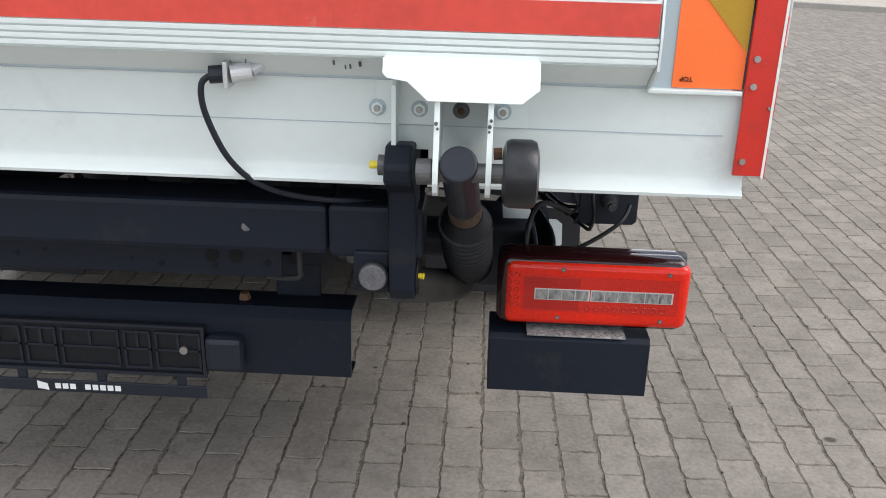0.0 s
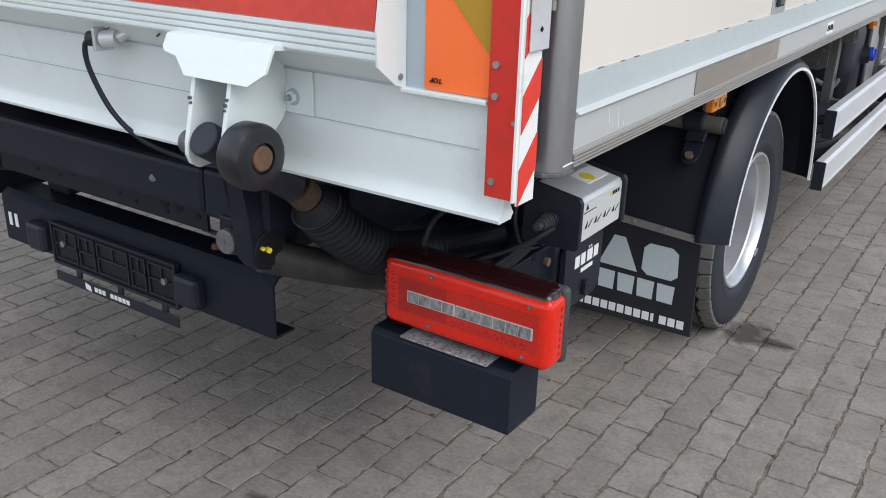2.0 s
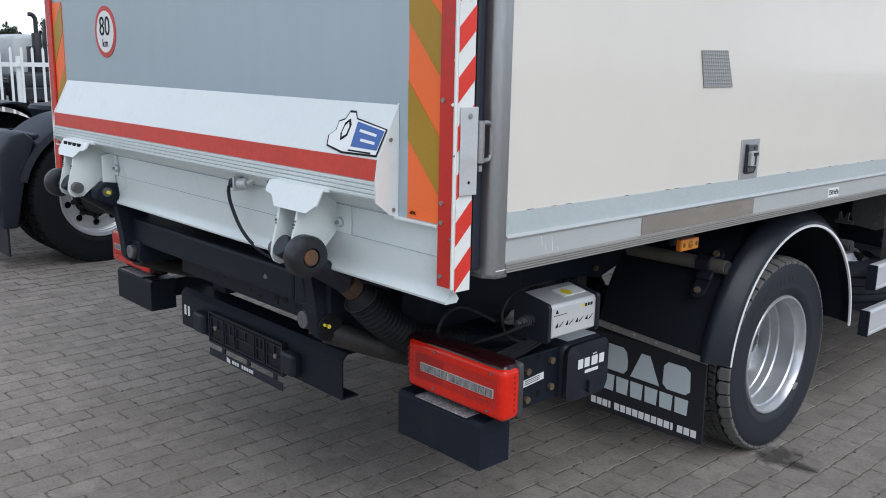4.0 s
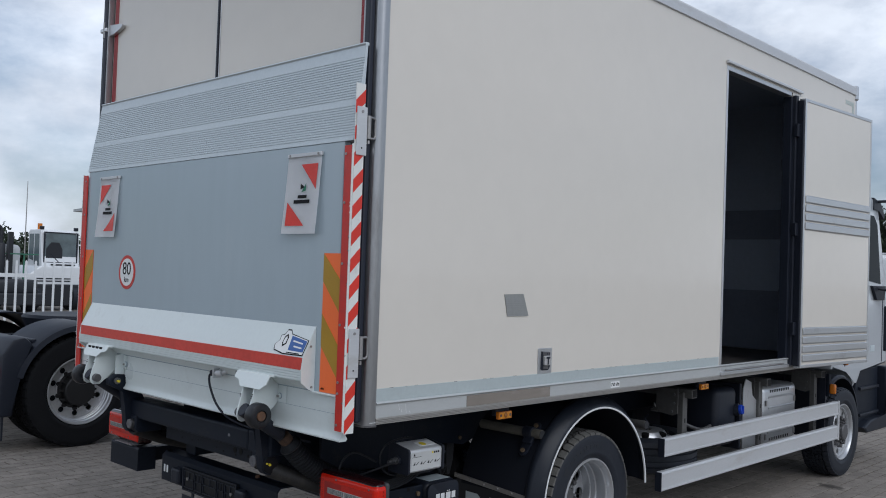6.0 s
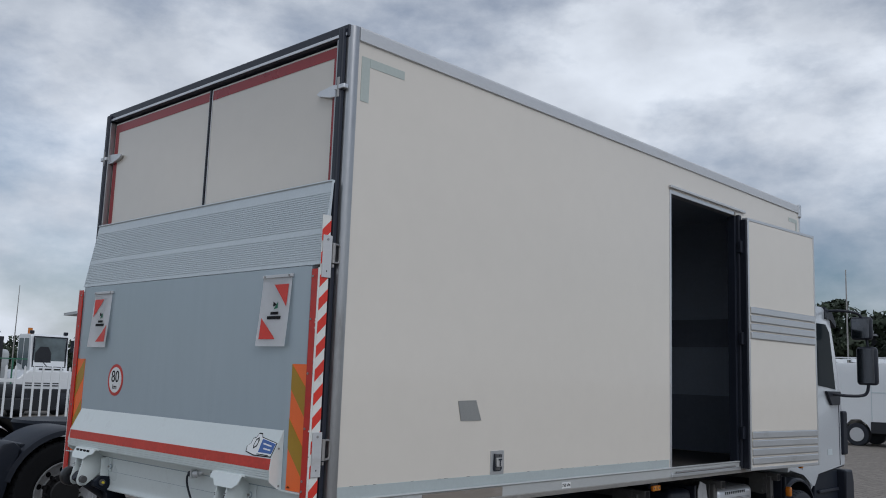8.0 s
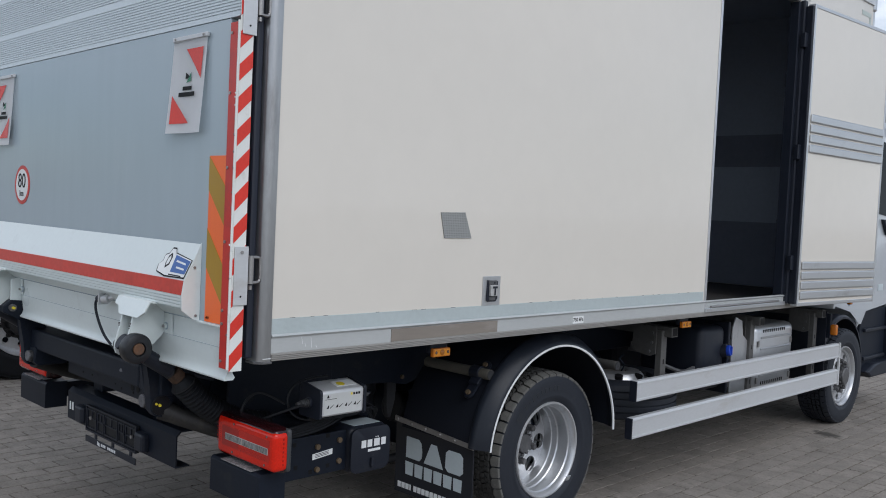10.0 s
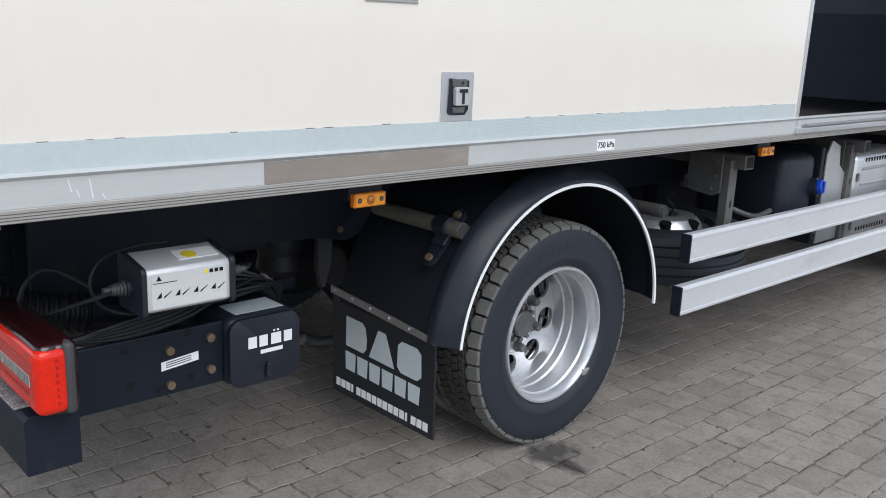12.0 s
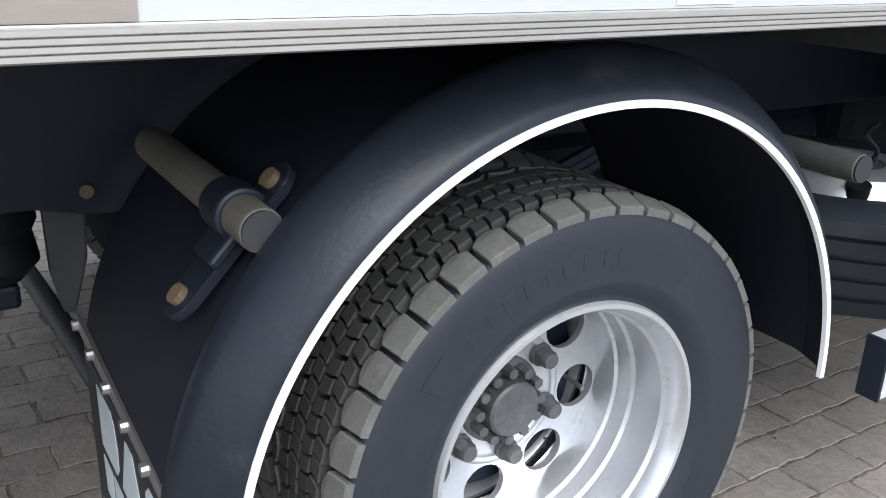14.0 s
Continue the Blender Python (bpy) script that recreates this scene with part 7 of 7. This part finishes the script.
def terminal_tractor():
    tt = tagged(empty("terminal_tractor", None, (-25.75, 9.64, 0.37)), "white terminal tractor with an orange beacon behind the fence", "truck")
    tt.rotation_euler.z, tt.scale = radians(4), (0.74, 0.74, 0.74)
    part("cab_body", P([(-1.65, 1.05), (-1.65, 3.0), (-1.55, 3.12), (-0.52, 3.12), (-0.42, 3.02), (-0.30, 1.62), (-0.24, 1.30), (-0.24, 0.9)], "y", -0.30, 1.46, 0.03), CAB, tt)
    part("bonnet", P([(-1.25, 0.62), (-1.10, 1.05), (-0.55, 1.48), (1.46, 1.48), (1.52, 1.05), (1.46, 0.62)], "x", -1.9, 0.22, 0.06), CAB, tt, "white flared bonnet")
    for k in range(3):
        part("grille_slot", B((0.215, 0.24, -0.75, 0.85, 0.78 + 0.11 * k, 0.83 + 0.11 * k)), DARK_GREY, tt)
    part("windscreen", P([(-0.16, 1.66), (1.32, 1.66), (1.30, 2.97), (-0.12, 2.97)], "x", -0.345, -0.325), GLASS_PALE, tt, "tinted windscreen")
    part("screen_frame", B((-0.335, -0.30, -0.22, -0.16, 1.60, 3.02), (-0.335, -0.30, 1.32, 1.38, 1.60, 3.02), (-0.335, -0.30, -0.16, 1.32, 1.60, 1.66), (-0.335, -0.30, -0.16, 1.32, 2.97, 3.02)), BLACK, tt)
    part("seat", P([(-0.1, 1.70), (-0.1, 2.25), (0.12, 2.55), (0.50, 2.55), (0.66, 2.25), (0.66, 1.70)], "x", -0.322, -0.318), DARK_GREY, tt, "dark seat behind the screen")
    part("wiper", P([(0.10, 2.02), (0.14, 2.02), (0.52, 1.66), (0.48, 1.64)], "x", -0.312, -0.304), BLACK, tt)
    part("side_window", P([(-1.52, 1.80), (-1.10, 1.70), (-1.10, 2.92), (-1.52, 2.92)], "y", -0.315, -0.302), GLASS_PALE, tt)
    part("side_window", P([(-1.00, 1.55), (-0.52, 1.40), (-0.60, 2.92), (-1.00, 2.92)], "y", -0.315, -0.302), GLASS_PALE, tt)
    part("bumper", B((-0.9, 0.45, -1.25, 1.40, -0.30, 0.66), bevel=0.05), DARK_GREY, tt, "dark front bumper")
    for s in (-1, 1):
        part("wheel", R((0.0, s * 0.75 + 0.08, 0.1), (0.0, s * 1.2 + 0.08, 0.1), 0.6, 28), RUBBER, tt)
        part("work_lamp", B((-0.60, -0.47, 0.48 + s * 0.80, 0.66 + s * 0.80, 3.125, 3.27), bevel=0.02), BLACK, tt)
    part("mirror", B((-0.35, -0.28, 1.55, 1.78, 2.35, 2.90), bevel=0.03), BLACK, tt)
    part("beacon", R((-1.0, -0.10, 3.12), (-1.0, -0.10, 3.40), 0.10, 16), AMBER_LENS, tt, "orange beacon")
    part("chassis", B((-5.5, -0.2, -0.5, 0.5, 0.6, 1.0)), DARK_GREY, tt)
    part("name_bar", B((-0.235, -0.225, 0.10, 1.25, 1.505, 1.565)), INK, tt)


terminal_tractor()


def parked_truck(x, y, white):
    """A low dark vehicle with a tank on it, nose towards the yard."""
    tk = tagged(empty("parked_truck", None, (x, y, 0)), "dark truck with a white tank behind the fence" if white else "dark truck with a grey tank and a tall exhaust stack", "truck")
    part("chassis", B((-3.6, 0.9, -0.85, 0.85, 0.30, 0.74), bevel=0.05), DARK_GREY, tk)
    part("engine_cover", B((0.0, 0.95, -0.95, 0.80, 0.55, 1.02), bevel=0.10, seg=3), DARK_GREY, tk, smooth=True)
    part("bumper", B((0.9, 1.1, -1.0, 0.95, 0.22, 0.60), bevel=0.04), DARK_GREY, tk)
    for a in (-2.6, 0.3):
        for s in (-1, 1):
            part("wheel", R((a, s * 0.62, 0.40), (a, s * 0.95, 0.40), 0.40, 24, bevel=0.03), RUBBER, tk)
    if white:
        part("tank", R((-3.6, 0, 1.48), (-0.2, 0, 1.48), 0.58, 32, bevel=0.12), CAB, tk, "white tank", smooth=True)
        part("tank_saddle", B((-2.9, -2.7, -0.5, 0.5, 0.74, 1.05), (-1.0, -0.8, -0.5, 0.5, 0.74, 1.05)), DARK_GREY, tk)
        return
    part("tank", B((-3.4, -0.3, -0.62, 0.72, 0.80, 2.12), bevel=0.16, seg=3), PALE_TANK, tk, "pale grey tank", smooth=True)
    bm = R((0.3, -0.15, 0.9), (0.3, -0.15, 2.15), 0.135, 20, bevel=0.03)
    hose(bm, [(0.3, -0.15, 2.15), (0.3, -0.15, 2.45), (0.3, -0.16, 2.58), (0.3, -0.24, 2.67), (0.3, -0.34, 2.68)], 0.062, 14)
    part("exhaust_stack", bm, DARK_GREY, tk, "black exhaust stack", smooth=True)
    part("stack_bracket", B((0.2, 0.4, -0.42, -0.02, 1.70, 1.76), (0.2, 0.4, -0.42, -0.36, 1.0, 1.70), (0.2, 0.4, 0.05, 0.10, 1.0, 2.2)), DARK_GREY, tk)
    part("guard_rail", B((0.2, 0.24, 0.02, 1.05, 1.80, 1.84), (0.2, 0.24, 0.58, 0.62, 1.0, 1.80)), GREEN, tk, "green guard rail")
    part("post", B((-0.2, -0.06, 0.22, 0.36, 0.7, 2.52)), DARK_GREY, tk)


parked_truck(-25.4, 7.95, False)
parked_truck(-26.2, 5.9, True)
parked_truck(-27.0, 2.6, True)


def van():
    v = tagged(empty("cargo_van", None, (-5.6, 28.3, 0)), "white high-roof cargo van with roof rack and dark sills", "van")
    side = [(-1.2, 0.45), (-1.25, 2.45), (-1.15, 2.62), (2.2, 2.66), (2.6, 2.55), (3.35, 1.60), (4.3, 1.28), (4.45, 1.0), (4.45, 0.45), (3.95, 0.45), (3.85, 0.75), (3.6, 0.88), (3.3, 0.85), (3.1, 0.70), (3.05, 0.45), (0.40, 0.45), (0.33, 0.72), (0.12, 0.88), (-0.2, 0.86), (-0.40, 0.66), (-0.42, 0.45)]
    part("body", P(side, "y", -0.98, 0.98, 0.04), CAB, v, "white van body", smooth=True)
    part("sill", B((0.42, 3.03, -1.0, -0.96, 0.42, 0.78), bevel=0.01), DARK_GREY, v)
    part("sill", B((-1.22, -0.44, -1.0, -0.96, 0.42, 0.78), bevel=0.01), DARK_GREY, v)
    part("side_window", P([(2.1, 1.55), (2.1, 2.2), (2.55, 2.2), (3.05, 1.55)], "y", -1.0, -0.985), GLASS, v)
    part("door_line", B((1.95, 1.97, -0.99, -0.978, 0.8, 2.4), (0.45, 0.47, -0.99, -0.978, 0.8, 2.4), (0.47, 1.95, -0.99, -0.978, 1.68, 1.71)), GREY_INK, v)
    part("door_handle", B((1.75, 1.8, -1.01, -0.98, 1.2, 1.42), (2.05, 2.1, -1.01, -0.98, 1.2, 1.42)), BLACK, v)
    for x in (-0.02, 3.46):
        part("tyre", R((x, -0.97, 0.36), (x, -0.70, 0.36), 0.36, 32, bevel=0.03), RUBBER, v)
        part("rim", R((x, -0.985, 0.36), (x, -0.972, 0.36), 0.22, 24), RIM, v)
        part("tyre", R((x, 0.70, 0.36), (x, 0.97, 0.36), 0.36, 32, bevel=0.03), RUBBER, v)
    part("roof_rack", B((-1.0, 2.0, -0.80, -0.76, 2.78, 2.82), (-1.0, 2.0, 0.76, 0.80, 2.78, 2.82), *[(-0.9 + 0.7 * k, -0.86 + 0.7 * k, -0.8, 0.8, 2.66, 2.78) for k in range(5)]), FENCE_WHITE, v)


van()


def tree(x, y, h, spread, seed, leaves=900):
    rnd = random.Random(seed)
    tr = tagged(empty("tree", None, (x, y, 0)), "dark green leafy tree at the edge of the yard", "tree", group="trees round the yard")
    bm = bmesh.new()
    rod(bm, (0, 0, 0), (0.1, 0, h * 0.55), 0.22, 10, r2=0.10)
    tips = []
    for k in range(9):
        a = rnd.uniform(0, 6.28)
        z = h * rnd.uniform(0.30, 0.55)
        q = Vector((math.cos(a) * spread * rnd.uniform(0.4, 0.8), math.sin(a) * spread * rnd.uniform(0.4, 0.8), h * rnd.uniform(0.55, 0.9)))
        rod(bm, (0.05, 0, z), q, 0.07, 6, r2=0.02)
        tips.append(q)
    part("trunk", bm, BARK, tr)
    verts, faces = [], []
    clumps = [(t + Vector((rnd.gauss(0, 0.4), rnd.gauss(0, 0.4), rnd.gauss(0, 0.5))), rnd.uniform(0.5, 1.1) * spread * 0.36) for t in tips for _ in range(4)]
    clumps += [(Vector((rnd.uniform(-1, 1) * spread * 0.7, rnd.uniform(-1, 1) * spread * 0.7, h * rnd.uniform(0.25, 0.6))), spread * 0.35) for _ in range(8)]
    for c, r in clumps:
        for _ in range(leaves // 18):
            d = Vector((rnd.gauss(0, 1), rnd.gauss(0, 1), rnd.gauss(0, 1))).normalized() * r * rnd.uniform(0.5, 1.05)
            p = c + d
            u = Vector((rnd.gauss(0, 1), rnd.gauss(0, 1), rnd.gauss(0, 1))).normalized() * rnd.uniform(0.13, 0.30)
            w = u.cross(d).normalized() * u.length * 0.6
            i = len(verts)
            verts += [p - u, p + w, p + u, p - w]
            faces.append((i, i + 1, i + 2, i + 3))
    me = bpy.data.meshes.new("crown")
    me.from_pydata(verts, [], faces)
    me.materials.append(LEAF)
    ob = new("crown", me)
    ob.parent = tr
    tagged(ob, "uneven leafy crown")


for i, (x, y, h, sp) in enumerate(((-15.0, 53, 7.4, 2.6), (-12.0, 55, 6.4, 2.6), (-9.0, 52, 6.3, 2.8), (-6.0, 54, 6.2, 2.8), (-3.0, 52, 6.6, 2.8), (0.5, 53, 6.5, 2.9))):
    tree(x, y, h, sp, 20 + i, 4200)
for i in range(12):
    tree(-84 + 0.8 * i, 10 + 3.3 * i, 2.9 + 0.2 * ((i * 7) % 3), 2.5, 40 + i, 900)


def distance():
    bm = bmesh.new()
    rod(bm, (-51.5, 18.5, 0), (-51.5, 18.5, 6.4), 0.05, 8, r2=0.02)
    tagged(part("mast", bm, STEEL), "thin grey steel mast in the distance", "mast")
    bm = bmesh.new()
    rod(bm, (-11.6, 44.2, 0), (-11.6, 44.2, 7.9), 0.06, 8, r2=0.03)
    tagged(part("mast", bm, STEEL), "thin grey steel mast in the distance", "mast")
    can = tagged(empty("canopy", None, (-50.0, 21.9, 0)), "grey flat canopy on posts", "canopy")
    part("roof", P([(-1.6, 4.75), (1.6, 4.85), (1.6, 5.05), (-1.6, 4.90)], "y", -0.5, 3.2), PALE_TANK, can)
    part("wall", B((0.2, 1.2, 1.0, 3.0, 0, 4.8), bevel=0.02), DARK_GREY, can)
    part("vent_box", B((0.3, 1.3, 1.1, 2.9, 5.0, 6.2), bevel=0.03), PALE_TANK, can)
    # Plain dark block, added as the shaded depth of the trees so no sky shows
    sh = tagged(empty("shed", None, (-5.0, 58, 0)), "long dark block added behind the trees to fill their gaps", "building")
    part("wall", B((-16, 16, 0, 8, 0, 5.3)), DARK_GREY, sh)
    part("roof", P([(-0.4, 5.3), (4, 5.9), (8.4, 5.3)], "x", -16.4, 16.4), DARK_GREY, sh)


distance()


def kerb_edge():
    """Low concrete kerb with sand behind it, at the far end of the open yard."""
    m = pose(3.0, 16.4, 0, 0, 0, -22)
    bm = B((0, 9.0, 0, 0.16, -0.02, 0.10), bevel=0.015)
    bmesh.ops.transform(bm, matrix=m, verts=bm.verts)
    kerb = tagged(part("kerb", bm, FAR_KERB), "pale concrete kerb at the edge of the yard", "kerb", kind="structure")
    bm = B((0, 9.0, 0.161, 7.0, -0.02, 0.085))
    bmesh.ops.transform(bm, matrix=m, verts=bm.verts)
    part("sand_strip", bm, SAND, kerb, "pale dry sand")


FAR_KERB = material("weathered_kerb", (0.34, 0.32, 0.29), 0.9, vary=0.2, grain=30, blotch=3, bump=0.2)
SAND = material("dry_pale_sand", (0.36, 0.33, 0.285), 0.95, vary=0.25, grain=14, blotch=1.5, bump=0.3, dirt=(0.20, 0.17, 0.13), dirt_amount=0.2)
kerb_edge()

# ---- ground: interlocking concrete pavers ----
FAR_STONE = material("distant_paving", (0.205, 0.186, 0.164), 0.9, vary=0.2, grain=3, blotch=0.4, bump=0, world_grain=True)
FAR_STONE.node_tree.nodes["Principled BSDF"].inputs["Specular IOR Level"].default_value = 0.12
bm = bmesh.new()
bmesh.ops.create_grid(bm, x_segments=1, y_segments=1, size=1200, matrix=Matrix.Translation((0, 200, -0.0062)))
ground = tagged(part("ground", bm, FAR_STONE), "wide yard of grey concrete pavers with sandy joints", "ground", kind="structure")
bm = B((-11.6, 13.4, -9.2, 32.4, -0.0050, -0.0020))
part("joint_sand", bm, JOINT, ground, "sandy joints between the pavers")
PW, PL = 0.1105, 0.2            # column width, paver length


RIM_POINTS = 40


def paver_outline(gap, wave=0.0018):
    """Plan of a paver whose long sides swing twice, so that the columns lock together."""
    w, l = PW / 2 - gap, PL / 2 - gap
    ys = [1 - k / 6 for k in range(13)]
    xs = [1 - k / 4 for k in range(1, 8)]
    right = [(w + wave * math.cos(2 * math.pi * q), l * q) for q in ys]
    left = [(-w + wave * math.cos(2 * math.pi * q), l * q) for q in ys[::-1]]
    foot = [(w * q + wave, -l + 0.0022 * math.sin(math.pi * q)) for q in xs]
    head = [(w * q + wave, l + 0.0022 * math.sin(math.pi * q)) for q in xs[::-1]]
    return right + foot + left + head


def paver_mesh(seed):
    """One paver with a worn, crumbled rim; its top at z = 0."""
    rnd = random.Random(seed)
    bm = bmesh.new()
    chip = []
    for k in range(RIM_POINTS):
        d = rnd.uniform(-0.0030, 0.0028) + (0.0040 if rnd.random() < 0.14 else 0.0)
        chip.append((d, d * rnd.uniform(0.3, 1.0)))
    rings = []
    for gap, z, share in ((0.0012, -0.010, 0.4), (0.0022, -0.0020, 1.0), (0.0032, 0.0, 1.0)):
        rings.append([bm.verts.new((x - math.copysign(cx * share, x), y - math.copysign(cy * share, y), z)) for (x, y), (cx, cy) in zip(paver_outline(gap), chip)])
    for a, b in zip(rings, rings[1:]):
        for k in range(RIM_POINTS):
            bm.faces.new((a[k], a[(k + 1) % RIM_POINTS], b[(k + 1) % RIM_POINTS], b[k]))
    top = bm.faces.new(rings[-1])
    bmesh.ops.recalc_face_normals(bm, faces=bm.faces)
    top.normal_update()
    if top.normal.z < 0:
        bmesh.ops.reverse_faces(bm, faces=bm.faces)
    me = bpy.data.meshes.new("paver")
    bm.to_mesh(me)
    bm.free()
    me.materials.append(STONE)
    return me


kinds = [paver_mesh(s) for s in range(12)]
kind_data = []
for me in kinds:
    kind_data.append(([tuple(v.co) for v in me.vertices], [tuple(f.vertices) for f in me.polygons]))


def spot(i, j):
    """Centre, turn, tilt and height of paver j of column i."""
    r = random.Random(i * 7919 + j * 104729 + 17)
    return PW * i + r.uniform(-0.0022, 0.0022), PL * (j + 0.5 * (i % 2)) + 0.02 + r.uniform(-0.003, 0.003), r.uniform(-0.020, 0.020), r.uniform(-0.006, 0.006), r.uniform(-0.008, 0.008), r.uniform(-0.0011, 0.0012), r.randrange(12)


verts, faces = [], []
made = 0
for i in range(int(-11 / PW), int(13 / PW)):
    for j in range(int(-9 / PL), int(32 / PL)):
        x, y, turn, ax, ay, h, kind = spot(i, j)
        if 0.2 < x < 2.4 and -0.8 < y < 2.2 and made < 300:      # the stretch that is passed nearest: pavers of their own
            ob = new("paver", kinds[kind])
            ob.location, ob.rotation_euler = (x, y, h), (ax, ay, turn)
            ob.parent = ground
            made += 1
            continue
        if x < -4 and y < 0 or x > 8 and y < 2:
            if math.hypot(x, y) > 16:
                continue
        far = math.hypot(x - 2.2, y - 0.5) > 5.5
        c, s = math.cos(turn), math.sin(turn)
        vs, fs = kind_data[kind]
        base = len(verts)
        if far:                     # a simple raised top is enough far off
            vs, fs = vs[2 * RIM_POINTS::2], [tuple(range(RIM_POINTS // 2))]
        verts += [(x + c * px - s * py, y + s * px + c * py, h + pz + ax * py - ay * px) for px, py, pz in vs]
        faces += [tuple(base + k for k in f) for f in fs]
me = bpy.data.meshes.new("pavers")
me.from_pydata(verts, [], faces)
me.materials.append(STONE)
rest = new("pavers", me)
rest.parent = ground
tagged(rest, "further pavers of the yard", kind="stuff")

# crumbs of earth and small stones swept into the joints
CRUMB = material("dark_earth_crumbs", (0.050, 0.043, 0.034), 0.95, vary=0.5, grain=200, blotch=1.3, bump=0.2, dirt=(0.20, 0.185, 0.165), dirt_amount=0.35, world_grain=True)
rnd = random.Random(71)
verts, faces = [], []
for k in range(1500):
    i, j = rnd.randrange(int(-1.6 / PW), int(5.2 / PW)), rnd.randrange(int(-3.4 / PL), int(4.6 / PL))
    if rnd.random() < 0.72:         # along the long joints
        x, y = PW * (i + 0.5) + rnd.gauss(0, 0.004), PL * j + rnd.uniform(0, PL)
    else:                           # along the short joints
        x, y = PW * i + rnd.uniform(-0.05, 0.05), PL * (j + 0.5 * (i % 2) + 0.5) + 0.02 + rnd.gauss(0, 0.004)
    r = rnd.choice((0.0022, 0.003, 0.004, 0.0055)) * rnd.uniform(0.8, 1.3)
    base, n, turn = len(verts), 6, rnd.uniform(0, 6.28)
    for q in range(n):
        a, d = turn + 2 * math.pi * q / n, r * rnd.uniform(0.6, 1.4)
        verts.append((x + d * math.cos(a), y + 1.5 * d * math.sin(a), -0.0012))
    verts.append((x, y, min(0.0045, 0.55 * r) + 0.0004))
    faces += [(base + q, base + (q + 1) % n, base + n) for q in range(n)]
me = bpy.data.meshes.new("crumbs")
me.from_pydata(verts, [], faces)
me.materials.append(CRUMB)
crumbs = new("crumbs", me)
crumbs.parent = ground
tagged(crumbs, "crumbs of dark earth and grit in the joints", kind="stuff")
